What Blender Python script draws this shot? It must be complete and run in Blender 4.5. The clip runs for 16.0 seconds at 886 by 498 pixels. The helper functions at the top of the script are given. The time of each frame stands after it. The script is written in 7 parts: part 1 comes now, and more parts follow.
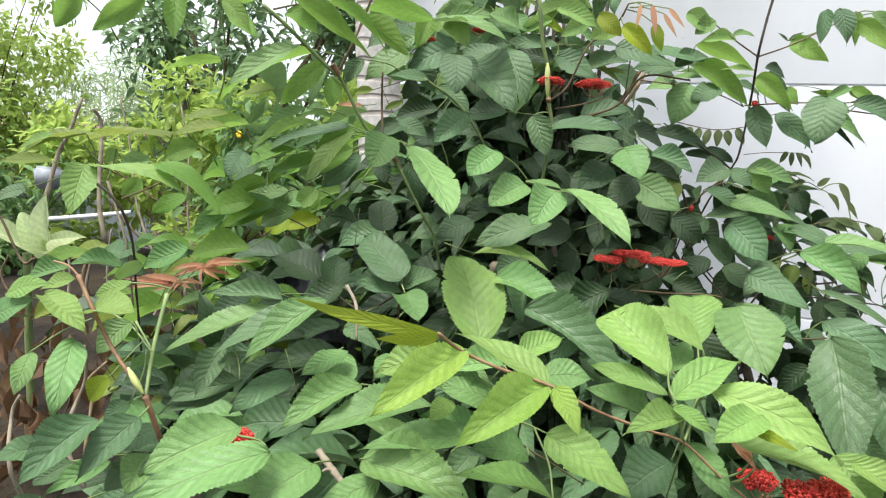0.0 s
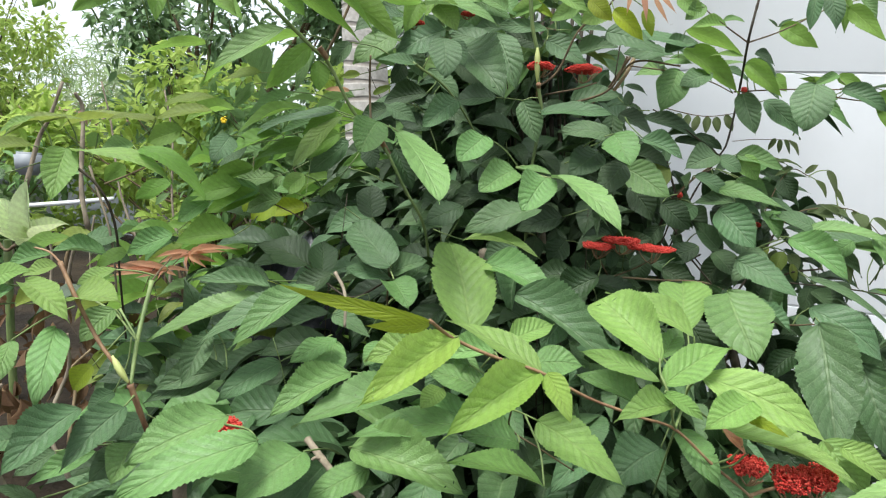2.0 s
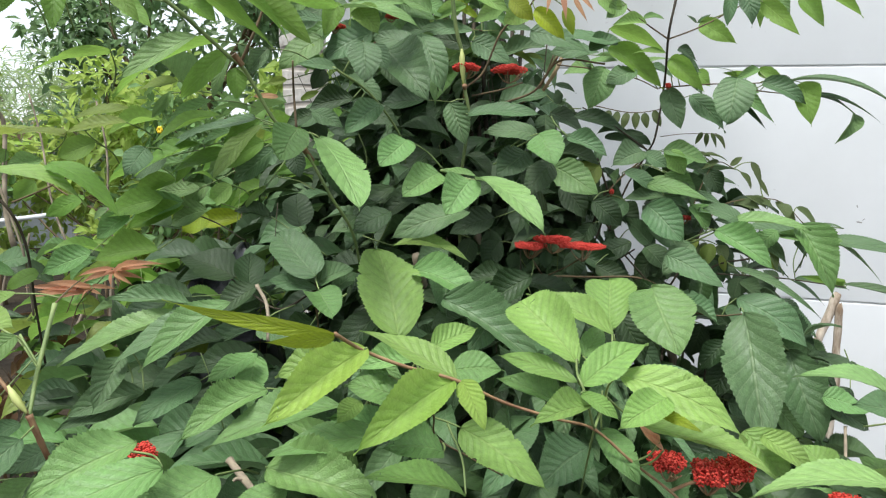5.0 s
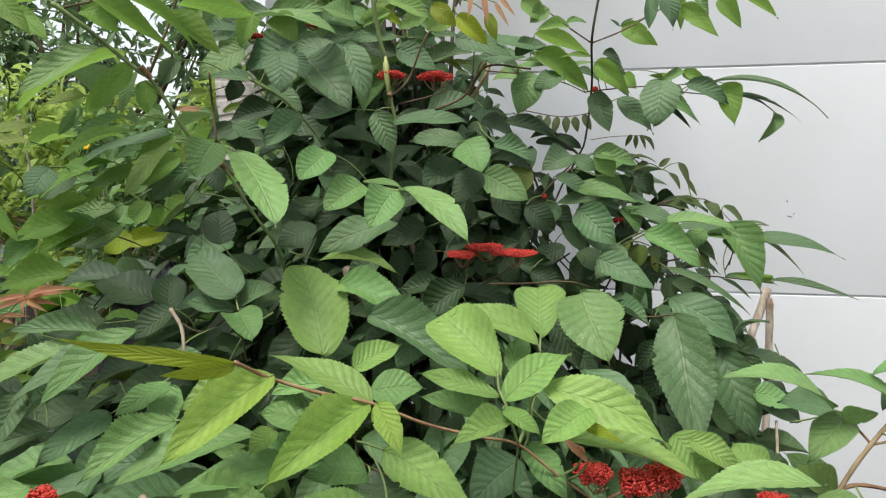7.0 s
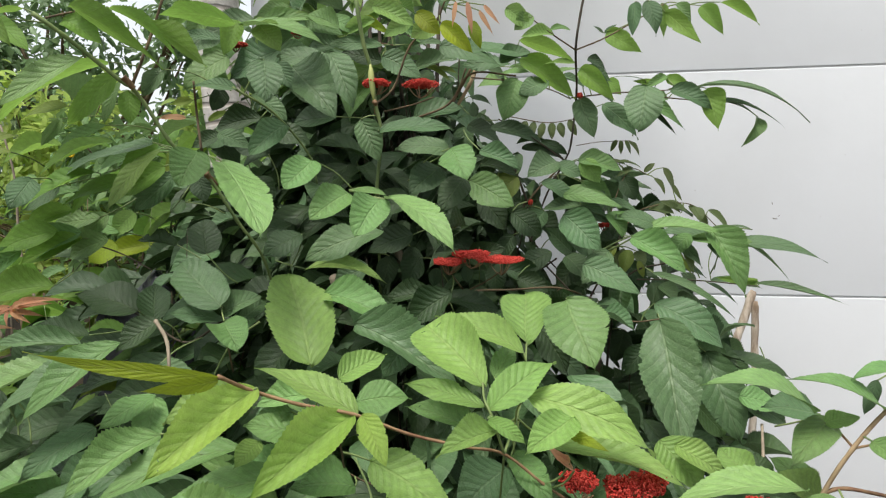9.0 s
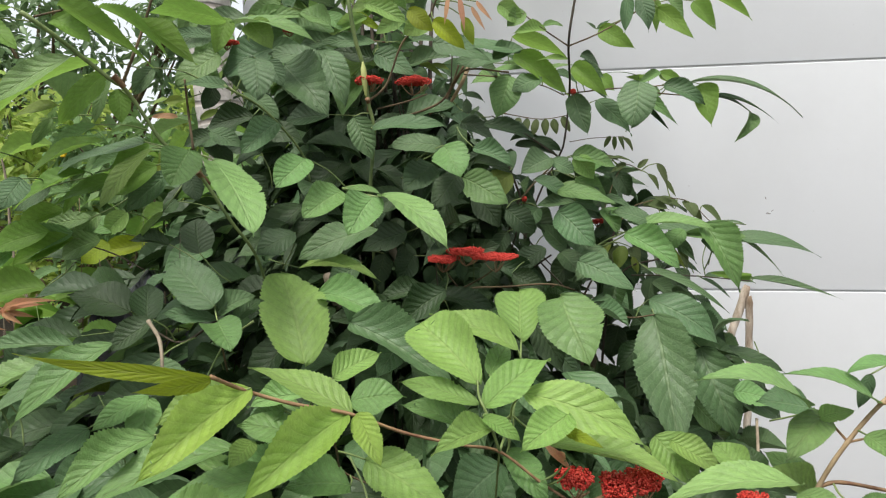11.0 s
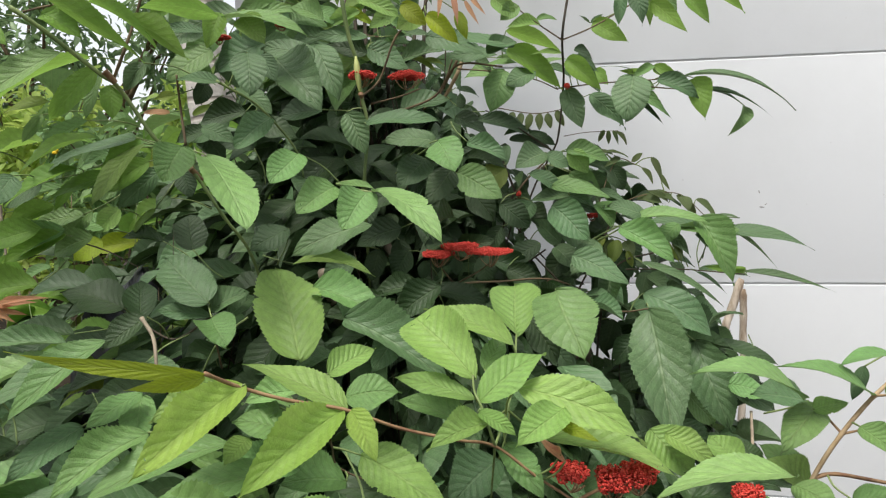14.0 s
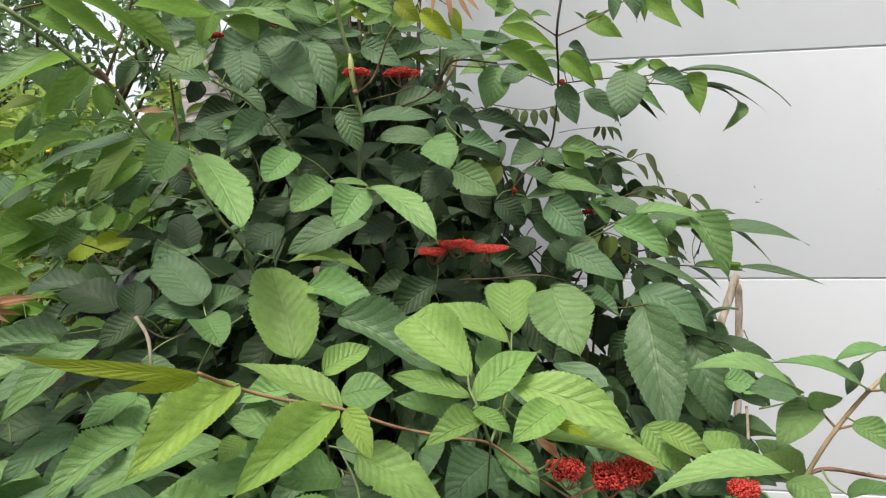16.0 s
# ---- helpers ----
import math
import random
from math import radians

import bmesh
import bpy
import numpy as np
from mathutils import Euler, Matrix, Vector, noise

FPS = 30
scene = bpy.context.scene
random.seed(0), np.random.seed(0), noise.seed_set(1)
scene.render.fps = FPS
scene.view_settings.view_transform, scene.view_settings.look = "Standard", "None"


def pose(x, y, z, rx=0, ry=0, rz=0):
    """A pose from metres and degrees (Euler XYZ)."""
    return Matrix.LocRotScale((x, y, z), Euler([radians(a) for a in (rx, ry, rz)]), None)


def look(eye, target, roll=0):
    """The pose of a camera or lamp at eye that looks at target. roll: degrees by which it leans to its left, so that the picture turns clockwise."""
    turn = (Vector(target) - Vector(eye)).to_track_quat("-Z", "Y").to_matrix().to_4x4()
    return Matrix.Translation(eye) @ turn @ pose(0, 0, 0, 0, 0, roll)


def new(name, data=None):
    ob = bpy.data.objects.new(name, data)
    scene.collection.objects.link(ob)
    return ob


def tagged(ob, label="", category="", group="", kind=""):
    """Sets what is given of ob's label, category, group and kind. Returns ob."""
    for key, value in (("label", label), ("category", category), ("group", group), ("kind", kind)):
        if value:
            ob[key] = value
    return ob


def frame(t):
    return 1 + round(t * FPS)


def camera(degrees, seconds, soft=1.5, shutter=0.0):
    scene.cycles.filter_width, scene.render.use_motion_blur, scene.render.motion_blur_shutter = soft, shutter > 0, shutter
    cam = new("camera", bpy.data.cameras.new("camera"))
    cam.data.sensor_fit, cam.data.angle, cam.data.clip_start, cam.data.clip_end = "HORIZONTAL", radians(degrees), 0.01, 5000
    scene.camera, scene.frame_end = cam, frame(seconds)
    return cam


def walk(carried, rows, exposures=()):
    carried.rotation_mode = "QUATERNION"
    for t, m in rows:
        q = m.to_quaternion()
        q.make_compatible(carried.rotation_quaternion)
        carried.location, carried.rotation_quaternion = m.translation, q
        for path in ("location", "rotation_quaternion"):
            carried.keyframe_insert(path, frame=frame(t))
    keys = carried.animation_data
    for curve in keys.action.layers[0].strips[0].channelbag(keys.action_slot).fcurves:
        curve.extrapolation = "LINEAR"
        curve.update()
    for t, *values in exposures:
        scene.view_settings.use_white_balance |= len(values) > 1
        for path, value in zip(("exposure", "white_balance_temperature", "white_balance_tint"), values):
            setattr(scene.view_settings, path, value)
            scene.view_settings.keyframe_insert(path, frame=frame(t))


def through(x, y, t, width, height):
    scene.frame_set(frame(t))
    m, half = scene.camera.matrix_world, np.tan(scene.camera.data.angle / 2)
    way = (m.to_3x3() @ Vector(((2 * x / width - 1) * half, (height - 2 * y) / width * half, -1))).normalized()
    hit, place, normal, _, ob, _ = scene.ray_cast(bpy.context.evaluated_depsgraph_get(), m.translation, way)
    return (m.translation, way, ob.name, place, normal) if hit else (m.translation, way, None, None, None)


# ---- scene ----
cam = camera(67.14, 16.0, soft=1.15)
ROWS = [
    (0, -0.0667, -0.0679, 1.4345, 84.710, -3.737, 19.949),
    (0.5, -0.0725, -0.0634, 1.4313, 84.363, -4.145, 19.213),
    (1, -0.0736, -0.0632, 1.4322, 84.085, -4.191, 18.925),
    (1.5, -0.0729, -0.0620, 1.4337, 83.732, -4.185, 19.007),
    (2, -0.0728, -0.0614, 1.4324, 83.693, -3.857, 18.804),
    (2.5, -0.0710, -0.0615, 1.4329, 83.701, -3.840, 18.814),
    (3, -0.0711, -0.0615, 1.4337, 83.748, -3.428, 18.636),
    (3.5, -0.0703, -0.0637, 1.4322, 84.149, -3.464, 18.581),
    (4, -0.0665, -0.0606, 1.4365, 83.915, -3.324, 18.441),
    (4.5, -0.0580, -0.0518, 1.4382, 83.839, -2.779, 16.946),
    (4.7, -0.0477, -0.0454, 1.4379, 83.900, -2.392, 16.144),
    (6.8, -0.0130, -0.0074, 1.4423, 84.594, -0.137, 10.799),
    (7, -0.0076, -0.0062, 1.4436, 84.649, -0.017, 10.758),
    (7.5, -0.0069, -0.0043, 1.4435, 84.839, 0.132, 10.252),
    (8, -0.0057, -0.0045, 1.4455, 84.863, 0.154, 10.062),
    (8.5, -0.0036, -0.0061, 1.4483, 84.915, 0.378, 9.851),
    (9, -0.0026, -0.0061, 1.4498, 84.933, 0.438, 9.827),
    (11.5, -0.0018, -0.0032, 1.4497, 84.622, 0.960, 9.239),
    (12, -0.0021, -0.0029, 1.4484, 84.554, 1.006, 9.192),
    (12.5, -0.0030, -0.0017, 1.4477, 84.459, 0.827, 9.093),
    (13, -0.0024, -0.0036, 1.4493, 84.356, 0.882, 9.072),
    (13.5, -0.0008, -0.0034, 1.4510, 84.247, 1.042, 9.000),
    (14, -0.0019, -0.0018, 1.4491, 84.295, 1.141, 8.866),
    (14.5, -0.0027, -0.0016, 1.4471, 84.268, 1.157, 8.728),
    (15, -0.0019, -0.0021, 1.4493, 84.137, 1.190, 8.652),
    (15.5, -0.0004, -0.0011, 1.4504, 84.026, 1.340, 8.676),
    (16, 0.0000, 0.0000, 1.4500, 83.998, 1.433, 8.556),
]
# stops, kelvin and tint of the camera's own settling
LIGHT = [(0, 0.60, 6200, 10.5), (0.5, 0.50, 6200, 8.5), (1, 0.46, 6150, 7.5), (2, 0.37, 6150, 7), (4.5, 0.36, 6150, 7.5), (7, 0.09, 6400, 9), (16, 0.09, 6500, 10)]
walk(cam, [(t, pose(x, y, z, rx, ry, rz)) for t, x, y, z, rx, ry, rz in ROWS], LIGHT)

# ---- light: a bright overcast sky with a soft, veiled sun ----
SUN_UP, SUN_TURN = 68.0, 205.0
world = bpy.data.worlds.new("overcast_sky")
scene.world = world
world.use_nodes = True
wn = world.node_tree.nodes
wl = world.node_tree.links
wn.clear()
sky = wn.new("ShaderNodeTexSky")
sky.sky_type, sky.sun_disc = "NISHITA", False
sky.sun_elevation, sky.sun_rotation = radians(SUN_UP), radians(SUN_TURN)
sky.dust_density, sky.air_density = 4.0, 1.0
blue = wn.new("ShaderNodeBackground")
blue.inputs["Strength"].default_value = 0.05
wl.new(sky.outputs[0], blue.inputs["Color"])
cloud = wn.new("ShaderNodeBackground")
cloud.inputs["Color"].default_value = (0.98, 0.99, 1.0, 1)
cloud.inputs["Strength"].default_value = 0.80
both = wn.new("ShaderNodeAddShader")
wout = wn.new("ShaderNodeOutputWorld")
wl.new(blue.outputs[0], both.inputs[0])
wl.new(cloud.outputs[0], both.inputs[1])
wl.new(both.outputs[0], wout.inputs["Surface"])
sun = new("sun", bpy.data.lights.new("sun", "SUN"))
sun.data.energy, sun.data.angle, sun.data.color = 5.1, radians(24), (1.0, 0.96, 0.9)
sun.matrix_world = look((0, 0, 6), Vector((0, 0, 6)) - Vector((math.sin(radians(SUN_TURN)) * math.cos(radians(SUN_UP)), math.cos(radians(SUN_TURN)) * math.cos(radians(SUN_UP)), math.sin(radians(SUN_UP)))))


# ---- materials ----
class Nodes:
    """A material's node tree, with short calls to add to it."""

    def __init__(self, name):
        self.mat = bpy.data.materials.new(name)
        self.mat.use_nodes = True
        self.tree = self.mat.node_tree
        self.tree.nodes.clear()

    def put(self, value, socket):
        if hasattr(value, "is_output"):
            self.tree.links.new(value, socket)
        else:
            socket.default_value = value

    def math(self, op, a, b=0.0, c=0.0, clamp=False):
        n = self.tree.nodes.new("ShaderNodeMath")
        n.operation, n.use_clamp = op, clamp
        for v, s in zip((a, b, c), n.inputs):
            self.put(v, s)
        return n.outputs[0]

    def mix(self, f, a, b, blend="MIX"):
        n = self.tree.nodes.new("ShaderNodeMix")
        n.data_type, n.blend_type = "RGBA", blend
        self.put(f, n.inputs[0])
        for v, s in ((a, n.inputs[6]), (b, n.inputs[7])):
            self.put((*v, 1) if isinstance(v, tuple) and len(v) == 3 else v, s)
        return n.outputs[2]

    def coord(self, which):
        return self.tree.nodes.new("ShaderNodeTexCoord").outputs[which]

    def noise(self, vec, scale, detail=3.0, rough=0.55):
        n = self.tree.nodes.new("ShaderNodeTexNoise")
        self.put(vec, n.inputs["Vector"])
        n.inputs["Scale"].default_value, n.inputs["Detail"].default_value, n.inputs["Roughness"].default_value = scale, detail, rough
        return n.outputs["Fac"]

    def step(self, v, a, b):
        n = self.tree.nodes.new("ShaderNodeMapRange")
        n.interpolation_type = "SMOOTHSTEP"
        self.put(v, n.inputs[0])
        n.inputs[1].default_value, n.inputs[2].default_value = a, b
        return n.outputs[0]

    def chance(self):
        """A random number for each object and each island."""
        a = self.tree.nodes.new("ShaderNodeObjectInfo").outputs["Random"]
        b = self.tree.nodes.new("ShaderNodeNewGeometry").outputs["Random Per Island"]
        return self.math("FRACT", self.math("ADD", a, b))

    def bump(self, height, strength, distance):
        n = self.tree.nodes.new("ShaderNodeBump")
        self.put(height, n.inputs["Height"])
        n.inputs["Strength"].default_value, n.inputs["Distance"].default_value = strength, distance
        return n.outputs[0]

    def shade(self, color, rough=0.5, normal=None, spec=0.4, through=None, thin=0.3, metal=0.0):
        p = self.tree.nodes.new("ShaderNodeBsdfPrincipled")
        self.put((*color, 1) if isinstance(color, tuple) else color, p.inputs["Base Color"])
        self.put(rough, p.inputs["Roughness"])
        p.inputs["Specular IOR Level"].default_value, p.inputs["Metallic"].default_value = spec, metal
        out = self.tree.nodes.new("ShaderNodeOutputMaterial")
        if normal is not None:
            self.tree.links.new(normal, p.inputs["Normal"])
        last = p.outputs[0]
        if through is not None:
            t = self.tree.nodes.new("ShaderNodeBsdfTranslucent")
            self.put(through, t.inputs["Color"])
            m = self.tree.nodes.new("ShaderNodeMixShader")
            m.inputs[0].default_value = thin
            self.tree.links.new(last, m.inputs[1])
            self.tree.links.new(t.outputs[0], m.inputs[2])
            last = m.outputs[0]
        self.tree.links.new(last, out.inputs["Surface"])
        return self.mat


def leaf_material(name, color, light, rough=0.42, spots=0.5, veins=10.0, thin=0.28, wrinkle=0.5, bumpy=0.5, pleat_shade=0.5):
    """A serrate leaf: rib and side veins in its own coordinates, puckered between them, with blotches and small dead spots."""
    n = Nodes(name)
    sep = n.tree.nodes.new("ShaderNodeSeparateXYZ")
    n.tree.links.new(n.coord("UV"), sep.inputs[0])
    u, v = sep.outputs[0], sep.outputs[1]
    side = n.math("ABSOLUTE", n.math("MULTIPLY_ADD", u, 2.0, -1.0))
    run = n.math("SUBTRACT", n.math("MULTIPLY", v, veins), n.math("MULTIPLY", n.math("POWER", side, 0.8), 2.3))
    wave = n.math("PINGPONG", run, 0.5)
    thin_vein = n.math("SUBTRACT", 1.0, n.step(wave, 0.015, 0.06))
    rib = n.math("SUBTRACT", 1.0, n.step(side, 0.02, 0.07))
    vein = n.math("MAXIMUM", n.math("MULTIPLY", thin_vein, 0.85), rib)
    obj = n.coord("Object")
    gen = n.coord("UV")
    blot = n.noise(gen, 5.0, 4.0)
    fine = n.noise(gen, 46.0, 2.0)
    rnd = n.chance()
    tone = n.math("MULTIPLY_ADD", rnd, 0.36, 0.82)
    tone = n.math("MULTIPLY", tone, n.math("MULTIPLY_ADD", blot, 0.6, 0.70))
    tone = n.math("MULTIPLY", tone, n.math("MULTIPLY_ADD", n.noise(gen, 17.0, 3.0), 0.7, 0.65))
    # shading of the pleats painted into the tone: dark at side veins, lighter between
    tone = n.math("MULTIPLY", tone, n.math("MULTIPLY_ADD", n.step(wave, 0.0, 0.42), 0.34 * pleat_shade, 1.0 - 0.2 * pleat_shade))
    base = n.mix(n.math("MULTIPLY", vein, 0.5), color, light)
    hue = n.tree.nodes.new("ShaderNodeHueSaturation")
    n.put(base, hue.inputs["Color"])
    n.put(tone, hue.inputs["Value"])
    n.put(n.math("MULTIPLY_ADD", n.math("FRACT", n.math("MULTIPLY", rnd, 7.31)), 0.026, 0.490), hue.inputs["Hue"])
    col = hue.outputs[0]
    moved = n.tree.nodes.new("ShaderNodeVectorMath")
    moved.operation = "ADD"
    n.put(gen, moved.inputs[0])
    n.put(rnd, moved.inputs[1])
    dead = n.step(n.noise(moved.outputs[0], 19.0, 2.0), 0.70, 0.73)
    dead = n.math("MULTIPLY", dead, n.step(n.math("FRACT", n.math("MULTIPLY", rnd, 3.7)), 1.0 - spots, 1.0 - spots + 0.05))
    col = n.mix(dead, col, (0.045, 0.035, 0.015))
    wide = n.tree.nodes.new("ShaderNodeMapping")
    wide.inputs["Scale"].default_value = (0.55, 1.0, 1.0)
    n.put(gen, wide.inputs["Vector"])
    net = n.tree.nodes.new("ShaderNodeTexVoronoi")
    net.feature = "DISTANCE_TO_EDGE"
    net.inputs["Scale"].default_value = 34.0
    n.put(wide.outputs[0], net.inputs["Vector"])
    cell = n.step(net.outputs["Distance"], 0.0, 0.16)
    col = n.mix(n.math("MULTIPLY_ADD", cell, -0.14, 0.14), col, light)
    height = n.math("ADD", n.math("MULTIPLY", n.math("POWER", n.math("MULTIPLY", wave, 2.0), 0.75), n.math("MULTIPLY", wrinkle, 0.55)), n.math("MULTIPLY", cell, 0.07))
    height = n.math("ADD", height, n.math("MULTIPLY", fine, 0.12))
    height = n.math("SUBTRACT", height, n.math("MULTIPLY", rib, 0.3))
    return n.shade(col, n.math("MULTIPLY_ADD", fine, 0.2, rough - 0.1), n.bump(height, 1.0, 0.0036 * bumpy), 0.45, n.mix(0.55, col, light), thin)


LEAF = {
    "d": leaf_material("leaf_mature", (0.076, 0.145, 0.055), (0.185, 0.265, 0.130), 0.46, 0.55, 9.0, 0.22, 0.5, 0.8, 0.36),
    # darker copy of the leaf green: the shrub's inner shade put into colour
    "k": leaf_material("leaf_inner_shade", (0.022, 0.051, 0.013), (0.054, 0.096, 0.028), 0.5, 0.4, 9.0, 0.12, 0.45, 0.7, 0.42),
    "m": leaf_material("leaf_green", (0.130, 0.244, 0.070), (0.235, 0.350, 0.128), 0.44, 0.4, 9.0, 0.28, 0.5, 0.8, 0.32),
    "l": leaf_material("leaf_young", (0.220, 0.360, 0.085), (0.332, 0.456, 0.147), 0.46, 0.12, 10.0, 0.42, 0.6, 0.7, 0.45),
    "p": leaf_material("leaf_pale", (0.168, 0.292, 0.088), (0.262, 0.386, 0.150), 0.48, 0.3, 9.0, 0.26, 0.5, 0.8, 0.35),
    "y": leaf_material("leaf_lime", (0.252, 0.336, 0.015), (0.319, 0.386, 0.042), 0.50, 0.1, 10.0, 0.45),
    "o": leaf_material("leaf_olive", (0.185, 0.250, 0.042), (0.285, 0.340, 0.080), 0.46, 0.1, 9.0, 0.5),
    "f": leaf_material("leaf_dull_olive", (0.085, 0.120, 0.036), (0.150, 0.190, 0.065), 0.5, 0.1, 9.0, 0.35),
    "r": leaf_material("leaf_bronze", (0.58, 0.285, 0.165), (0.67, 0.40, 0.25), 0.5, 0.0, 9.0, 0.55),
    # green of undersides with the light behind them, the glow put into the colour
    "u": leaf_material("leaf_backlit", (0.160, 0.295, 0.045), (0.250, 0.395, 0.085), 0.5, 0.2, 9.0, 0.52, 0.5, 0.5, 0.4),
    # brighter copy of leaf_young: light shining through is put into its colour
    "b": leaf_material("leaf_young_lit", (0.304, 0.478, 0.087), (0.405, 0.552, 0.147), 0.46, 0.05, 10.0, 0.55, 0.6, 0.6, 0.35),
    "w": leaf_material("leaf_withered", (0.115, 0.062, 0.028), (0.23, 0.145, 0.07), 0.8, 0.8, 4.0, 0.2, 0.4),
    "c": leaf_material("leaf_cream_green", (0.560, 0.680, 0.330), (0.70, 0.76, 0.46), 0.5, 0.3, 8.0, 0.45),
    "g": leaf_material("leaf_garden", (0.320, 0.450, 0.075), (0.460, 0.550, 0.170), 0.45, 0.1, 5.0, 0.55),
    "t": leaf_material("leaf_glossy_tree", (0.135, 0.235, 0.095), (0.240, 0.335, 0.160), 0.35, 0.1, 5.0, 0.35),
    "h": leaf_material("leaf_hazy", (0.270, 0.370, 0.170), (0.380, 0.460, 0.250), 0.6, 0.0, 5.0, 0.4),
}


def bark_material(name, a, b, scale=60.0, rough=0.75, deep=0.003):
    n = Nodes(name)
    obj = n.coord("Object")
    stretch = n.tree.nodes.new("ShaderNodeMapping")
    stretch.inputs["Scale"].default_value = (1, 1, 0.25)
    n.put(obj, stretch.inputs["Vector"])
    grain = n.noise(stretch.outputs[0], scale, 5.0, 0.65)
    patch = n.noise(obj, scale * 0.18, 3.0)
    col = n.mix(n.step(grain, 0.3, 0.7), a, b)
    col = n.mix(n.math("MULTIPLY", n.step(patch, 0.5, 0.72), 0.55), col, tuple(min(1, 1.5 * c + 0.03) for c in b))
    return n.shade(col, rough, n.bump(grain, 0.6, deep), 0.3)


BARK = {
    "br": bark_material("twig_brown", (0.070, 0.050, 0.030), (0.150, 0.105, 0.055)),
    "gr": bark_material("twig_green", (0.090, 0.140, 0.045), (0.180, 0.230, 0.080), 50, 0.55, 0.001),
    "rd": bark_material("twig_red", (0.140, 0.068, 0.038), (0.270, 0.175, 0.090), 70, 0.55, 0.001),
    "dk": bark_material("twig_dark", (0.028, 0.022, 0.015), (0.065, 0.050, 0.032)),
    "gy": bark_material("twig_grey", (0.160, 0.130, 0.095), (0.300, 0.250, 0.180), 80, 0.85),
    "tan": bark_material("twig_tan", (0.220, 0.150, 0.080), (0.360, 0.270, 0.160), 80, 0.65, 0.0015),
    "bud": bark_material("bud_sheath", (0.300, 0.340, 0.090), (0.430, 0.460, 0.180), 40, 0.5, 0.001),
}
m = Nodes("flower_red")
tone = m.chance()
FLOWER = m.shade(m.mix(tone, (0.42, 0.026, 0.020), (0.60, 0.085, 0.060)), 0.75, None, 0.2)
m = Nodes("wall_paint")
spot = m.coord("Object")
dirt = m.step(m.noise(spot, 1.6, 5.0, 0.62), 0.42, 0.8)
fine = m.noise(spot, 34.0, 4.0)
speck = m.step(m.noise(spot, 26.0, 3.0), 0.73, 0.76)
col = m.mix(m.math("MULTIPLY", dirt, 0.22), (0.715, 0.730, 0.742), (0.54, 0.545, 0.54))
col = m.mix(m.math("MULTIPLY", speck, 0.28), col, (0.42, 0.40, 0.37))
PAINT = m.shade(col, 0.62, m.bump(m.math("ADD", fine, m.math("MULTIPLY", m.noise(spot, 5.0), 1.0)), 0.12, 0.003), 0.3)
m = Nodes("flaked_paint")
FLAKE = m.shade(m.mix(m.noise(m.coord("Object"), 60.0), (0.20, 0.19, 0.18), (0.42, 0.41, 0.40)), 0.8)
m = Nodes("joint_mortar")
JOINT = m.shade(m.mix(m.noise(m.coord("Object"), 18.0), (0.55, 0.55, 0.55), (0.70, 0.70, 0.69)), 0.8)
m = Nodes("soil")
spot = m.coord("Object")
GROUND = m.shade(m.mix(m.step(m.noise(spot, 3.0, 6.0), 0.35, 0.7), (0.014, 0.011, 0.008), (0.042, 0.031, 0.020)), 0.95, m.bump(m.noise(spot, 22.0, 6.0), 0.9, 0.03), 0.2)
m = Nodes("white_pipe")
PIPE = m.shade(m.mix(m.noise(m.coord("Object"), 12.0), (0.66, 0.68, 0.70), (0.80, 0.81, 0.82)), 0.4)
m = Nodes("black_plastic")
BLACK = m.shade(m.mix(m.noise(m.coord("Object"), 30.0), (0.010, 0.011, 0.014), (0.030, 0.032, 0.038)), 0.35, m.bump(m.noise(m.coord("Object"), 26.0, 4.0), 0.8, 0.01))
m = Nodes("rusty_sheet")
RUST = m.shade(m.mix(m.noise(m.coord("Object"), 7.0, 5.0), (0.16, 0.085, 0.055), (0.30, 0.20, 0.14)), 0.8)
m = Nodes("zinc_sheet")
ZINC = m.shade(m.mix(m.noise(m.coord("Object"), 7.0, 5.0), (0.35, 0.37, 0.39), (0.52, 0.54, 0.56)), 0.5)
m = Nodes("blue_white_plastic")
TUB = m.shade(m.mix(m.noise(m.coord("Object"), 9.0), (0.20, 0.22, 0.24), (0.30, 0.32, 0.34)), 0.45)
m = Nodes("palm_bark")
spot = m.coord("Object")
ring = m.tree.nodes.new("ShaderNodeTexWave")
ring.bands_direction = "Z"
ring.inputs["Scale"].default_value, ring.inputs["Distortion"].default_value, ring.inputs["Detail"].default_value = 4.2, 2.2, 3.0
m.put(spot, ring.inputs["Vector"])
band = m.step(ring.outputs["Fac"], 0.0, 0.25)
grain = m.noise(spot, 30.0, 5.0, 0.65)
col = m.mix(m.step(grain, 0.3, 0.7), (0.40, 0.37, 0.33), (0.60, 0.57, 0.53))
col = m.mix(m.math("MULTIPLY_ADD", band, -0.6, 0.6), col, (0.26, 0.22, 0.18))
PALM = m.shade(col, 0.9, m.bump(m.math("ADD", band, m.math("MULTIPLY", grain, 0.5)), 0.6, 0.01), 0.25)
m = Nodes("yellow_petal")
YELLOW = m.shade((0.80, 0.55, 0.02), 0.5)
STAKE = bark_material("peeled_wood", (0.21, 0.15, 0.10), (0.66, 0.58, 0.48), 46, 0.85)


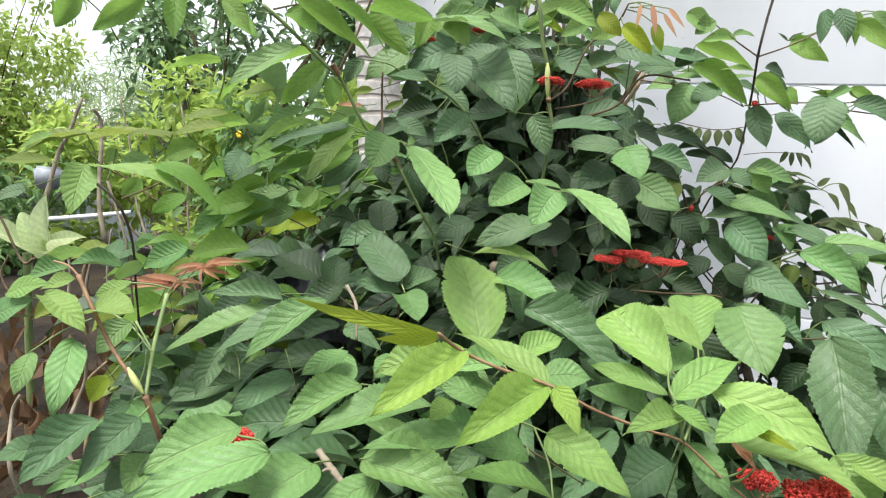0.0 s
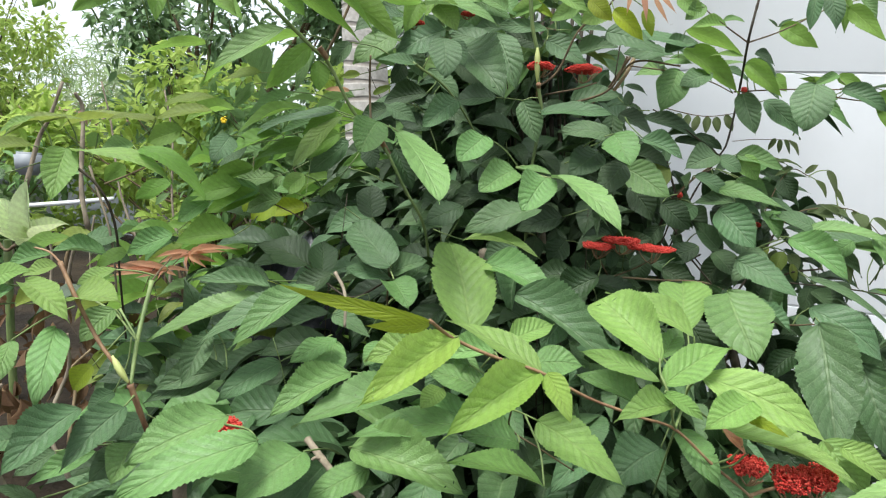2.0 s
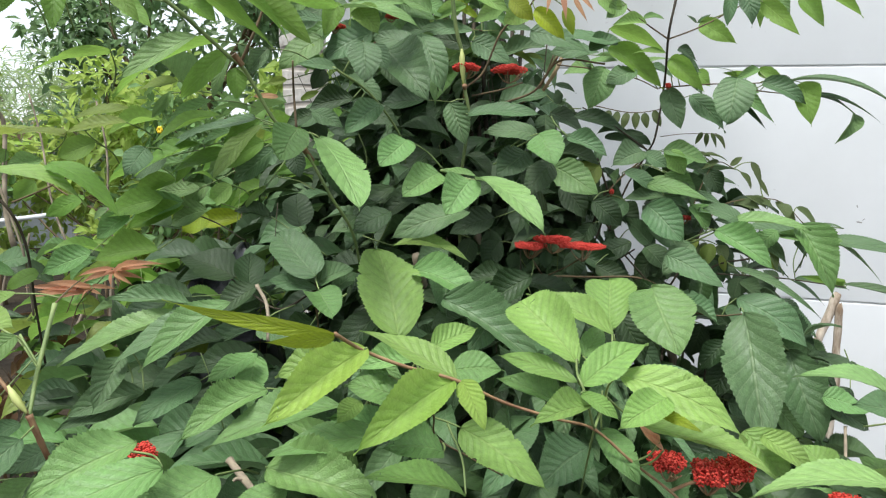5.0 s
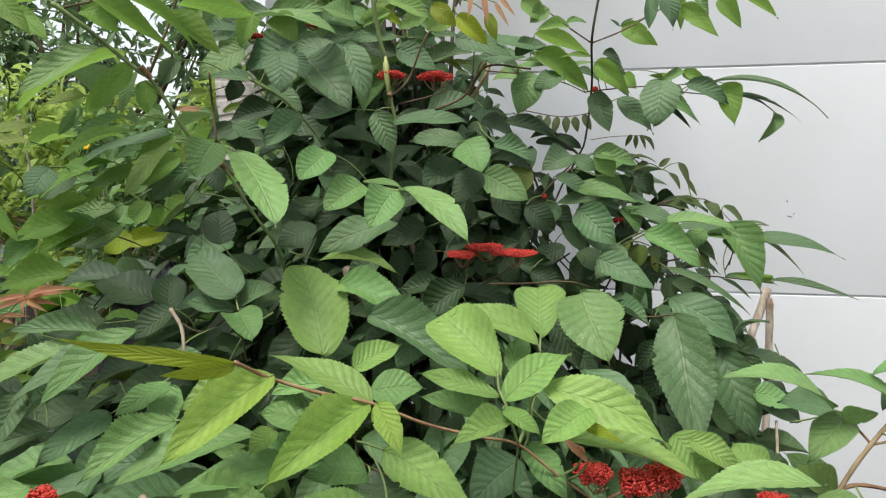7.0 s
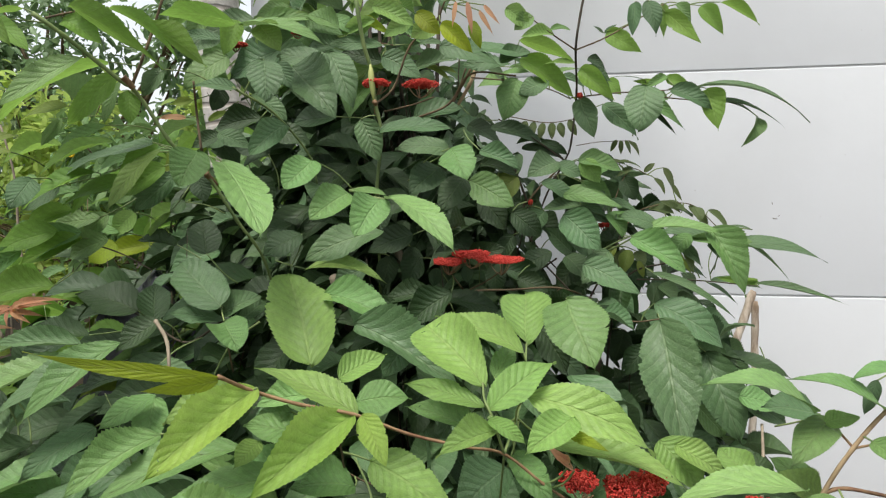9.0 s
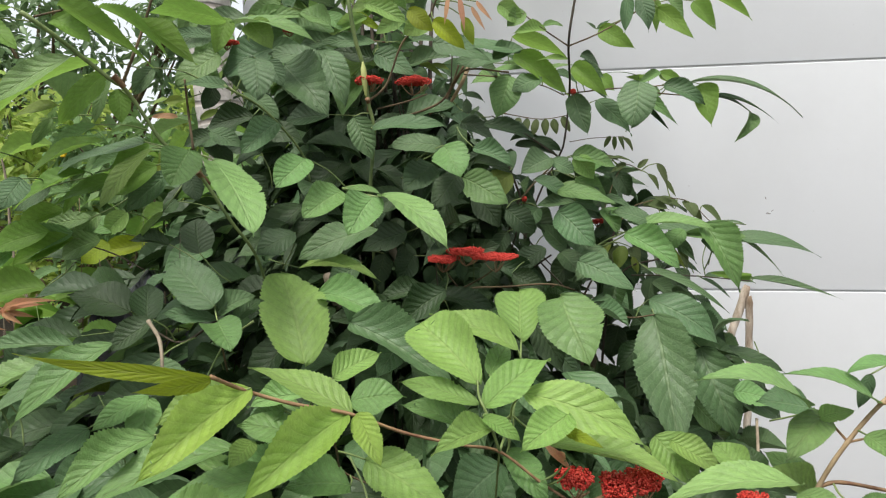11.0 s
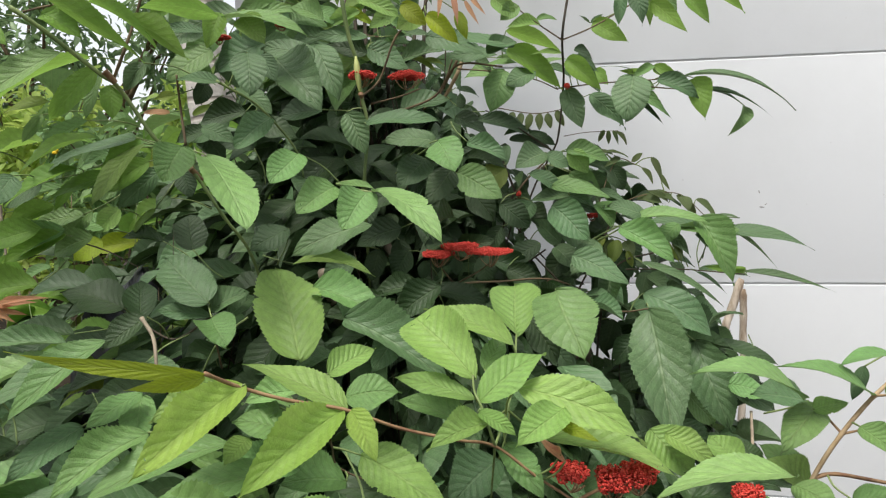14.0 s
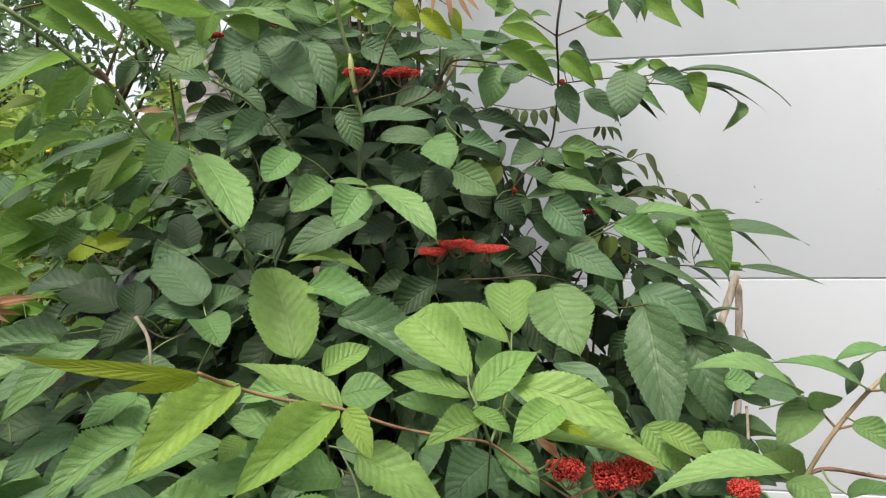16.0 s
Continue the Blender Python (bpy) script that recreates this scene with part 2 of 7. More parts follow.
# ---- building helpers ----
def mesh_from(name, verts, faces, mat, uvs=None, smooth=True):
    me = bpy.data.meshes.new(name)
    me.from_pydata(verts if isinstance(verts, list) else verts.tolist(), [], faces if isinstance(faces, list) else faces.tolist())
    if uvs is not None:
        lay = me.uv_layers.new(name="UVMap")
        idx = np.empty(len(me.loops), dtype=np.int32)
        me.loops.foreach_get("vertex_index", idx)
        lay.data.foreach_set("uv", np.asarray(uvs, dtype=np.float32)[idx].ravel())
    me.materials.append(mat)
    if smooth:
        me.polygons.foreach_set("use_smooth", [True] * len(me.polygons))
    me.update()
    return me


def piece(name, me, parent=None, label="", m=None):
    ob = new(name, me)
    if m is not None:
        ob.matrix_basis = m
    if parent is not None:
        ob.parent = parent
    if label:
        ob["label"] = label
    return ob


def part(name, bm, mat, parent=None, label="", smooth=False):
    me = bpy.data.meshes.new(name)
    bm.to_mesh(me)
    bm.free()
    me.materials.append(mat)
    if smooth:
        me.polygons.foreach_set("use_smooth", [True] * len(me.polygons))
    return piece(name, me, parent, label)


def curve_points(pts, per=6):
    """A smooth line through the points."""
    p = np.array(pts, float)
    if len(p) == 2:
        return p[0] + (p[1] - p[0]) * np.linspace(0, 1, per + 1)[:, None]
    q = np.vstack([2 * p[0] - p[1], p, 2 * p[-1] - p[-2]])
    out = []
    for i in range(1, len(q) - 2):
        a, b, c, d = q[i - 1 : i + 3]
        t = np.linspace(0, 1, per, endpoint=False)[:, None]
        out.append(0.5 * (2 * b + (c - a) * t + (2 * a - 5 * b + 4 * c - d) * t**2 + (3 * b - a - 3 * c + d) * t**3))
    return np.vstack(out + [p[-1:]])


def tube(line, radii, sides=8):
    """Vertices and faces of a tube along a line."""
    line = np.asarray(line, float)
    n = len(line)
    tan = np.gradient(line, axis=0)
    tan /= np.linalg.norm(tan, axis=1)[:, None] + 1e-9
    ref = np.array([0.13, 0.21, 1.0]) if abs(tan[:, 2]).mean() < 0.8 else np.array([1.0, 0.2, 0.1])
    a = np.cross(tan, ref)
    a /= np.linalg.norm(a, axis=1)[:, None] + 1e-9
    b = np.cross(tan, a)
    ang = np.arange(sides) * 2 * np.pi / sides
    r = np.broadcast_to(radii, n)
    v = line[:, None] + r[:, None, None] * (np.cos(ang)[None, :, None] * a[:, None] + np.sin(ang)[None, :, None] * b[:, None])
    f = [[i * sides + j, i * sides + (j + 1) % sides, (i + 1) * sides + (j + 1) % sides, (i + 1) * sides + j] for i in range(n - 1) for j in range(sides)]
    return v.reshape(-1, 3), f + [list(range(sides))[::-1], list(range((n - 1) * sides, n * sides))]


def joined(pieces):
    """Several (vertices, faces) as one."""
    vs, fs, k = [], [], 0
    for v, f in pieces:
        vs.append(v)
        fs += [[i + k for i in q] for q in f]
        k += len(v)
    return np.vstack(vs), fs


LEAF_SHAPES = {"o": (0.67, 0.87, 0.96, 0.14), "w": (0.80, 0.46, 0.97, 0.10), "e": (0.50, 0.60, 0.97, 0.11), "n": (0.66, 1.05, 0.95, 0.15), "a": (0.60, 1.08, 0.97, 0.10)}
leaf_cache = {}


def leaf_grid(shape, bow, fold, rows=105, cols=9, teeth=26, seed=0):
    """A leaf one long and one wide, from its base at the origin along +y, upper face to +z: toothed, with a drawn-out drip tip, bowed, folded and gently pleated, here and there eaten."""
    rng = np.random.RandomState(seed)
    p, q, full, drip = LEAF_SHAPES[shape]
    v = np.linspace(0, 1, rows)
    body = np.clip(v / full, 0, 1)
    w = body**p * (1 - body) ** q
    w = w / w.max()
    w = 0.5 * (w**4 + (drip * np.clip((1 - v) / 0.2, 0, 1) ** 1.1 * (v > 0.55)) ** 4) ** 0.25 + 0.012 * (1 - v)
    u = np.linspace(-1, 1, cols)
    sway = 0.06 * np.sin(v * 2.6 + rng.uniform(0, 6)) * v * (1 - v) * 2
    uu, vv = np.meshgrid(u, v)
    half = np.repeat(w[:, None], cols, 1)
    for s in (-1, 1):
        saw = (v * teeth + rng.uniform()) % 1.0
        edge = 1 + (0.085 * (saw - 0.6) + 0.035 * np.sin(v * 13 + rng.uniform(0, 6))) * (v > 0.1) * (v < 0.93)
        if seed % 3 == 0:
            at, wide = rng.uniform(0.3, 0.85), rng.uniform(0.015, 0.04)
            edge = edge - rng.uniform(0.04, 0.16) * np.exp(-(((v - at) / wide) ** 2))
        half = np.where(uu * s > 0.7, half * edge[:, None], half)
    x = uu * half + sway[:, None]
    y = vv - 0.05 * (np.abs(uu) ** 1.5) * half
    z = fold * (np.abs(uu) * half) - fold * 0.15
    pleat = np.abs(((vv * 9 - 2.0 * np.abs(uu) ** 0.8) % 1.0) - 0.5) * 2
    z = z - 0.011 * (1 - pleat) * np.clip(np.abs(uu) * 3, 0, 1) * np.sin(np.pi * np.clip(vv, 0, 1))
    k1, k2, k3 = rng.uniform(0, 6, 3)
    z = z + 0.026 * np.abs(uu) * np.sin(vv * 8 + k1 + uu * 2) + 0.03 * uu * np.sin(vv * 4 + k2) - 0.05 * np.clip(vv - 0.75, 0, 1) * np.sin(k3)
    k4, k5, k6 = rng.uniform(-1, 1, 3)
    z = z + 0.28 * k4 * uu * half * (vv - 0.35) + (0.22 * k5 + 0.1) * (uu * half) ** 2 * 2 - 0.10 * (0.6 + k6) * np.clip(vv - 0.55, 0, 1) ** 1.5
    z = z - 0.55 * np.clip(vv - 0.86, 0, 1) ** 1.6
    z = bow * 4 * vv * (1 - vv) + z * (0.14 if shape == "n" else 1.0)
    verts = np.stack([x, y, z], -1).reshape(-1, 3)
    uvs = np.stack([(uu + 1) / 2, vv], -1).reshape(-1, 2)
    i = (np.arange(rows - 1)[:, None] * cols + np.arange(cols - 1)[None, :]).ravel()
    faces = np.stack([i, i + 1, i + cols + 1, i + cols], -1)
    if seed == 16 and rows > 40:
        keep = np.ones(len(faces), bool)
        for _ in range(2):
            a, c = rng.randint(12, rows - 14), rng.choice([1, 2, cols - 4, cols - 3])
            keep[a * (cols - 1) + c] = False
        faces = faces[keep]
    return verts, faces, uvs


def leaf_mesh(kind, shape, bow, fold, seed):
    key = (kind, shape, round(bow / 0.03), round(fold / 0.1), seed % 6)
    if key not in leaf_cache:
        v, f, uv = leaf_grid(shape, key[2] * 0.03, key[3] * 0.1, seed=key[4] + 11)
        leaf_cache[key] = mesh_from("leaf", v, f, LEAF[kind], uv)
    return leaf_cache[key]


def leaf_frame(base, tip, normal, width, flat=1.0):
    a = Vector(tip) - Vector(base)
    length = a.length
    a.normalize()
    z = Vector(normal)
    z = (z - a * z.dot(a)).normalized()
    x = a.cross(z)
    return Matrix.Translation(base) @ Matrix((x, a, z)).transposed().to_4x4() @ Matrix.Diagonal((width, length, length * flat, 1))


def thing(name, place, label, category, group="", kind=""):
    return tagged(piece(name, None, None, "", Matrix.Translation(place)), label, category, group, kind)


def under(ob, parent):
    """Hang ob, placed in the world, under parent."""
    ob.parent = parent
    ob.matrix_parent_inverse = parent.matrix_world.inverted()
    return ob


class Branch:
    def __init__(self, owner):
        self.owner, self.body, self.line, self.stalks, self.n = owner, None, [], [], 0


OPEN_SIDE = np.array([-0.03, -0.03, 1.44])
branches = []
outer = []


def branch(owner):
    branches.append(Branch(owner))
    return branches[-1]


def stem(b, bark, r, *pts):
    """One shoot of a branch, r millimetres thick, swollen at its joints, thinner towards its tip."""
    line = curve_points(pts, 7)
    n = len(line)
    k = np.arange(n)
    rad = r * 0.5e-3 * np.linspace(1.05, 0.78, n) * (1 + 0.18 * np.cos(k * 2 * np.pi / 7) ** 8 + 0.04 * np.sin(k * 1.7))
    if bark == "bud":
        rad = r * 0.7e-3 * np.sin(np.pi * np.clip(k / (n - 1), 0.06, 0.94)) ** 0.6
    v, f = tube(line, rad, 9)
    me = mesh_from("twig", v, f, BARK[bark])
    if b.body is None:
        b.body = under(new("branch", me), b.owner)
    else:
        under(new("bud" if bark == "bud" else "twig", me), b.body)
    if bark != "bud":
        b.line.append(line)


def turned(kind, base, tip, normal, width):
    """A leaf that shows a narrow face to the open side is a broad one turned about its rib, its upper face to the sky: its normal and width."""
    base, tip, normal = Vector(base), Vector(tip), Vector(normal)
    rib = tip - base
    broad = rib.length * 0.33
    rib.normalize()
    face = Vector(OPEN_SIDE) - (base + tip) / 2
    face = (face - rib * face.dot(rib)).normalized()
    normal = (normal - rib * normal.dot(rib)).normalized()
    shown = width * abs(normal.dot(face))
    if shown > 0.86 * broad:
        return normal, width, False
    side = rib.cross(face)
    side = side if side.z > 0 else -side
    lean = max(0.05, (shown - 0.12 * broad) / broad)
    if base.z > 1.58 and kind == "u":
        face = -face
    return face * lean + side * math.sqrt(1 - lean * lean), broad, True


def leaf(b, kind, base, tip, normal, width, bow, fold, shape, stalk=True):
    b.n += 1
    outer.append(((np.array(base) + np.array(tip)) / 2, 0.22 * (np.linalg.norm(np.array(tip) - np.array(base)) + width)))
    flat = 1.0
    if kind not in "ry" and shape not in "na":
        normal, width, edgewise = turned(kind, base, tip, normal, width)
        if edgewise:
            flat, bow = 0.5, bow * 1.5
    ob = new("leaf", leaf_mesh(kind, shape, bow, fold, b.n))
    ob.matrix_basis = leaf_frame(base, tip, normal, width, flat)
    bpy.context.view_layer.update()
    under(ob, b.body)
    if stalk:
        b.stalks.append((np.array(base), np.array(tip), kind))


def ball(r):
    bm = bmesh.new()
    bmesh.ops.create_icosphere(bm, subdivisions=1, radius=r)
    v = np.array([q.co[:] for q in bm.verts])
    f = [[q.index for q in p.verts] for p in bm.faces]
    bm.free()
    return v, f


BALL = ball(1.0)


def blossom(b, place, width, height):
    """A flat-topped cluster of red buds on fine red stalks."""
    rng = np.random.RandomState(int(abs(place[0]) * 9000 + abs(place[2]) * 700))
    c = np.array(place)
    r = width / 2
    buds, stalks = [], []
    knot = c - np.array([0, 0, height * 0.5 + r * 0.45])
    for k in range(7):
        a, s = rng.uniform(0, 6.28), rng.uniform(0.3, 0.85) * r
        hub = c + np.array([math.cos(a) * s, math.sin(a) * s, -height * 0.35])
        stalks.append(tube(curve_points([knot, (knot + hub) / 2 + np.array([0, 0, -0.1 * r]), hub], 4), 0.0008, 5))
    hubs = 8 + int(70 * width)
    for h in range(hubs):
        a, s = h * 2.4 + rng.uniform(-0.3, 0.3), math.sqrt((h + 0.4) / hubs) * 0.68
        mid = c + np.array([math.cos(a) * s * r, math.sin(a) * s * r, height * (0.12 * (1 - s * s) + rng.uniform(-0.08, 0.08))])
        wide = r * 0.40 * rng.uniform(0.8, 1.15)
        for k in range(int(50 + 5500 * wide)):
            d = rng.normal(size=3)
            d /= np.linalg.norm(d)
            d[2] = d[2] * 0.9 + 0.1
            p = mid + d * np.array([wide, wide, height * 0.5]) * rng.uniform(0.72, 1.0)
            q = rng.uniform(0.0008, 0.0014)
            buds.append((BALL[0] * q * rng.uniform(0.8, 1.2, 3) + p, BALL[1]))
    v, f = joined(buds)
    head = under(new("flower_head", mesh_from("flower_head", v, f, FLOWER)), b.body)
    head["label"] = "flat cluster of tiny red flower buds"
    v, f = joined(stalks)
    under(new("flower_stalk", mesh_from("flower_stalk", v, f, BARK["rd"])), b.body)


def crosses(place, own):
    """Whether a stalk there would run across the face of another leaf."""
    mids, sizes = np.array([q[0] for q in outer]), np.array([q[1] for q in outer])
    far, near = np.linalg.norm(mids - OPEN_SIDE, axis=1), np.linalg.norm(place - OPEN_SIDE)
    off = np.arccos(np.clip(((mids - OPEN_SIDE) / far[:, None]) @ ((place - OPEN_SIDE) / near), -1, 1))
    return bool(((far > near + 0.015) & (far < near + 0.25) & (off < 1.1 * sizes / far) & (np.linalg.norm(mids - own, axis=1) > 0.002)).any())


def finish_branches():
    """Give every leaf a stalk that runs back to a near shoot of its plant."""
    for b in branches:
        every = np.vstack([q for o in branches if o.owner is b.owner for q in o.line] + inner_lines.get(b.owner.name, []))
        got = []
        for base, tip, kind in b.stalks:
            off = every - base
            cost = np.linalg.norm(off, axis=1) + 4.0 * np.clip(-off[:, 1] - 0.005, 0, 1)
            near = every[np.argmin(cost)]
            gap = np.linalg.norm(near - base)
            if gap < 0.004:
                continue
            a = (base - tip) / np.linalg.norm(base - tip)
            if gap > 0.06:
                near = base + (near - base) * 0.06 / gap + np.array([0, 0.02, 0])
                gap = 0.06
            mid = (near + base) / 2 + a * 0.10 * gap
            if any(crosses(base * s + near * (1 - s), (base + tip) / 2) for s in (0.0, 0.3, 0.6)):
                continue
            got.append(tube(curve_points([near, mid, base], 5), np.linspace(0.0012, 0.0009, 11), 5))
        if got:
            v, f = joined(got)
            ob = under(new("leaf_stalk", mesh_from("leaf_stalk", v, f, BARK["gr"])), b.body)
            ob["kind"] = "stuff"


def small_leaves(centres, axes, normals, lengths, widths, fold=0.25):
    """Many small folded leaves as one mesh's vertices, faces and coordinates: six corners each."""
    a = axes / (np.linalg.norm(axes, axis=1)[:, None] + 1e-9)
    z = normals - a * (normals * a).sum(1)[:, None]
    z /= np.linalg.norm(z, axis=1)[:, None] + 1e-9
    x = np.cross(a, z)
    n = len(a)
    ln, wd = lengths[:, None], widths[:, None]
    p = [centres, centres + a * ln * 0.35 - x * wd * 0.5 + z * wd * fold, centres + a * ln * 0.72 - x * wd * 0.38 + z * wd * fold * 0.4, centres + a * ln - z * ln * 0.12, centres + a * ln * 0.72 + x * wd * 0.38 + z * wd * fold * 0.4, centres + a * ln * 0.35 + x * wd * 0.5 + z * wd * fold, centres + a * ln * 0.5]
    v = np.stack(p, 1).reshape(-1, 3)
    k = (np.arange(n) * 7)[:, None]
    f = np.concatenate([k + np.array([[0, 6, 1, 1]]), k + np.array([[1, 6, 2, 2]]), k + np.array([[2, 6, 3, 3]]), k + np.array([[3, 6, 4, 4]]), k + np.array([[4, 6, 5, 5]]), k + np.array([[5, 6, 0, 0]])])[:, :3]
    uv = np.tile(np.array([[0.5, 0], [0, 0.35], [0.1, 0.72], [0.5, 1], [0.9, 0.72], [1, 0.35], [0.5, 0.5]]), (n, 1))
    return v, f, uv


def crown(rng, clumps, n, size, slim, spread=1.0, droop=0.3):
    """Leaf places for a crown: clumps are (x, y, z, radius); leaves crowd near each clump's skin."""
    cl = np.array(clumps, float)
    wt = cl[:, 3] ** 2
    pick = rng.choice(len(cl), n, p=wt / wt.sum())
    d = rng.normal(size=(n, 3))
    d /= np.linalg.norm(d, axis=1)[:, None]
    r = cl[pick, 3] * rng.uniform(0.35, 1.0, n) ** 0.6 * (0.8 + 0.3 * np.sin(d[:, 0] * 7 + d[:, 2] * 5 + pick))
    c = cl[pick, :3] + d * r[:, None]
    ax = d * 0.7 + rng.normal(size=(n, 3)) * spread * 0.6 + np.array([0, 0, -droop])
    nm = np.array([0, 0, 1.0]) + rng.normal(size=(n, 3)) * 0.5 + d * 0.4
    ln = size * rng.uniform(0.6, 1.25, n)
    return small_leaves(c, ax, nm, ln, ln * slim)


# ---- the wall ----
WALL_Y, WALL_LEFT, WALL_RIGHT = 2.75, -1.30, 4.2
wall = tagged(piece("wall_north", None, None, "", Matrix.Translation((WALL_LEFT, WALL_Y, 0))), "white painted concrete panel wall with level joints", "wall", "", "structure")
bpy.context.view_layer.update()
bm = bmesh.new()
bmesh.ops.create_cube(bm, size=1, matrix=Matrix.Translation(((WALL_LEFT + WALL_RIGHT) / 2, WALL_Y + 0.061, 1.95)) @ Matrix.Diagonal((WALL_RIGHT - WALL_LEFT, 0.13, 3.9, 1)))
under(part("wall_core", bm, JOINT), wall)
JOINTS = (0.0, 0.165, 1.030, 1.897, 2.765, 3.9)
for low, high in zip(JOINTS, JOINTS[1:]):
    bm = bmesh.new()
    bmesh.ops.create_cube(bm, size=1, matrix=Matrix.Translation(((WALL_LEFT + WALL_RIGHT) / 2, WALL_Y + 0.01, (low + high) / 2)) @ Matrix.Diagonal((WALL_RIGHT - WALL_LEFT + 0.01, 0.04, high - low - 0.006, 1)))
    bmesh.ops.bevel(bm, geom=bm.edges[:], offset=0.004, segments=3, affect="EDGES", profile=0.6)
    under(part("wall_panel", bm, PAINT, None, "", True), wall)

# flaked spots in the paint
for x, z, long, lean in ((0.804, 1.389, 0.014, 70), (0.816, 1.33, 0.02, 10), (0.83, 1.341, 0.012, -40), (1.258, 0.256, 0.02, 30)):
    bm = bmesh.new()
    bmesh.ops.create_icosphere(bm, subdivisions=2, radius=1)
    for q in bm.verts:
        q.co *= 1 + 0.35 * noise.noise(q.co * 2.3 + Vector((x * 40, z * 40, 0)))
    bm.transform(pose(x, WALL_Y - 0.0095, z, 0, lean, 0) @ Matrix.Diagonal((long * 0.5, 0.0016, long * 0.16, 1)))
    under(part("paint_flake", bm, FLAKE, None, "", True), wall)

# ---- the ground ----
n = 90
gx = np.sinh(np.linspace(-4.2, 4.2, n)) * 1.6
gy = np.sinh(np.linspace(-4.2, 4.2, n)) * 1.6
xx, yy = np.meshgrid(gx, gy)
bank = 0.75 / (1 + np.exp((xx + 1.5 + 0.25 * (yy - 2)) * 3.5)) * np.exp(-((np.maximum(np.abs(yy - 2.2) - 2.2, 0) / 1.5) ** 2)) * np.exp(-((np.minimum(xx + 5, 0) / 2.5) ** 2))
zz = bank + 0.03 * np.sin(xx * 3.1 + yy) * np.cos(yy * 2.7) * np.exp(-(xx**2 + yy**2) / 40)
k = (np.arange(n - 1)[:, None] * n + np.arange(n - 1)[None, :]).ravel()
tagged(piece("ground", mesh_from("ground", np.stack([xx, yy, zz], -1).reshape(-1, 3), np.stack([k, k + 1, k + n + 1, k + n], -1), GROUND)), "dark garden soil with a raised bank", "ground", "", "structure")

# ---- plants ----
shrub = thing("flowering_shrub", (-0.25, 1.3, 0), "tall green shrub with toothed leaves and flat red flower clusters", "shrub")
front = thing("flowering_shrub", (-0.05, 0.85, 0), "arching shoot of lime-green young leaves with coral-red buds", "shrub")
sapling = thing("sapling", (0.30, 0.62, 0), "slender tan-stemmed sapling with ribbed green leaves by the wall", "sapling")
leftbush = thing("flowering_shrub", (-0.75, 0.95, 0), "low shrub with bronze young leaves and forked red stems", "shrub")
bpy.context.view_layer.update()


b = branch(shrub)
stem(b, "gr", 5.4, (-0.643, 0.739, 1.67), (-0.618, 0.76, 1.647), (-0.566, 0.793, 1.595), (-0.555, 0.799, 1.587), (-0.547, 0.814, 1.568), (-0.524, 0.832, 1.519), (-0.502, 0.848, 1.491), (-0.478, 0.854, 1.466), (-0.45, 0.873, 1.408), (-0.428, 0.91, 1.348), (-0.435, 0.979, 1.242))
stem(b, "br", 4, (-0.554, 0.8, 1.589), (-0.531, 0.791, 1.621), (-0.519, 0.797, 1.656), (-0.501, 0.794, 1.695))
stem(b, "gr", 4, (-0.485, 0.847, 1.5), (-0.48, 0.851, 1.483), (-0.478, 0.854, 1.468))
leaf(b, "u", (-0.566, 0.871, 1.517), (-0.623, 0.858, 1.479), (0.189, -0.98, 0.067), 0.025, 0.07, 0.15, "o")
leaf(b, "u", (-0.577, 0.825, 1.587), (-0.573, 0.821, 1.54), (0.559, -0.821, 0.113), 0.028, 0.07, 0.15, "o")
leaf(b, "u", (-0.67, 0.756, 1.682), (-0.708, 0.748, 1.674), (0.13, -0.95, 0.283), 0.011, 0.07, 0.15, "o")
leaf(b, "u", (-0.705, 0.748, 1.666), (-0.645, 0.734, 1.623), (0.176, -0.843, 0.509), 0.027, 0.07, 0.15, "o")
leaf(b, "u", (-0.541, 0.747, 1.672), (-0.444, 0.738, 1.602), (0.229, -0.872, 0.434), 0.013, 0.07, 0.15, "o")
stem(b, "br", 2.6, (-0.627, 0.741, 1.664), (-0.6, 0.757, 1.674), (-0.565, 0.774, 1.681))
stem(b, "rd", 8.5, (-0.555, 0.784, 1.597), (-0.551, 0.789, 1.591), (-0.547, 0.794, 1.584))
leaf(b, "u", (-0.501, 0.759, 1.654), (-0.415, 0.746, 1.599), (0.304, -0.703, 0.643), 0.036, 0.04, 0.15, "o")
leaf(b, "u", (-0.596, 0.747, 1.678), (-0.467, 0.738, 1.597), (0.353, -0.681, 0.642), 0.038, 0.04, 0.15, "o")
leaf(b, "u", (-0.613, 0.753, 1.665), (-0.562, 0.757, 1.632), (0.435, -0.672, 0.599), 0.034, 0.07, 0.15, "o")
leaf(b, "u", (-0.443, 0.872, 1.681), (-0.563, 0.876, 1.7), (0.057, -0.839, 0.541), 0.045, 0.07, 0.15, "o")
leaf(b, "d", (-0.484, 0.916, 1.67), (-0.55, 0.906, 1.677), (0.165, -0.652, 0.74), 0.033, 0.07, 0.15, "o")
leaf(b, "u", (-0.463, 0.922, 1.697), (-0.479, 0.904, 1.644), (0.455, -0.875, 0.164), 0.031, 0.07, 0.15, "o")
leaf(b, "l", (-0.442, 0.945, 1.697), (-0.404, 0.936, 1.654), (0.217, -0.897, 0.385), 0.041, 0.07, 0.15, "o")
leaf(b, "m", (-0.482, 0.938, 1.689), (-0.344, 0.957, 1.666), (0.208, -0.733, 0.648), 0.030, 0.16, 0.15, "o")
leaf(b, "p", (-0.605, 0.772, 1.622), (-0.687, 0.721, 1.554), (0.035, -0.818, 0.574), 0.056, 0.05, 0.15, "o")
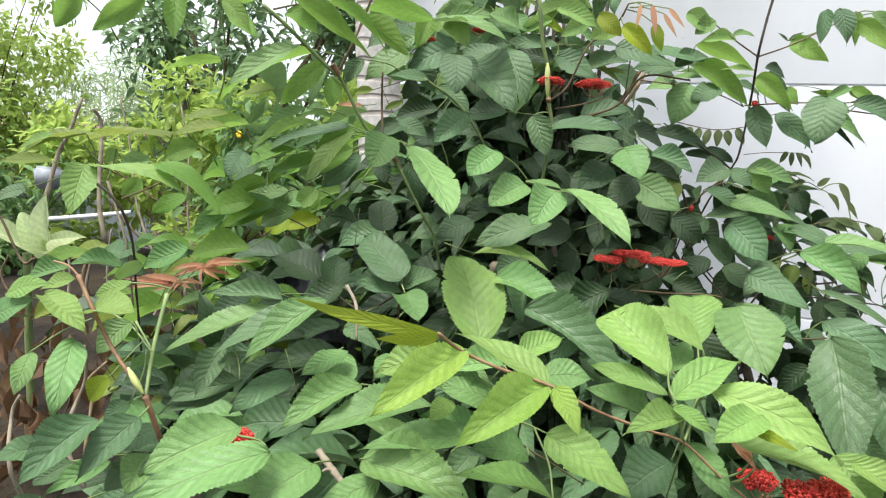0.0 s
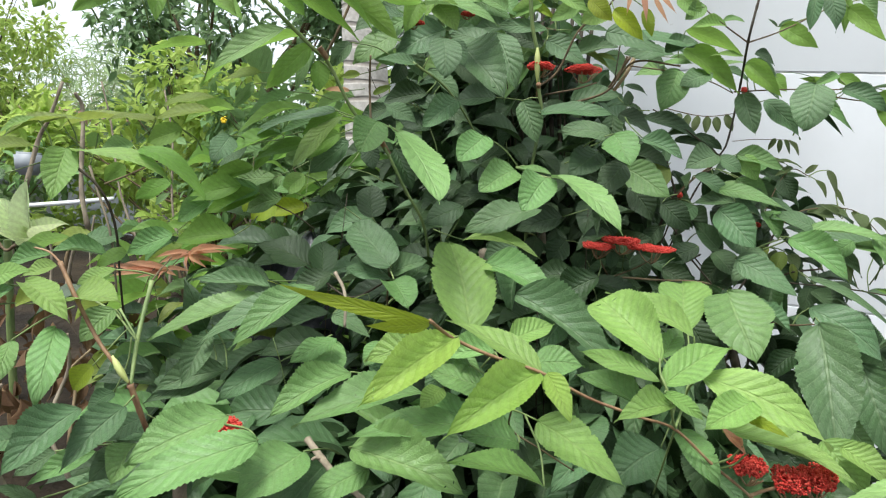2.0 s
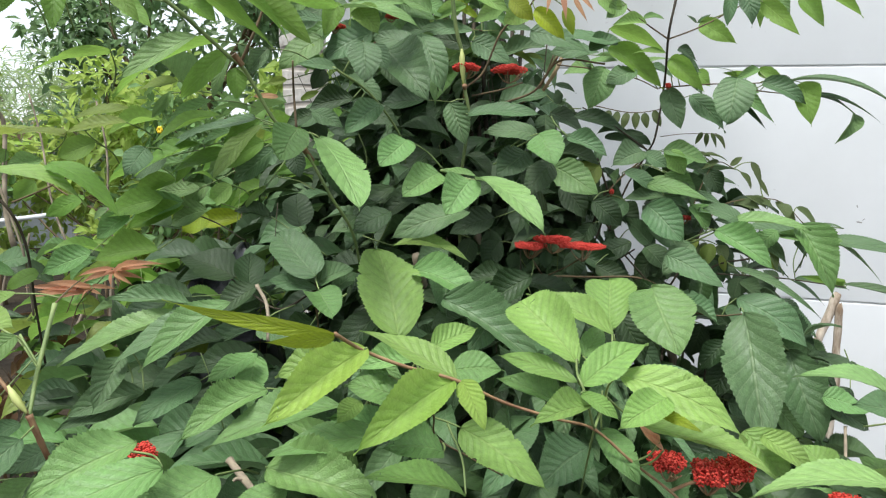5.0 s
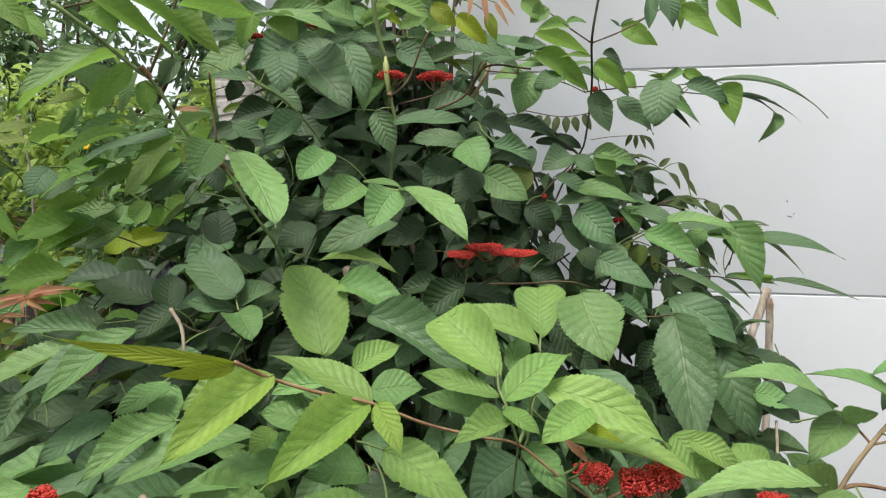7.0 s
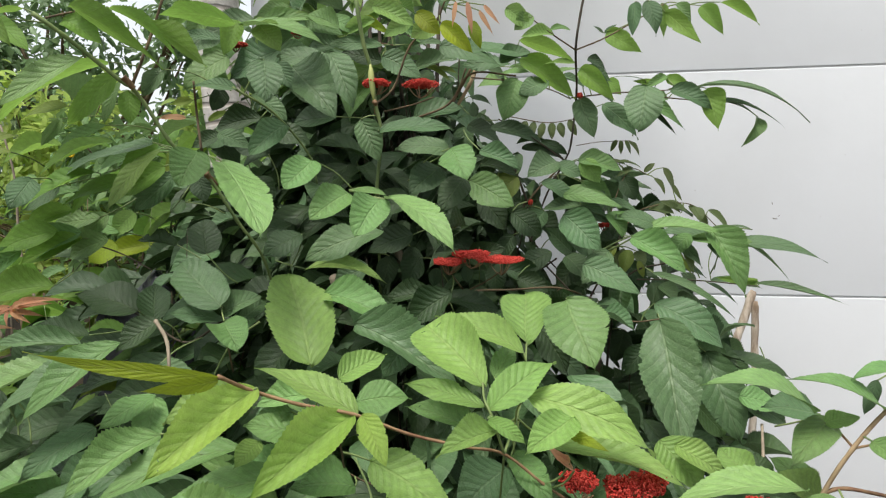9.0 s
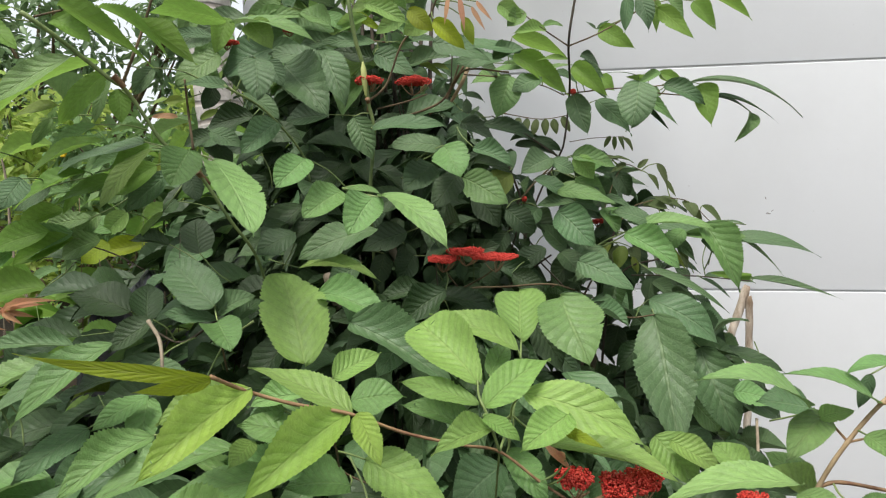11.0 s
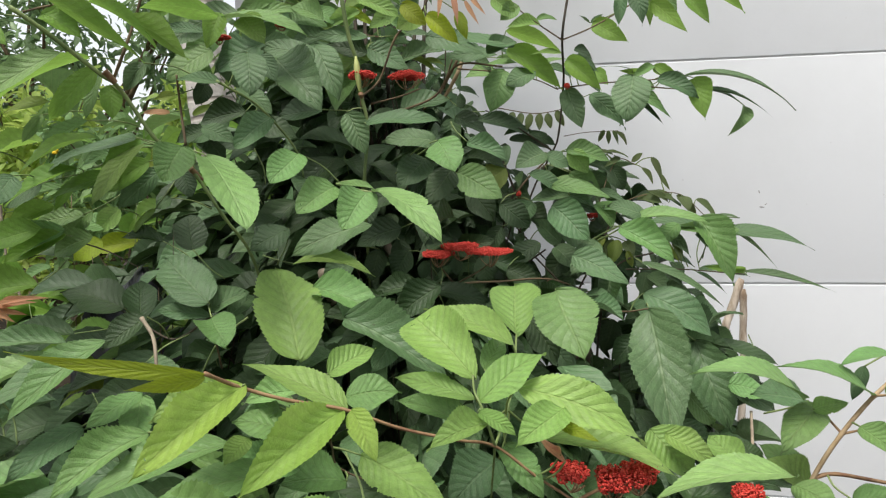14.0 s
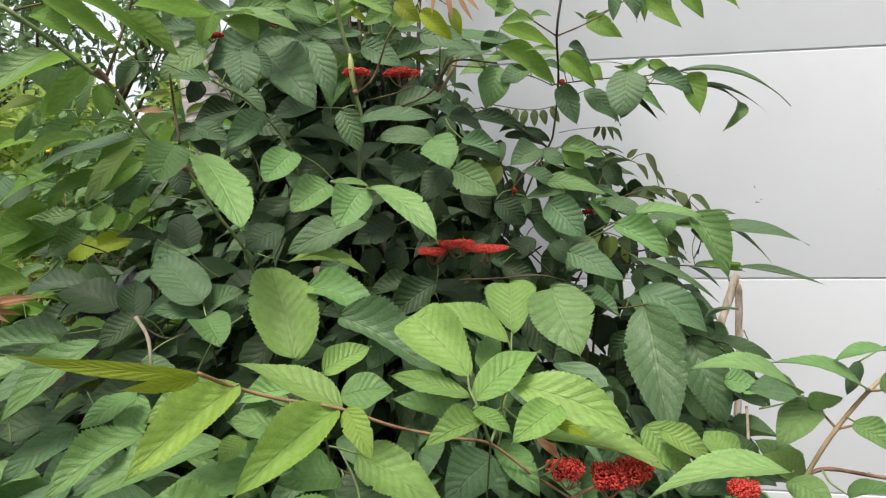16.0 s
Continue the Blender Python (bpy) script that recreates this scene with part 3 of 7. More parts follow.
leaf(b, "u", (-0.576, 0.796, 1.603), (-0.638, 0.779, 1.538), (0.283, -0.959, -0.019), 0.034, 0.05, 0.15, "o")
leaf(b, "m", (-0.585, 0.821, 1.6), (-0.607, 0.812, 1.54), (0.498, -0.867, -0.036), 0.017, 0.07, 0.15, "o")
leaf(b, "d", (-0.541, 0.851, 1.618), (-0.57, 0.842, 1.58), (0.349, -0.935, -0.059), 0.025, 0.07, 0.15, "o")
leaf(b, "u", (-0.624, 0.851, 1.631), (-0.782, 0.815, 1.549), (0.218, -0.976, 0.004), 0.026, 0.07, 0.15, "o")
leaf(b, "o", (-0.707, 0.871, 1.575), (-0.774, 0.859, 1.559), (0.079, -0.927, 0.366), 0.019, 0.07, 0.15, "o")
leaf(b, "m", (-0.652, 0.877, 1.547), (-0.724, 0.861, 1.504), (0.193, -0.981, 0.033), 0.023, 0.07, 0.15, "o")
leaf(b, "d", (-0.562, 0.852, 1.519), (-0.71, 0.842, 1.475), (-0.048, -0.928, 0.37), 0.028, 0.06, 0.15, "o")
leaf(b, "l", (-0.548, 0.848, 1.51), (-0.608, 0.81, 1.425), (0.453, -0.888, 0.085), 0.027, 0.1, 0.15, "o")
leaf(b, "u", (-0.583, 0.912, 1.488), (-0.649, 0.897, 1.445), (0.162, -0.983, 0.087), 0.041, 0.07, 0.15, "o")
leaf(b, "m", (-0.482, 0.832, 1.504), (-0.491, 0.795, 1.457), (0.488, -0.733, 0.473), 0.051, 0.05, 0.1, "e")
leaf(b, "p", (-0.449, 0.831, 1.491), (-0.331, 0.697, 1.401), (0.077, -0.509, 0.858), 0.056, 0.06, 0.1, "e")
stem(b, "gr", 2.5, (-0.482, 0.847, 1.5), (-0.455, 0.83, 1.494), (-0.447, 0.831, 1.488))
leaf(b, "m", (-0.73, 0.886, 1.559), (-0.761, 0.877, 1.518), (0.468, -0.868, -0.169), 0.017, 0.07, 0.15, "o")
leaf(b, "d", (-0.733, 0.875, 1.459), (-0.792, 0.863, 1.426), (0, -0.935, 0.355), 0.041, 0.07, 0.15, "o")
leaf(b, "u", (-0.687, 0.915, 1.479), (-0.737, 0.901, 1.415), (0.322, -0.946, -0.039), 0.020, 0.07, 0.15, "o")
leaf(b, "m", (-0.72, 0.907, 1.455), (-0.801, 0.891, 1.42), (0.038, -0.939, 0.343), 0.021, 0.07, 0.15, "o")
leaf(b, "m", (-0.636, 0.926, 1.508), (-0.698, 0.914, 1.483), (-0.036, -0.863, 0.504), 0.023, 0.07, 0.15, "o")
leaf(b, "l", (-0.701, 1.008, 1.416), (-0.742, 0.998, 1.376), (0.214, -0.976, 0.037), 0.034, 0.07, 0.15, "o")
leaf(b, "d", (-0.578, 0.932, 1.477), (-0.64, 0.916, 1.419), (0.207, -0.978, 0.042), 0.039, 0.07, 0.15, "o")
leaf(b, "u", (-0.585, 0.924, 1.418), (-0.621, 0.915, 1.38), (0.102, -0.983, 0.15), 0.015, 0.07, 0.15, "o")
leaf(b, "m", (-0.727, 0.952, 1.409), (-0.804, 0.939, 1.396), (0.064, -0.854, 0.517), 0.036, 0.07, 0.15, "o")
leaf(b, "m", (-0.735, 0.918, 1.388), (-0.83, 0.899, 1.346), (0.016, -0.925, 0.379), 0.052, 0.07, 0.15, "o")
leaf(b, "m", (-0.706, 0.942, 1.375), (-0.771, 0.929, 1.347), (0.012, -0.919, 0.394), 0.043, 0.07, 0.15, "o")
leaf(b, "m", (-0.723, 1.001, 1.385), (-0.774, 0.995, 1.403), (0.301, -0.724, 0.621), 0.034, 0.07, 0.15, "o")
leaf(b, "y", (-0.906, 1.375, 1.332), (-1.024, 1.354, 1.312), (0.096, -0.924, 0.371), 0.049, 0.07, 0.15, "o")
leaf(b, "d", (-0.618, 1.023, 1.433), (-0.644, 1.017, 1.415), (0.139, -0.983, 0.121), 0.022, 0.07, 0.15, "o")
leaf(b, "k", (-0.546, 0.936, 1.474), (-0.53, 0.934, 1.432), (0.472, -0.853, 0.222), 0.032, 0.07, 0.15, "o")
leaf(b, "m", (-0.67, 0.967, 1.46), (-0.714, 0.957, 1.435), (0.231, -0.972, -0.039), 0.034, 0.07, 0.15, "o")
leaf(b, "m", (-0.596, 1.206, 1.739), (-0.674, 1.187, 1.683), (-0.003, -0.951, 0.311), 0.069, 0.07, 0.15, "o")
leaf(b, "d", (-0.523, 1.215, 1.717), (-0.622, 1.193, 1.661), (-0.02, -0.922, 0.388), 0.081, 0.07, 0.15, "o")
leaf(b, "d", (-0.598, 1.261, 1.789), (-0.685, 1.243, 1.747), (0.003, -0.921, 0.389), 0.069, 0.07, 0.15, "o")
leaf(b, "d", (-0.615, 1.237, 1.579), (-0.691, 1.221, 1.539), (-0.044, -0.895, 0.443), 0.061, 0.07, 0.15, "o")
leaf(b, "k", (-0.685, 1.245, 1.568), (-0.63, 1.247, 1.494), (0.559, -0.723, 0.406), 0.059, 0.07, 0.15, "o")
leaf(b, "m", (-0.627, 1.154, 1.784), (-0.672, 1.141, 1.725), (0.244, -0.969, 0.029), 0.042, 0.07, 0.15, "o")
leaf(b, "d", (-0.621, 1.228, 1.698), (-0.568, 1.229, 1.627), (0.453, -0.83, 0.325), 0.057, 0.07, 0.15, "o")
leaf(b, "d", (-0.613, 1.174, 1.755), (-0.686, 1.143, 1.7), (0.111, -0.923, 0.369), 0.066, 0.07, 0.15, "o")
leaf(b, "m", (-0.668, 1.147, 1.679), (-0.601, 1.164, 1.635), (0.501, -0.724, 0.475), 0.058, 0.07, 0.15, "o")
leaf(b, "m", (-0.599, 1.151, 1.696), (-0.675, 1.118, 1.637), (0.095, -0.921, 0.378), 0.065, 0.07, 0.15, "o")

b = branch(shrub)
stem(b, "gr", 3.5, (-0.445, 0.862, 1.592), (-0.406, 0.896, 1.564), (-0.383, 0.936, 1.527), (-0.372, 0.965, 1.495), (-0.371, 0.982, 1.461))
stem(b, "br", 4, (-0.566, 0.988, 1.515), (-0.574, 0.993, 1.573), (-0.564, 0.969, 1.621))
leaf(b, "d", (-0.439, 0.863, 1.59), (-0.501, 0.854, 1.595), (0.135, -0.485, 0.864), 0.044, 0.1, 0.15, "o")
leaf(b, "k", (-0.464, 0.87, 1.592), (-0.478, 0.864, 1.56), (0.662, -0.731, -0.164), 0.025, 0.07, 0.15, "o")
leaf(b, "d", (-0.403, 0.873, 1.63), (-0.387, 0.838, 1.57), (0.35, -0.769, 0.535), 0.047, 0.05, 0.1, "e")
leaf(b, "d", (-0.406, 0.924, 1.636), (-0.384, 0.923, 1.596), (0.34, -0.918, 0.205), 0.029, 0.07, 0.15, "o")
leaf(b, "d", (-0.412, 0.995, 1.643), (-0.323, 0.938, 1.556), (0.09, -0.788, 0.609), 0.072, 0.06, 0.15, "o")
leaf(b, "d", (-0.384, 0.897, 1.544), (-0.422, 0.856, 1.5), (0.418, -0.816, 0.4), 0.036, 0.05, 0.1, "e")
leaf(b, "d", (-0.44, 0.914, 1.591), (-0.388, 0.918, 1.55), (0.505, -0.627, 0.593), 0.032, 0.07, 0.15, "o")
leaf(b, "m", (-0.32, 0.83, 1.49), (-0.342, 0.782, 1.452), (0.456, -0.674, 0.582), 0.041, 0.04, 0.1, "e")
leaf(b, "d", (-0.382, 1.085, 1.682), (-0.333, 1.052, 1.583), (0.218, -0.886, 0.408), 0.054, 0.06, 0.15, "o")
leaf(b, "d", (-0.308, 1.149, 1.702), (-0.405, 1.135, 1.703), (0.143, -0.922, 0.359), 0.033, 0.07, 0.15, "o")
leaf(b, "m", (-0.497, 1.073, 1.733), (-0.405, 1.088, 1.738), (0.105, -0.843, 0.528), 0.038, 0.07, 0.15, "o")
leaf(b, "m", (-0.368, 1.091, 1.721), (-0.423, 1.086, 1.746), (0.32, -0.796, 0.513), 0.036, 0.07, 0.15, "o")
leaf(b, "k", (-0.322, 1.196, 1.683), (-0.402, 1.186, 1.7), (0.2, -0.902, 0.383), 0.039, 0.07, 0.15, "o")
leaf(b, "d", (-0.465, 1.073, 1.686), (-0.396, 1.081, 1.661), (0.248, -0.88, 0.406), 0.036, 0.07, 0.15, "o")
blossom(b, (-0.487, 0.96, 1.671), 0.036, 0.006)
blossom(b, (-0.443, 1.1, 1.717), 0.026, 0.006)
leaf(b, "d", (-0.364, 1.033, 1.649), (-0.45, 1.023, 1.67), (0.23, -0.84, 0.491), 0.050, 0.07, 0.15, "o")
leaf(b, "d", (-0.3, 1.117, 1.677), (-0.23, 1.124, 1.638), (0.273, -0.898, 0.345), 0.046, 0.07, 0.15, "o")
leaf(b, "l", (-0.322, 1.152, 1.747), (-0.385, 1.14, 1.72), (0.161, -0.984, 0.081), 0.025, 0.07, 0.15, "o")
leaf(b, "y", (-0.351, 1.158, 1.752), (-0.299, 1.163, 1.725), (0.186, -0.967, 0.177), 0.020, 0.07, 0.15, "o")
leaf(b, "l", (-0.251, 1.132, 1.741), (-0.3, 1.121, 1.709), (0.249, -0.967, -0.048), 0.029, 0.07, 0.15, "o")
leaf(b, "l", (-0.195, 1.067, 1.719), (-0.238, 1.057, 1.69), (0.238, -0.971, -0.027), 0.036, 0.07, 0.15, "o")
leaf(b, "l", (-0.423, 1.085, 1.744), (-0.481, 1.075, 1.731), (0.157, -0.985, 0.077), 0.022, 0.07, 0.15, "o")
leaf(b, "m", (-0.431, 1.104, 1.742), (-0.364, 1.111, 1.712), (0.257, -0.895, 0.365), 0.038, 0.07, 0.15, "o")
leaf(b, "d", (-0.272, 1.207, 1.714), (-0.207, 1.217, 1.715), (0.093, -0.7, 0.709), 0.032, 0.07, 0.15, "o")
leaf(b, "d", (-0.379, 1.149, 1.706), (-0.447, 1.138, 1.698), (0.077, -0.843, 0.532), 0.040, 0.07, 0.15, "o")
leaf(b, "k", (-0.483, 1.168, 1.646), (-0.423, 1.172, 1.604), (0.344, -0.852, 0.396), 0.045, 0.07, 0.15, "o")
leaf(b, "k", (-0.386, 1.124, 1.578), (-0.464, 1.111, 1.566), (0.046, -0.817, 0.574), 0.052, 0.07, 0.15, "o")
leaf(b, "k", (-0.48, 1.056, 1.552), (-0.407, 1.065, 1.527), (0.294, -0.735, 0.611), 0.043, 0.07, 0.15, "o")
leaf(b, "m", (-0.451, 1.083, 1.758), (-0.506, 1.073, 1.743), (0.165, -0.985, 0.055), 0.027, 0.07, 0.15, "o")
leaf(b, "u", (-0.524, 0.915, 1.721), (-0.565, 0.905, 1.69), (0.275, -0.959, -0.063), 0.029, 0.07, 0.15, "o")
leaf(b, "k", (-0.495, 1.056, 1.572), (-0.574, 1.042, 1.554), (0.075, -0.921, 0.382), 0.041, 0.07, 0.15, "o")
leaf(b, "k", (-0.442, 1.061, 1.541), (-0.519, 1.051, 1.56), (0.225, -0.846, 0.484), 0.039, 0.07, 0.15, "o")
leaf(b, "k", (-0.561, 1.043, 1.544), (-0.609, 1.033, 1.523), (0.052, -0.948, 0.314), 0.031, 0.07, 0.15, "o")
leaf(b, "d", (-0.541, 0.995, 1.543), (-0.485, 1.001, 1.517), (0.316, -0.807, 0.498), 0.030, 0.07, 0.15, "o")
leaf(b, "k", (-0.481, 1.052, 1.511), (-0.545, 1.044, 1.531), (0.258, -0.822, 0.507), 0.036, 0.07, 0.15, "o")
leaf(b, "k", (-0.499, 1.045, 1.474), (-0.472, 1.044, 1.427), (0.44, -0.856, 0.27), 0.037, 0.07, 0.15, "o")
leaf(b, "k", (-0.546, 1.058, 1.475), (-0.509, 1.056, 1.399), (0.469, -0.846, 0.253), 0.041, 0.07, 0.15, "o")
leaf(b, "o", (-0.634, 1.137, 1.579), (-0.599, 1.145, 1.597), (0.152, -0.983, 0.102), 0.014, 0.07, 0.15, "o")
leaf(b, "o", (-0.664, 1.137, 1.616), (-0.702, 1.13, 1.609), (0.135, -0.972, 0.192), 0.017, 0.07, 0.15, "o")
leaf(b, "r", (-0.731, 1.226, 1.596), (-0.785, 1.218, 1.597), (0.15, -0.947, 0.286), 0.014, 0.07, 0.15, "o")

b = branch(shrub)
stem(b, "gr", 6.5, (-0.326, 1.051, 1.761), (-0.321, 1.049, 1.734), (-0.314, 1.055, 1.683), (-0.303, 1.062, 1.64), (-0.297, 1.058, 1.589), (-0.29, 1.064, 1.541), (-0.301, 1.073, 1.45), (-0.307, 1.102, 1.354), (-0.318, 1.151, 1.248))
stem(b, "bud", 7, (-0.303, 1.053, 1.651), (-0.301, 1.051, 1.629), (-0.299, 1.054, 1.594))
stem(b, "br", 3.5, (-0.297, 1.058, 1.589), (-0.27, 1.075, 1.618), (-0.24, 1.066, 1.681), (-0.196, 1.056, 1.715), (-0.179, 1.041, 1.74))
stem(b, "br", 3, (-0.291, 1.088, 1.58), (-0.241, 1.097, 1.592), (-0.208, 1.103, 1.604))
stem(b, "br", 4, (-0.273, 1.192, 1.575), (-0.199, 1.186, 1.601), (-0.155, 1.167, 1.65), (-0.078, 1.179, 1.646))
stem(b, "br", 3, (-0.171, 1.218, 1.669), (-0.195, 1.228, 1.611), (-0.232, 1.25, 1.585))
stem(b, "br", 2.5, (-0.503, 1.169, 1.687), (-0.422, 1.185, 1.726), (-0.356, 1.147, 1.752))
stem(b, "br", 2.5, (-0.302, 1.202, 1.712), (-0.352, 1.196, 1.724), (-0.392, 1.193, 1.755))
blossom(b, (-0.298, 1.07, 1.623), 0.052, 0.012)
blossom(b, (-0.233, 1.11, 1.625), 0.070, 0.012)
leaf(b, "d", (-0.285, 1.035, 1.544), (-0.167, 1.053, 1.547), (0.096, -0.732, 0.674), 0.041, 0.07, 0.15, "o")
leaf(b, "d", (-0.32, 1.052, 1.565), (-0.289, 1.049, 1.494), (0.257, -0.955, 0.151), 0.042, 0.07, 0.15, "o")
leaf(b, "d", (-0.167, 0.998, 1.512), (-0.242, 0.967, 1.515), (0.328, -0.716, 0.617), 0.043, 0.07, 0.15, "o")
leaf(b, "m", (-0.162, 0.979, 1.511), (-0.129, 0.928, 1.462), (-0.006, -0.697, 0.717), 0.055, 0.05, 0.15, "o")
leaf(b, "d", (-0.121, 1.005, 1.509), (-0.058, 0.991, 1.481), (0.096, -0.786, 0.611), 0.031, 0.07, 0.15, "o")
leaf(b, "d", (-0.005, 1.123, 1.495), (-0.055, 1.092, 1.47), (0.152, -0.762, 0.63), 0.045, 0.07, 0.15, "o")
leaf(b, "d", (-0.005, 1.123, 1.491), (0.034, 1.126, 1.47), (0.31, -0.853, 0.421), 0.031, 0.07, 0.15, "o")
leaf(b, "k", (-0.185, 1.013, 1.486), (-0.224, 0.972, 1.443), (0.328, -0.813, 0.481), 0.049, 0.07, 0.15, "o")
leaf(b, "k", (-0.143, 0.997, 1.469), (-0.178, 0.956, 1.418), (0.253, -0.83, 0.498), 0.044, 0.07, 0.15, "o")
leaf(b, "m", (-0.147, 1.078, 1.465), (-0.07, 1.064, 1.421), (0.053, -0.927, 0.372), 0.056, 0.07, 0.15, "o")
leaf(b, "m", (-0.279, 0.852, 1.447), (-0.312, 0.793, 1.416), (0.495, -0.602, 0.627), 0.045, 0.03, 0.1, "e")
leaf(b, "p", (-0.232, 0.838, 1.439), (-0.249, 0.78, 1.395), (0.356, -0.626, 0.694), 0.048, 0.03, 0.1, "e")
leaf(b, "p", (-0.224, 0.85, 1.441), (-0.12, 0.757, 1.378), (-0.067, -0.613, 0.787), 0.042, 0.12, 0.12, "o")
leaf(b, "m", (-0.229, 0.859, 1.443), (-0.279, 0.852, 1.45), (0.195, -0.736, 0.648), 0.014, 0.05, 0.15, "o")
leaf(b, "m", (-0.194, 0.863, 1.43), (-0.136, 0.765, 1.38), (-0.358, -0.58, 0.732), 0.008, 0.05, 0.1, "n")
leaf(b, "d", (-0.253, 0.932, 1.392), (-0.359, 0.88, 1.35), (0.074, -0.722, 0.688), 0.052, 0.08, 0.15, "o")
leaf(b, "l", (-0.361, 0.899, 1.338), (-0.237, 0.886, 1.325), (0.05, -0.439, 0.897), 0.032, 0.12, 0.15, "o")
leaf(b, "y", (-0.184, 1.037, 1.707), (-0.135, 1.039, 1.66), (0.079, -0.996, 0.031), 0.029, 0.07, 0.15, "o")
leaf(b, "y", (-0.222, 1.033, 1.724), (-0.184, 1.035, 1.688), (0.088, -0.995, 0.036), 0.029, 0.07, 0.15, "o")
leaf(b, "l", (-0.284, 1.003, 1.73), (-0.218, 1.01, 1.696), (0.249, -0.916, 0.313), 0.032, 0.07, 0.15, "o")
leaf(b, "r", (-0.142, 1.026, 1.733), (-0.131, 1.001, 1.676), (0.033, -0.914, 0.404), 0.009, 0.05, 0.1, "n")
leaf(b, "r", (-0.159, 1.023, 1.734), (-0.161, 0.997, 1.687), (0.24, -0.856, 0.458), 0.007, 0.05, 0.1, "n")
leaf(b, "r", (-0.117, 1.029, 1.728), (-0.09, 1.009, 1.692), (-0.306, -0.911, 0.278), 0.007, 0.05, 0.1, "n")
leaf(b, "r", (-0.124, 1.027, 1.72), (-0.1, 1.006, 1.677), (-0.213, -0.917, 0.338), 0.007, 0.05, 0.1, "n")
leaf(b, "y", (-0.137, 1.044, 1.709), (-0.123, 1.042, 1.665), (0.036, -0.997, 0.071), 0.019, 0.07, 0.15, "o")
leaf(b, "l", (-0.092, 1.137, 1.751), (-0.051, 1.14, 1.717), (0.126, -0.989, 0.074), 0.031, 0.07, 0.15, "o")
leaf(b, "d", (-0.058, 1.186, 1.682), (-0.208, 1.164, 1.694), (0.159, -0.76, 0.63), 0.047, 0.07, 0.15, "o")
leaf(b, "d", (-0.091, 1.231, 1.677), (-0.181, 1.217, 1.674), (0.099, -0.761, 0.641), 0.043, 0.07, 0.15, "o")
leaf(b, "d", (-0.273, 1.254, 1.68), (-0.189, 1.269, 1.699), (0.03, -0.846, 0.532), 0.036, 0.07, 0.15, "o")
leaf(b, "m", (-0.301, 1.207, 1.753), (-0.241, 1.211, 1.711), (0.278, -0.915, 0.294), 0.024, 0.07, 0.15, "o")
leaf(b, "m", (-0.399, 1.141, 1.753), (-0.347, 1.146, 1.722), (0.279, -0.897, 0.342), 0.030, 0.07, 0.15, "o")
stem(b, "gr", 3, (-0.297, 1.072, 1.441), (-0.28, 0.924, 1.453), (-0.278, 0.853, 1.45))
stem(b, "gr", 3, (-0.278, 0.853, 1.45), (-0.235, 0.848, 1.439), (-0.224, 0.85, 1.441))
stem(b, "tan", 8, (-0.162, 1.324, 1.695), (-0.178, 1.317, 1.654), (-0.209, 1.327, 1.607))
stem(b, "br", 5, (-0.172, 1.3, 1.683), (-0.197, 1.313, 1.644), (-0.223, 1.325, 1.607))
stem(b, "dk", 2.5, (-0.19, 1.269, 1.701), (-0.196, 1.281, 1.626))
leaf(b, "o", (-0.256, 1.257, 1.684), (-0.204, 1.262, 1.653), (0.273, -0.906, 0.323), 0.015, 0.07, 0.15, "o")
leaf(b, "o", (-0.231, 1.261, 1.681), (-0.191, 1.265, 1.668), (0.228, -0.906, 0.355), 0.011, 0.07, 0.15, "o")
leaf(b, "d", (-0.203, 1.134, 1.695), (-0.102, 1.146, 1.66), (0.289, -0.759, 0.584), 0.057, 0.07, 0.15, "o")
leaf(b, "d", (-0.106, 1.177, 1.672), (-0.051, 1.188, 1.69), (-0.012, -0.847, 0.531), 0.036, 0.07, 0.15, "o")
leaf(b, "p", (-0.048, 1.142, 1.737), (-0.079, 1.135, 1.713), (0.103, -0.98, 0.168), 0.028, 0.07, 0.15, "o")
leaf(b, "p", (-0.103, 1.33, 1.667), (-0.162, 1.319, 1.652), (0.01, -0.834, 0.552), 0.035, 0.07, 0.15, "o")
leaf(b, "d", (-0.263, 1.194, 1.58), (-0.172, 1.21, 1.598), (0.005, -0.763, 0.646), 0.053, 0.07, 0.15, "o")
leaf(b, "d", (-0.243, 1.195, 1.554), (-0.263, 1.195, 1.59), (0.33, -0.922, 0.202), 0.029, 0.07, 0.15, "o")
leaf(b, "k", (-0.167, 1.312, 1.592), (-0.171, 1.315, 1.623), (0.101, -0.99, 0.099), 0.020, 0.07, 0.15, "o")
leaf(b, "k", (-0.135, 1.315, 1.572), (-0.026, 1.327, 1.534), (0.24, -0.888, 0.392), 0.035, 0.07, 0.15, "o")
leaf(b, "k", (-0.075, 1.32, 1.531), (0.006, 1.33, 1.511), (0.239, -0.778, 0.581), 0.031, 0.07, 0.15, "o")
leaf(b, "k", (-0.037, 1.327, 1.543), (0.015, 1.332, 1.516), (0.268, -0.901, 0.342), 0.022, 0.07, 0.15, "o")
leaf(b, "k", (-0.242, 1.08, 1.435), (-0.316, 1.067, 1.414), (0.027, -0.882, 0.47), 0.049, 0.07, 0.15, "o")
leaf(b, "k", (-0.143, 1.197, 1.436), (-0.094, 1.198, 1.374), (0.337, -0.906, 0.256), 0.049, 0.07, 0.15, "o")

b = branch(shrub)
stem(b, "dk", 4, (0.037, 1.159, 1.775), (0.03, 1.154, 1.738), (0.023, 1.157, 1.683), (0.028, 1.285, 1.629), (0.019, 1.294, 1.537), (0.008, 1.309, 1.504), (-0.03, 1.316, 1.431), (-0.064, 1.299, 1.323), (-0.092, 1.284, 1.225))
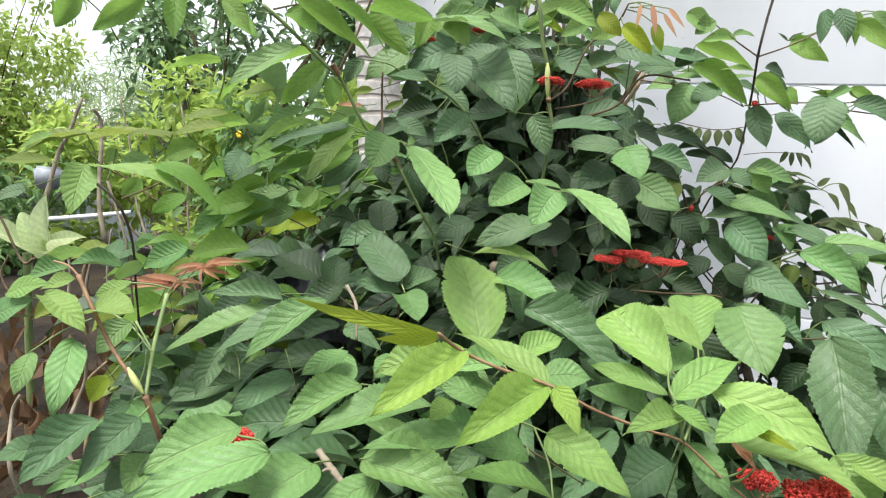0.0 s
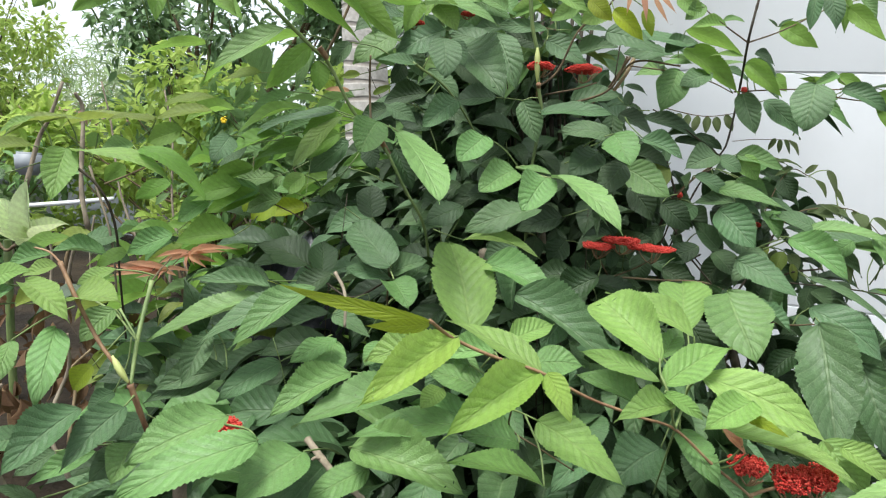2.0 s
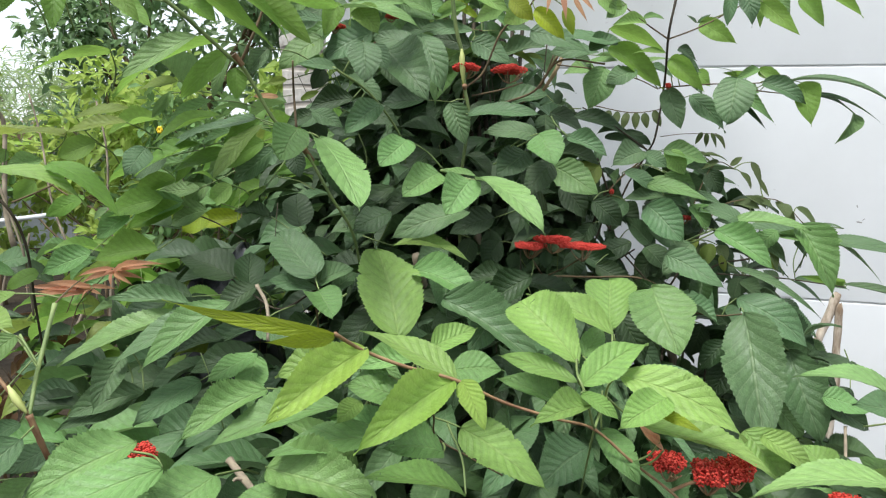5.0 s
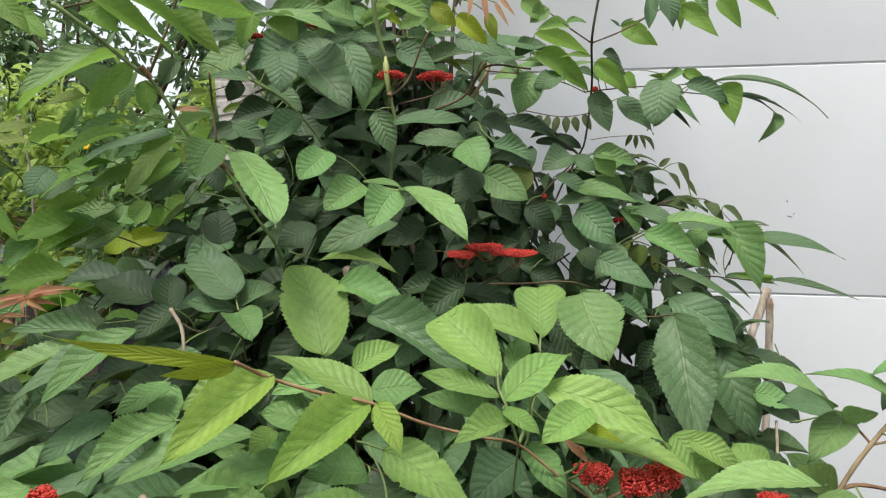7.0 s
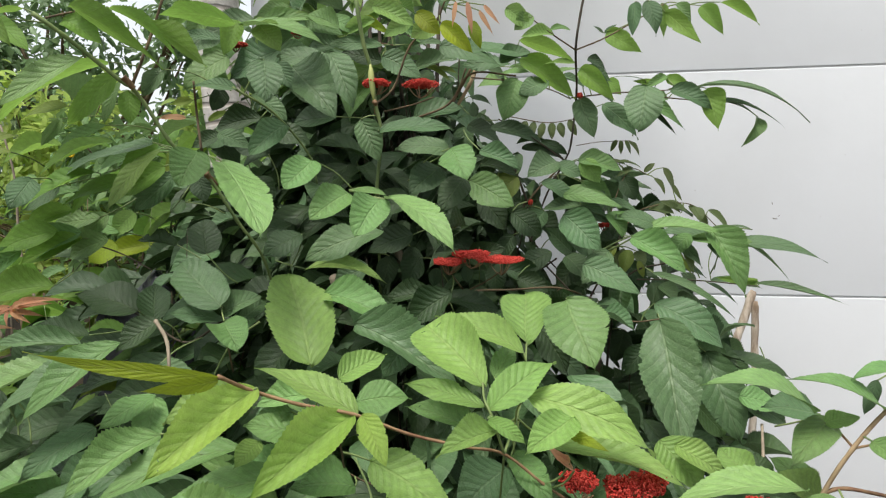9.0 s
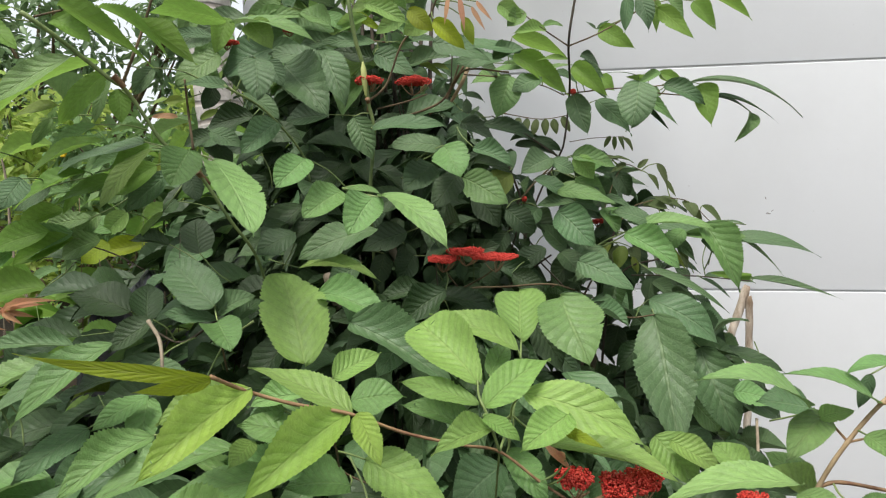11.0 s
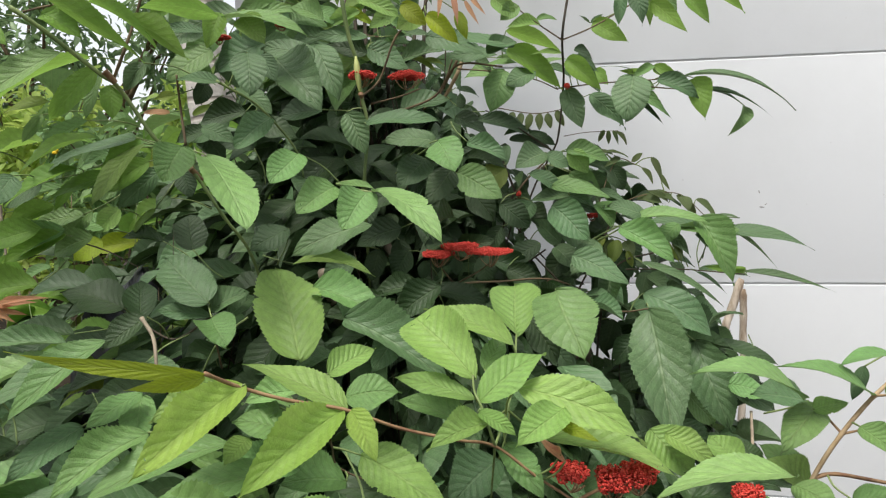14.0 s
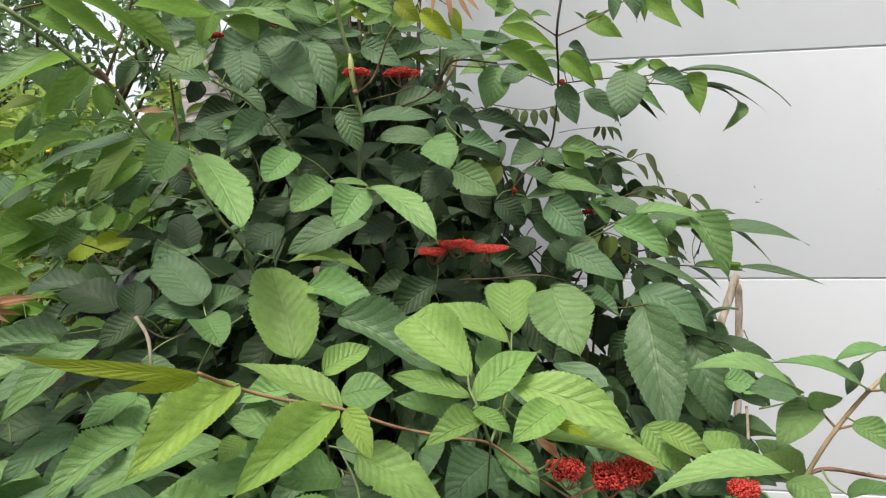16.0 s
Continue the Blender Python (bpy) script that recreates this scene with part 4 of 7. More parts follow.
stem(b, "br", 2.5, (0.023, 1.157, 1.681), (0.076, 1.199, 1.709), (0.136, 1.232, 1.747), (0.175, 1.241, 1.77))
stem(b, "br", 2.5, (0.023, 1.157, 1.681), (-0.019, 1.144, 1.708), (-0.051, 1.141, 1.733))
stem(b, "dk", 3, (-0.061, 1.269, 1.417), (-0.079, 1.278, 1.336), (-0.124, 1.282, 1.248), (-0.15, 1.286, 1.134))
stem(b, "dk", 3, (0.008, 1.309, 1.504), (-0.067, 1.324, 1.558), (-0.121, 1.318, 1.587))
stem(b, "br", 2.5, (0.019, 1.282, 1.619), (0.106, 1.338, 1.633), (0.184, 1.371, 1.639), (0.26, 1.383, 1.645))
stem(b, "br", 2.5, (0.173, 1.368, 1.629), (0.249, 1.379, 1.621), (0.325, 1.39, 1.619))
stem(b, "br", 3.5, (-0.264, 1.1, 1.218), (-0.208, 1.1, 1.253), (-0.156, 1.09, 1.279), (-0.078, 1.1, 1.283), (-0.004, 1.13, 1.283), (0.055, 1.2, 1.255), (0.129, 1.25, 1.219))
stem(b, "br", 2.5, (-0.156, 1.09, 1.279), (-0.167, 1.06, 1.303), (-0.173, 1.035, 1.321))
stem(b, "br", 2.5, (-0.156, 1.09, 1.279), (-0.116, 1.06, 1.303), (-0.089, 1.035, 1.324))
stem(b, "br", 3, (-0.16, 1.137, 1.273), (-0.192, 1.149, 1.249), (-0.266, 1.153, 1.196), (-0.307, 1.139, 1.127))
blossom(b, (-0.174, 1.03, 1.335), 0.062, 0.011)
blossom(b, (-0.139, 1.04, 1.346), 0.068, 0.012)
blossom(b, (-0.091, 1.035, 1.339), 0.082, 0.010)
blossom(b, (0.034, 1.264, 1.62), 0.011, 0.008)
blossom(b, (0.083, 1.328, 1.378), 0.026, 0.009)
blossom(b, (-0.055, 1.26, 1.424), 0.010, 0.010)
leaf(b, "u", (-0.075, 1.238, 1.719), (0.026, 1.249, 1.678), (0.251, -0.891, 0.377), 0.038, 0.07, 0.15, "o")
leaf(b, "u", (-0.074, 1.255, 1.69), (0.026, 1.262, 1.614), (0.245, -0.941, 0.233), 0.042, 0.07, 0.15, "o")
leaf(b, "m", (-0.079, 1.25, 1.652), (-0.105, 1.218, 1.574), (0.175, -0.927, 0.331), 0.060, 0.07, 0.15, "o")
leaf(b, "d", (-0.023, 1.238, 1.645), (-0.078, 1.227, 1.62), (-0.071, -0.845, 0.53), 0.043, 0.07, 0.15, "o")
leaf(b, "l", (-0.013, 1.144, 1.706), (-0.068, 1.135, 1.704), (0.121, -0.886, 0.448), 0.025, 0.07, 0.15, "o")
leaf(b, "p", (-0.019, 1.144, 1.714), (0.014, 1.149, 1.714), (0.126, -0.833, 0.538), 0.015, 0.07, 0.15, "o")
leaf(b, "u", (0.077, 1.22, 1.722), (0.137, 1.208, 1.682), (0.05, -0.95, -0.1), 0.034, 0.07, 0.15, "a")
leaf(b, "d", (0.125, 1.223, 1.772), (0.12, 1.216, 1.711), (-0.072, -0.99, 0.125), 0.023, 0.07, 0.15, "o")
leaf(b, "d", (0.148, 1.235, 1.776), (0.162, 1.223, 1.713), (0.08, -0.92, 0.38), 0.033, 0.07, 0.15, "a")
leaf(b, "u", (0.177, 1.24, 1.756), (0.239, 1.228, 1.696), (0.05, -0.95, -0.1), 0.031, 0.07, 0.15, "a")
leaf(b, "u", (0.239, 1.25, 1.766), (0.276, 1.238, 1.712), (0.05, -0.95, -0.1), 0.030, 0.07, 0.15, "a")
leaf(b, "u", (0.272, 1.256, 1.772), (0.34, 1.262, 1.733), (0.022, -0.993, -0.115), 0.018, 0.07, 0.15, "o")
leaf(b, "d", (0.034, 1.284, 1.619), (0.061, 1.26, 1.541), (-0.076, -0.958, 0.275), 0.043, 0.07, 0.15, "o")
leaf(b, "k", (0.049, 1.3, 1.694), (0.082, 1.288, 1.668), (0.08, -0.92, 0.38), 0.019, 0.07, 0.15, "a")
leaf(b, "d", (0.162, 1.348, 1.647), (0.142, 1.305, 1.558), (-0.084, -0.889, 0.449), 0.073, 0.05, 0.1, "e")
leaf(b, "m", (0.172, 1.38, 1.625), (0.239, 1.368, 1.562), (0.08, -0.92, 0.38), 0.026, 0.07, 0.15, "a")
leaf(b, "k", (0.171, 1.39, 1.609), (0.225, 1.378, 1.552), (0.08, -0.92, 0.38), 0.011, 0.07, 0.15, "n")
leaf(b, "d", (0.211, 1.37, 1.643), (0.286, 1.358, 1.602), (0.08, -0.92, 0.38), 0.044, 0.07, 0.15, "o")
leaf(b, "u", (0.205, 1.4, 1.669), (0.247, 1.388, 1.652), (0.05, -0.95, -0.1), 0.024, 0.07, 0.15, "o")
leaf(b, "u", (0.279, 1.385, 1.642), (0.298, 1.36, 1.558), (0.05, -0.95, -0.1), 0.049, 0.07, 0.15, "a")
leaf(b, "d", (0.259, 1.38, 1.647), (0.462, 1.36, 1.574), (0.0, -0.3, 0.954), 0.030, 0.11, 0.5, "n")
leaf(b, "d", (0.298, 1.38, 1.621), (0.418, 1.36, 1.561), (0.0, -0.3, 0.954), 0.019, 0.09, 0.5, "n")
leaf(b, "d", (0.307, 1.385, 1.617), (0.371, 1.37, 1.582), (0.0, -0.3, 0.954), 0.014, 0.1, 0.5, "n")
leaf(b, "m", (0.374, 1.38, 1.584), (0.344, 1.36, 1.528), (0.5, -0.8, 0.3), 0.029, 0.12, 0.3, "a")
leaf(b, "u", (0.088, 1.36, 1.661), (0.115, 1.348, 1.63), (0.05, -0.95, -0.1), 0.030, 0.07, 0.15, "a")
leaf(b, "d", (0.042, 1.333, 1.678), (0.095, 1.338, 1.655), (0.224, -0.931, 0.289), 0.031, 0.07, 0.15, "o")
leaf(b, "d", (0.083, 1.38, 1.618), (0.153, 1.368, 1.548), (0.08, -0.92, 0.38), 0.040, 0.07, 0.15, "a")
leaf(b, "u", (0.172, 1.25, 1.773), (0.176, 1.238, 1.711), (0.05, -0.95, -0.1), 0.021, 0.07, 0.15, "a")
leaf(b, "m", (0.199, 1.25, 1.773), (0.222, 1.238, 1.727), (0.08, -0.92, 0.38), 0.019, 0.07, 0.15, "a")
leaf(b, "d", (0.074, 1.23, 1.723), (0.095, 1.218, 1.734), (0.08, -0.92, 0.38), 0.009, 0.07, 0.15, "n")
leaf(b, "d", (0.072, 1.23, 1.723), (0.053, 1.218, 1.734), (0.08, -0.92, 0.38), 0.006, 0.07, 0.15, "n")
leaf(b, "m", (0.207, 1.4, 1.672), (0.16, 1.388, 1.645), (0.08, -0.92, 0.38), 0.020, 0.07, 0.15, "a")
leaf(b, "d", (0.166, 1.4, 1.665), (0.095, 1.388, 1.671), (0.0, -0.3, 0.954), 0.011, 0.05, 0.3, "n")
leaf(b, "m", (0.208, 1.39, 1.627), (0.183, 1.378, 1.635), (0.08, -0.92, 0.38), 0.019, 0.07, 0.15, "o")
leaf(b, "d", (0.051, 1.3, 1.655), (0.098, 1.288, 1.608), (0.08, -0.92, 0.38), 0.031, 0.07, 0.15, "a")
leaf(b, "m", (0.199, 1.39, 1.631), (0.137, 1.378, 1.624), (0.08, -0.92, 0.38), 0.021, 0.07, 0.15, "a")
leaf(b, "u", (0.187, 1.41, 1.659), (0.139, 1.398, 1.664), (0.05, -0.95, -0.1), 0.014, 0.07, 0.15, "a")
stem(b, "br", 2, (-0.103, 1.373, 1.597), (-0.024, 1.384, 1.584), (0.049, 1.396, 1.596))
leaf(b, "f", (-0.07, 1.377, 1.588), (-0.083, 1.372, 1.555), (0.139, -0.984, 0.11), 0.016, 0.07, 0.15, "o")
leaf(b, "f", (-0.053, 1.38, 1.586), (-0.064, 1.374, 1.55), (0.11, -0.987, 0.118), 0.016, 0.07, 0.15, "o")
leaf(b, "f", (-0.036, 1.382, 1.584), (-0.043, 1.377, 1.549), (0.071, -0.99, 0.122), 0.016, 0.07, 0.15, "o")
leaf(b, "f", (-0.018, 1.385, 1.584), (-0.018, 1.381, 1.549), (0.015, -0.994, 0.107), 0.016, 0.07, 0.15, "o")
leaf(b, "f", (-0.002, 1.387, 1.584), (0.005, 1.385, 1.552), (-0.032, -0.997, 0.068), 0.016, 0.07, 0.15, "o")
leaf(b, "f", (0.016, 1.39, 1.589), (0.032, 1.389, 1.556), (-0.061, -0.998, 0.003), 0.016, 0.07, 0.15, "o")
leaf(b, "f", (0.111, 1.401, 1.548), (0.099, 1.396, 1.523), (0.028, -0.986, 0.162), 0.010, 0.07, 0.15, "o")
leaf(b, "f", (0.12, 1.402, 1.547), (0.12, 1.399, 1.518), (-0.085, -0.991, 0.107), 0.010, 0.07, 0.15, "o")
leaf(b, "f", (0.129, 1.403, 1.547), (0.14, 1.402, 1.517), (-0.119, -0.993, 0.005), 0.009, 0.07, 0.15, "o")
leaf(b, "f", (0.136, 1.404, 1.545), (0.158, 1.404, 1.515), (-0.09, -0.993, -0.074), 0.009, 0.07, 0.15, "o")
stem(b, "br", 1.5, (0.03, 1.336, 1.534), (0.077, 1.395, 1.544), (0.139, 1.405, 1.546))
leaf(b, "u", (0.034, 1.27, 1.671), (0.096, 1.258, 1.609), (0.05, -0.95, -0.1), 0.037, 0.07, 0.15, "a")
leaf(b, "l", (0.025, 1.249, 1.676), (-0.033, 1.24, 1.675), (0.121, -0.818, 0.563), 0.015, 0.07, 0.15, "o")
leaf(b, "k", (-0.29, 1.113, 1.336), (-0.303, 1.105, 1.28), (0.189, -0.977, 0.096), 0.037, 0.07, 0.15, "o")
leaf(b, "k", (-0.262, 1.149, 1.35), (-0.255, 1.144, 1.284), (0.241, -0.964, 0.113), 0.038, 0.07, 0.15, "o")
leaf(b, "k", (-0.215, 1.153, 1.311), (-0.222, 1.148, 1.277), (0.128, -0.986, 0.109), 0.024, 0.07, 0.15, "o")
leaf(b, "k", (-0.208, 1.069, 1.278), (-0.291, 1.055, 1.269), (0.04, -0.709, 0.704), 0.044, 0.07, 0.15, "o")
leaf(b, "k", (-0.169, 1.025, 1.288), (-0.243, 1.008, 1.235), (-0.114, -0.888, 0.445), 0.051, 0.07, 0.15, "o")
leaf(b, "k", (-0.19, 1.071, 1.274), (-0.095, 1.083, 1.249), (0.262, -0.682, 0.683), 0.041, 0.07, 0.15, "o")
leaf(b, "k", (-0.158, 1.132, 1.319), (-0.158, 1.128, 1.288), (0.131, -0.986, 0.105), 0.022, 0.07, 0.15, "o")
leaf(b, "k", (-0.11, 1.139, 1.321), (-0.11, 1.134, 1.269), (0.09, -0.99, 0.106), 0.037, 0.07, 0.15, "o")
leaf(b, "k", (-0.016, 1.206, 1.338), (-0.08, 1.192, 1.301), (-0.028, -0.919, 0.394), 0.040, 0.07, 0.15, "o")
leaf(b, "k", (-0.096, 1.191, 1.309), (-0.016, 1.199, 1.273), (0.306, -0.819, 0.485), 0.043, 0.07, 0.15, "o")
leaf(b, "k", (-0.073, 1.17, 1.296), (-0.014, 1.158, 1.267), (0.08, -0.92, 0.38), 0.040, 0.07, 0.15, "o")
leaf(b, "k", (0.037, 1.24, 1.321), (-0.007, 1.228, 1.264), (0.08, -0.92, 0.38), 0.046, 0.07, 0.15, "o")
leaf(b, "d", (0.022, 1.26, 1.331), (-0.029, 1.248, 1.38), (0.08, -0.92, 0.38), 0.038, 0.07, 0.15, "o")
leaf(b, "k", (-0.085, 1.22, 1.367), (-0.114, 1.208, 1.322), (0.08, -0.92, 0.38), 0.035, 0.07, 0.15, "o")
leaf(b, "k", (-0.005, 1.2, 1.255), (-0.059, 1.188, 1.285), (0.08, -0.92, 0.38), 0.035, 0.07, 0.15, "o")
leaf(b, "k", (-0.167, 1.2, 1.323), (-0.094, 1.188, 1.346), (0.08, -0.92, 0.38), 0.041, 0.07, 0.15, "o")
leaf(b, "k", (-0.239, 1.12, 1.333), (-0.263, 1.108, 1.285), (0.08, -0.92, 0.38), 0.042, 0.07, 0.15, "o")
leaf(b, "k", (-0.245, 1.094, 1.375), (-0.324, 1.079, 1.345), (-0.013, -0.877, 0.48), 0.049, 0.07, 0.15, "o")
leaf(b, "d", (-0.301, 1.01, 1.332), (-0.354, 0.998, 1.3), (-0.059, -0.905, 0.421), 0.044, 0.07, 0.15, "o")
leaf(b, "k", (-0.17, 1.069, 1.225), (-0.208, 1.057, 1.17), (-0.138, -0.946, 0.294), 0.047, 0.07, 0.15, "o")
stem(b, "dk", 5, (-0.098, 1.293, 1.327), (-0.068, 1.287, 1.42), (-0.063, 1.288, 1.425), (-0.085, 1.271, 1.487))
stem(b, "br", 4, (-0.063, 1.288, 1.425), (-0.038, 1.265, 1.454), (-0.011, 1.241, 1.479))
stem(b, "gr", 3, (0.039, 1.213, 1.319), (0.097, 1.204, 1.347), (0.154, 1.186, 1.383))
stem(b, "dk", 4, (-0.05, 1.297, 1.285), (-0.006, 1.307, 1.315))
leaf(b, "o", (-0.079, 1.25, 1.473), (-0.146, 1.235, 1.425), (0.012, -0.956, 0.293), 0.057, 0.07, 0.15, "o")

b = branch(shrub)
stem(b, "dk", 4, (-0.006, 1.236, 1.126), (0.047, 1.255, 1.23), (0.09, 1.271, 1.313), (0.117, 1.282, 1.376))
stem(b, "dk", 4, (0.046, 1.242, 1.104), (0.082, 1.231, 1.235), (0.126, 1.224, 1.298), (0.187, 1.235, 1.316))
stem(b, "br", 2, (0.091, 1.28, 1.398), (0.112, 1.29, 1.46), (0.133, 1.296, 1.486), (0.16, 1.299, 1.475))
stem(b, "br", 2, (0.117, 1.282, 1.376), (0.154, 1.291, 1.412), (0.237, 1.305, 1.42), (0.289, 1.308, 1.377))
stem(b, "br", 3, (-0.067, 1.243, 1.275), (0.035, 1.203, 1.229), (0.115, 1.113, 1.232), (0.154, 1.07, 1.245))
stem(b, "dk", 2.5, (0.136, 1.224, 1.287), (0.237, 1.239, 1.285), (0.347, 1.255, 1.274))
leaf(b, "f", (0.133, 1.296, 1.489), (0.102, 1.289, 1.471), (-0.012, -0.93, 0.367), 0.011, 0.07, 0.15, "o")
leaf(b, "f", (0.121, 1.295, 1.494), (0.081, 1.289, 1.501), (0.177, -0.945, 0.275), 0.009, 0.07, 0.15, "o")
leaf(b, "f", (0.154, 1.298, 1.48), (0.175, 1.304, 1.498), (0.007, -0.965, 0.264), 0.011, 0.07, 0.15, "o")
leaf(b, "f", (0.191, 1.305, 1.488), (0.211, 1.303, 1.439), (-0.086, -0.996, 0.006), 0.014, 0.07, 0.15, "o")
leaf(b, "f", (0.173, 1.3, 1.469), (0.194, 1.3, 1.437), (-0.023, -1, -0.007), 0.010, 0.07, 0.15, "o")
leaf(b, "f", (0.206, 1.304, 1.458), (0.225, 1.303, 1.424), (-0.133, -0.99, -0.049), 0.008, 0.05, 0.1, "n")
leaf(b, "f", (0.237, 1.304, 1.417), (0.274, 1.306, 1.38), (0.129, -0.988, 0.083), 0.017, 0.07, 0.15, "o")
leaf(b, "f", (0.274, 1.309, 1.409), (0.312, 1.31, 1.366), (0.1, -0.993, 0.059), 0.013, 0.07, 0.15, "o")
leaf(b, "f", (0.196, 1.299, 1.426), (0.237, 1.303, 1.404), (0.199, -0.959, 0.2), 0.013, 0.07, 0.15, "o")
leaf(b, "m", (0.097, 1.292, 1.5), (0.044, 1.281, 1.478), (-0.105, -0.79, 0.603), 0.035, 0.07, 0.15, "o")
leaf(b, "m", (0.038, 1.248, 1.462), (0.099, 1.252, 1.414), (0.375, -0.835, 0.403), 0.032, 0.07, 0.15, "o")
leaf(b, "m", (0.149, 1.186, 1.385), (0.264, 1.162, 1.378), (-0.084, -0.62, 0.78), 0.040, 0.05, 0.15, "o")
leaf(b, "d", (0.278, 1.254, 1.359), (0.147, 1.234, 1.366), (0.153, -0.96, 0.236), 0.023, 0.07, 0.15, "o")
leaf(b, "m", (0.25, 1.18, 1.383), (0.303, 1.15, 1.27), (0.1, -0.86, 0.5), 0.056, 0.08, 0.2, "a")
leaf(b, "d", (0.286, 1.2, 1.354), (0.436, 1.18, 1.327), (0, -0.45, 0.89), 0.041, 0.08, 0.4, "n")
leaf(b, "m", (0.266, 1.2, 1.376), (0.385, 1.18, 1.286), (0.3, -0.35, 0.88), 0.022, 0.1, 0.5, "n")
leaf(b, "m", (0.115, 1.128, 1.371), (0.199, 1.084, 1.317), (-0.003, -0.781, 0.625), 0.048, 0.06, 0.15, "o")
leaf(b, "o", (0.189, 1.24, 1.357), (0.235, 1.24, 1.293), (0.021, -1, 0.012), 0.013, 0.06, 0.1, "n")
leaf(b, "d", (0.097, 1.23, 1.399), (0.177, 1.241, 1.385), (0.215, -0.677, 0.704), 0.034, 0.07, 0.15, "o")
leaf(b, "d", (0.016, 1.165, 1.384), (0.071, 1.137, 1.328), (-0.04, -0.91, 0.414), 0.049, 0.07, 0.15, "o")
leaf(b, "d", (0.081, 1.141, 1.346), (0.033, 1.097, 1.295), (0.017, -0.771, 0.637), 0.043, 0.07, 0.15, "o")
leaf(b, "d", (0.036, 1.061, 1.332), (0.123, 1.029, 1.289), (0.01, -0.791, 0.611), 0.047, 0.05, 0.15, "o")
leaf(b, "d", (0.348, 1.26, 1.279), (0.495, 1.24, 1.247), (0, -0.4, 0.916), 0.020, 0.04, 0.4, "n")
leaf(b, "d", (0.158, 1.179, 1.305), (0.287, 1.15, 1.234), (0.149, -0.795, 0.587), 0.017, 0.12, 0.1, "n")
leaf(b, "d", (0.278, 1.296, 1.277), (0.372, 1.309, 1.264), (0.191, -0.69, 0.698), 0.025, 0.07, 0.15, "o")
leaf(b, "d", (0.324, 1.21, 1.378), (0.27, 1.198, 1.382), (0.0, -0.3, 0.954), 0.014, 0.06, 0.4, "n")
leaf(b, "d", (0.209, 1.25, 1.356), (0.252, 1.238, 1.308), (0.08, -0.92, 0.38), 0.021, 0.07, 0.15, "a")
leaf(b, "f", (0.224, 1.25, 1.34), (0.236, 1.238, 1.293), (0.08, -0.92, 0.38), 0.017, 0.07, 0.15, "a")
leaf(b, "m", (0.275, 1.24, 1.353), (0.216, 1.228, 1.363), (0.08, -0.92, 0.38), 0.021, 0.07, 0.15, "a")
leaf(b, "d", (0.262, 1.25, 1.35), (0.28, 1.238, 1.325), (0.08, -0.92, 0.38), 0.015, 0.07, 0.15, "a")
leaf(b, "u", (0.356, 1.28, 1.279), (0.277, 1.268, 1.287), (0.05, -0.95, -0.1), 0.017, 0.07, 0.15, "a")
leaf(b, "d", (0.253, 1.2, 1.286), (0.3, 1.188, 1.25), (0.0, -0.3, 0.954), 0.014, 0.05, 0.3, "n")
leaf(b, "d", (0.151, 1.102, 1.265), (0.258, 1.071, 1.2), (0.132, -0.788, 0.601), 0.061, 0.08, 0.15, "o")
leaf(b, "d", (0.139, 0.969, 1.266), (0.16, 0.855, 1.107), (-0.14, -0.803, 0.58), 0.078, 0.05, 0.2, "o")
leaf(b, "d", (0.162, 1.068, 1.218), (0.213, 1.04, 1.163), (0.027, -0.876, 0.482), 0.055, 0.07, 0.15, "o")
leaf(b, "d", (0.228, 1.086, 1.191), (0.271, 1.028, 1.064), (-0.126, -0.919, 0.374), 0.070, 0.05, 0.15, "o")
leaf(b, "k", (0.271, 1.151, 1.174), (0.374, 1.143, 1.14), (0.124, -0.811, 0.572), 0.031, 0.06, 0.15, "o")
leaf(b, "k", (0.158, 1.162, 1.148), (0.129, 1.15, 1.081), (-0.248, -0.93, 0.271), 0.047, 0.07, 0.15, "o")
leaf(b, "k", (0.115, 1.211, 1.197), (0.095, 1.202, 1.137), (-0.193, -0.957, 0.218), 0.040, 0.07, 0.15, "o")
leaf(b, "k", (0.35, 1.188, 1.114), (0.292, 1.172, 1.048), (-0.306, -0.828, 0.469), 0.045, 0.07, 0.15, "o")
leaf(b, "k", (0.312, 1.179, 1.086), (0.388, 1.186, 1.046), (0.342, -0.796, 0.5), 0.048, 0.07, 0.15, "o")
leaf(b, "m", (0.235, 1.166, 1.078), (0.282, 1.168, 1.024), (0.337, -0.902, 0.27), 0.051, 0.07, 0.15, "o")
leaf(b, "d", (0.206, 1.108, 1.049), (0.26, 1.11, 0.992), (0.374, -0.869, 0.324), 0.055, 0.07, 0.15, "o")
stem(b, "dk", 5, (0.111, 1.219, 1.27), (0.09, 1.208, 1.198), (0.079, 1.189, 1.036))
stem(b, "dk", 4, (0.05, 1.195, 1.138), (0.044, 1.183, 1.037))
stem(b, "dk", 4, (0.125, 1.209, 1.156), (0.124, 1.196, 1.035))
stem(b, "dk", 3, (-0.034, 1.202, 1.322), (0.046, 1.205, 1.237), (0.075, 1.205, 1.198))
leaf(b, "m", (0.032, 1.231, 1.504), (0.112, 1.241, 1.48), (0.266, -0.781, 0.566), 0.037, 0.07, 0.15, "o")
leaf(b, "l", (0.036, 1.232, 1.502), (0.072, 1.233, 1.459), (0.103, -0.993, 0.065), 0.036, 0.07, 0.15, "o")
leaf(b, "m", (0.005, 1.17, 1.44), (0.108, 1.152, 1.415), (0.048, -0.716, 0.696), 0.039, 0.12, 0.15, "o")
leaf(b, "k", (0.117, 1.292, 1.473), (0.139, 1.29, 1.426), (-0.023, -0.999, 0.021), 0.036, 0.07, 0.15, "o")
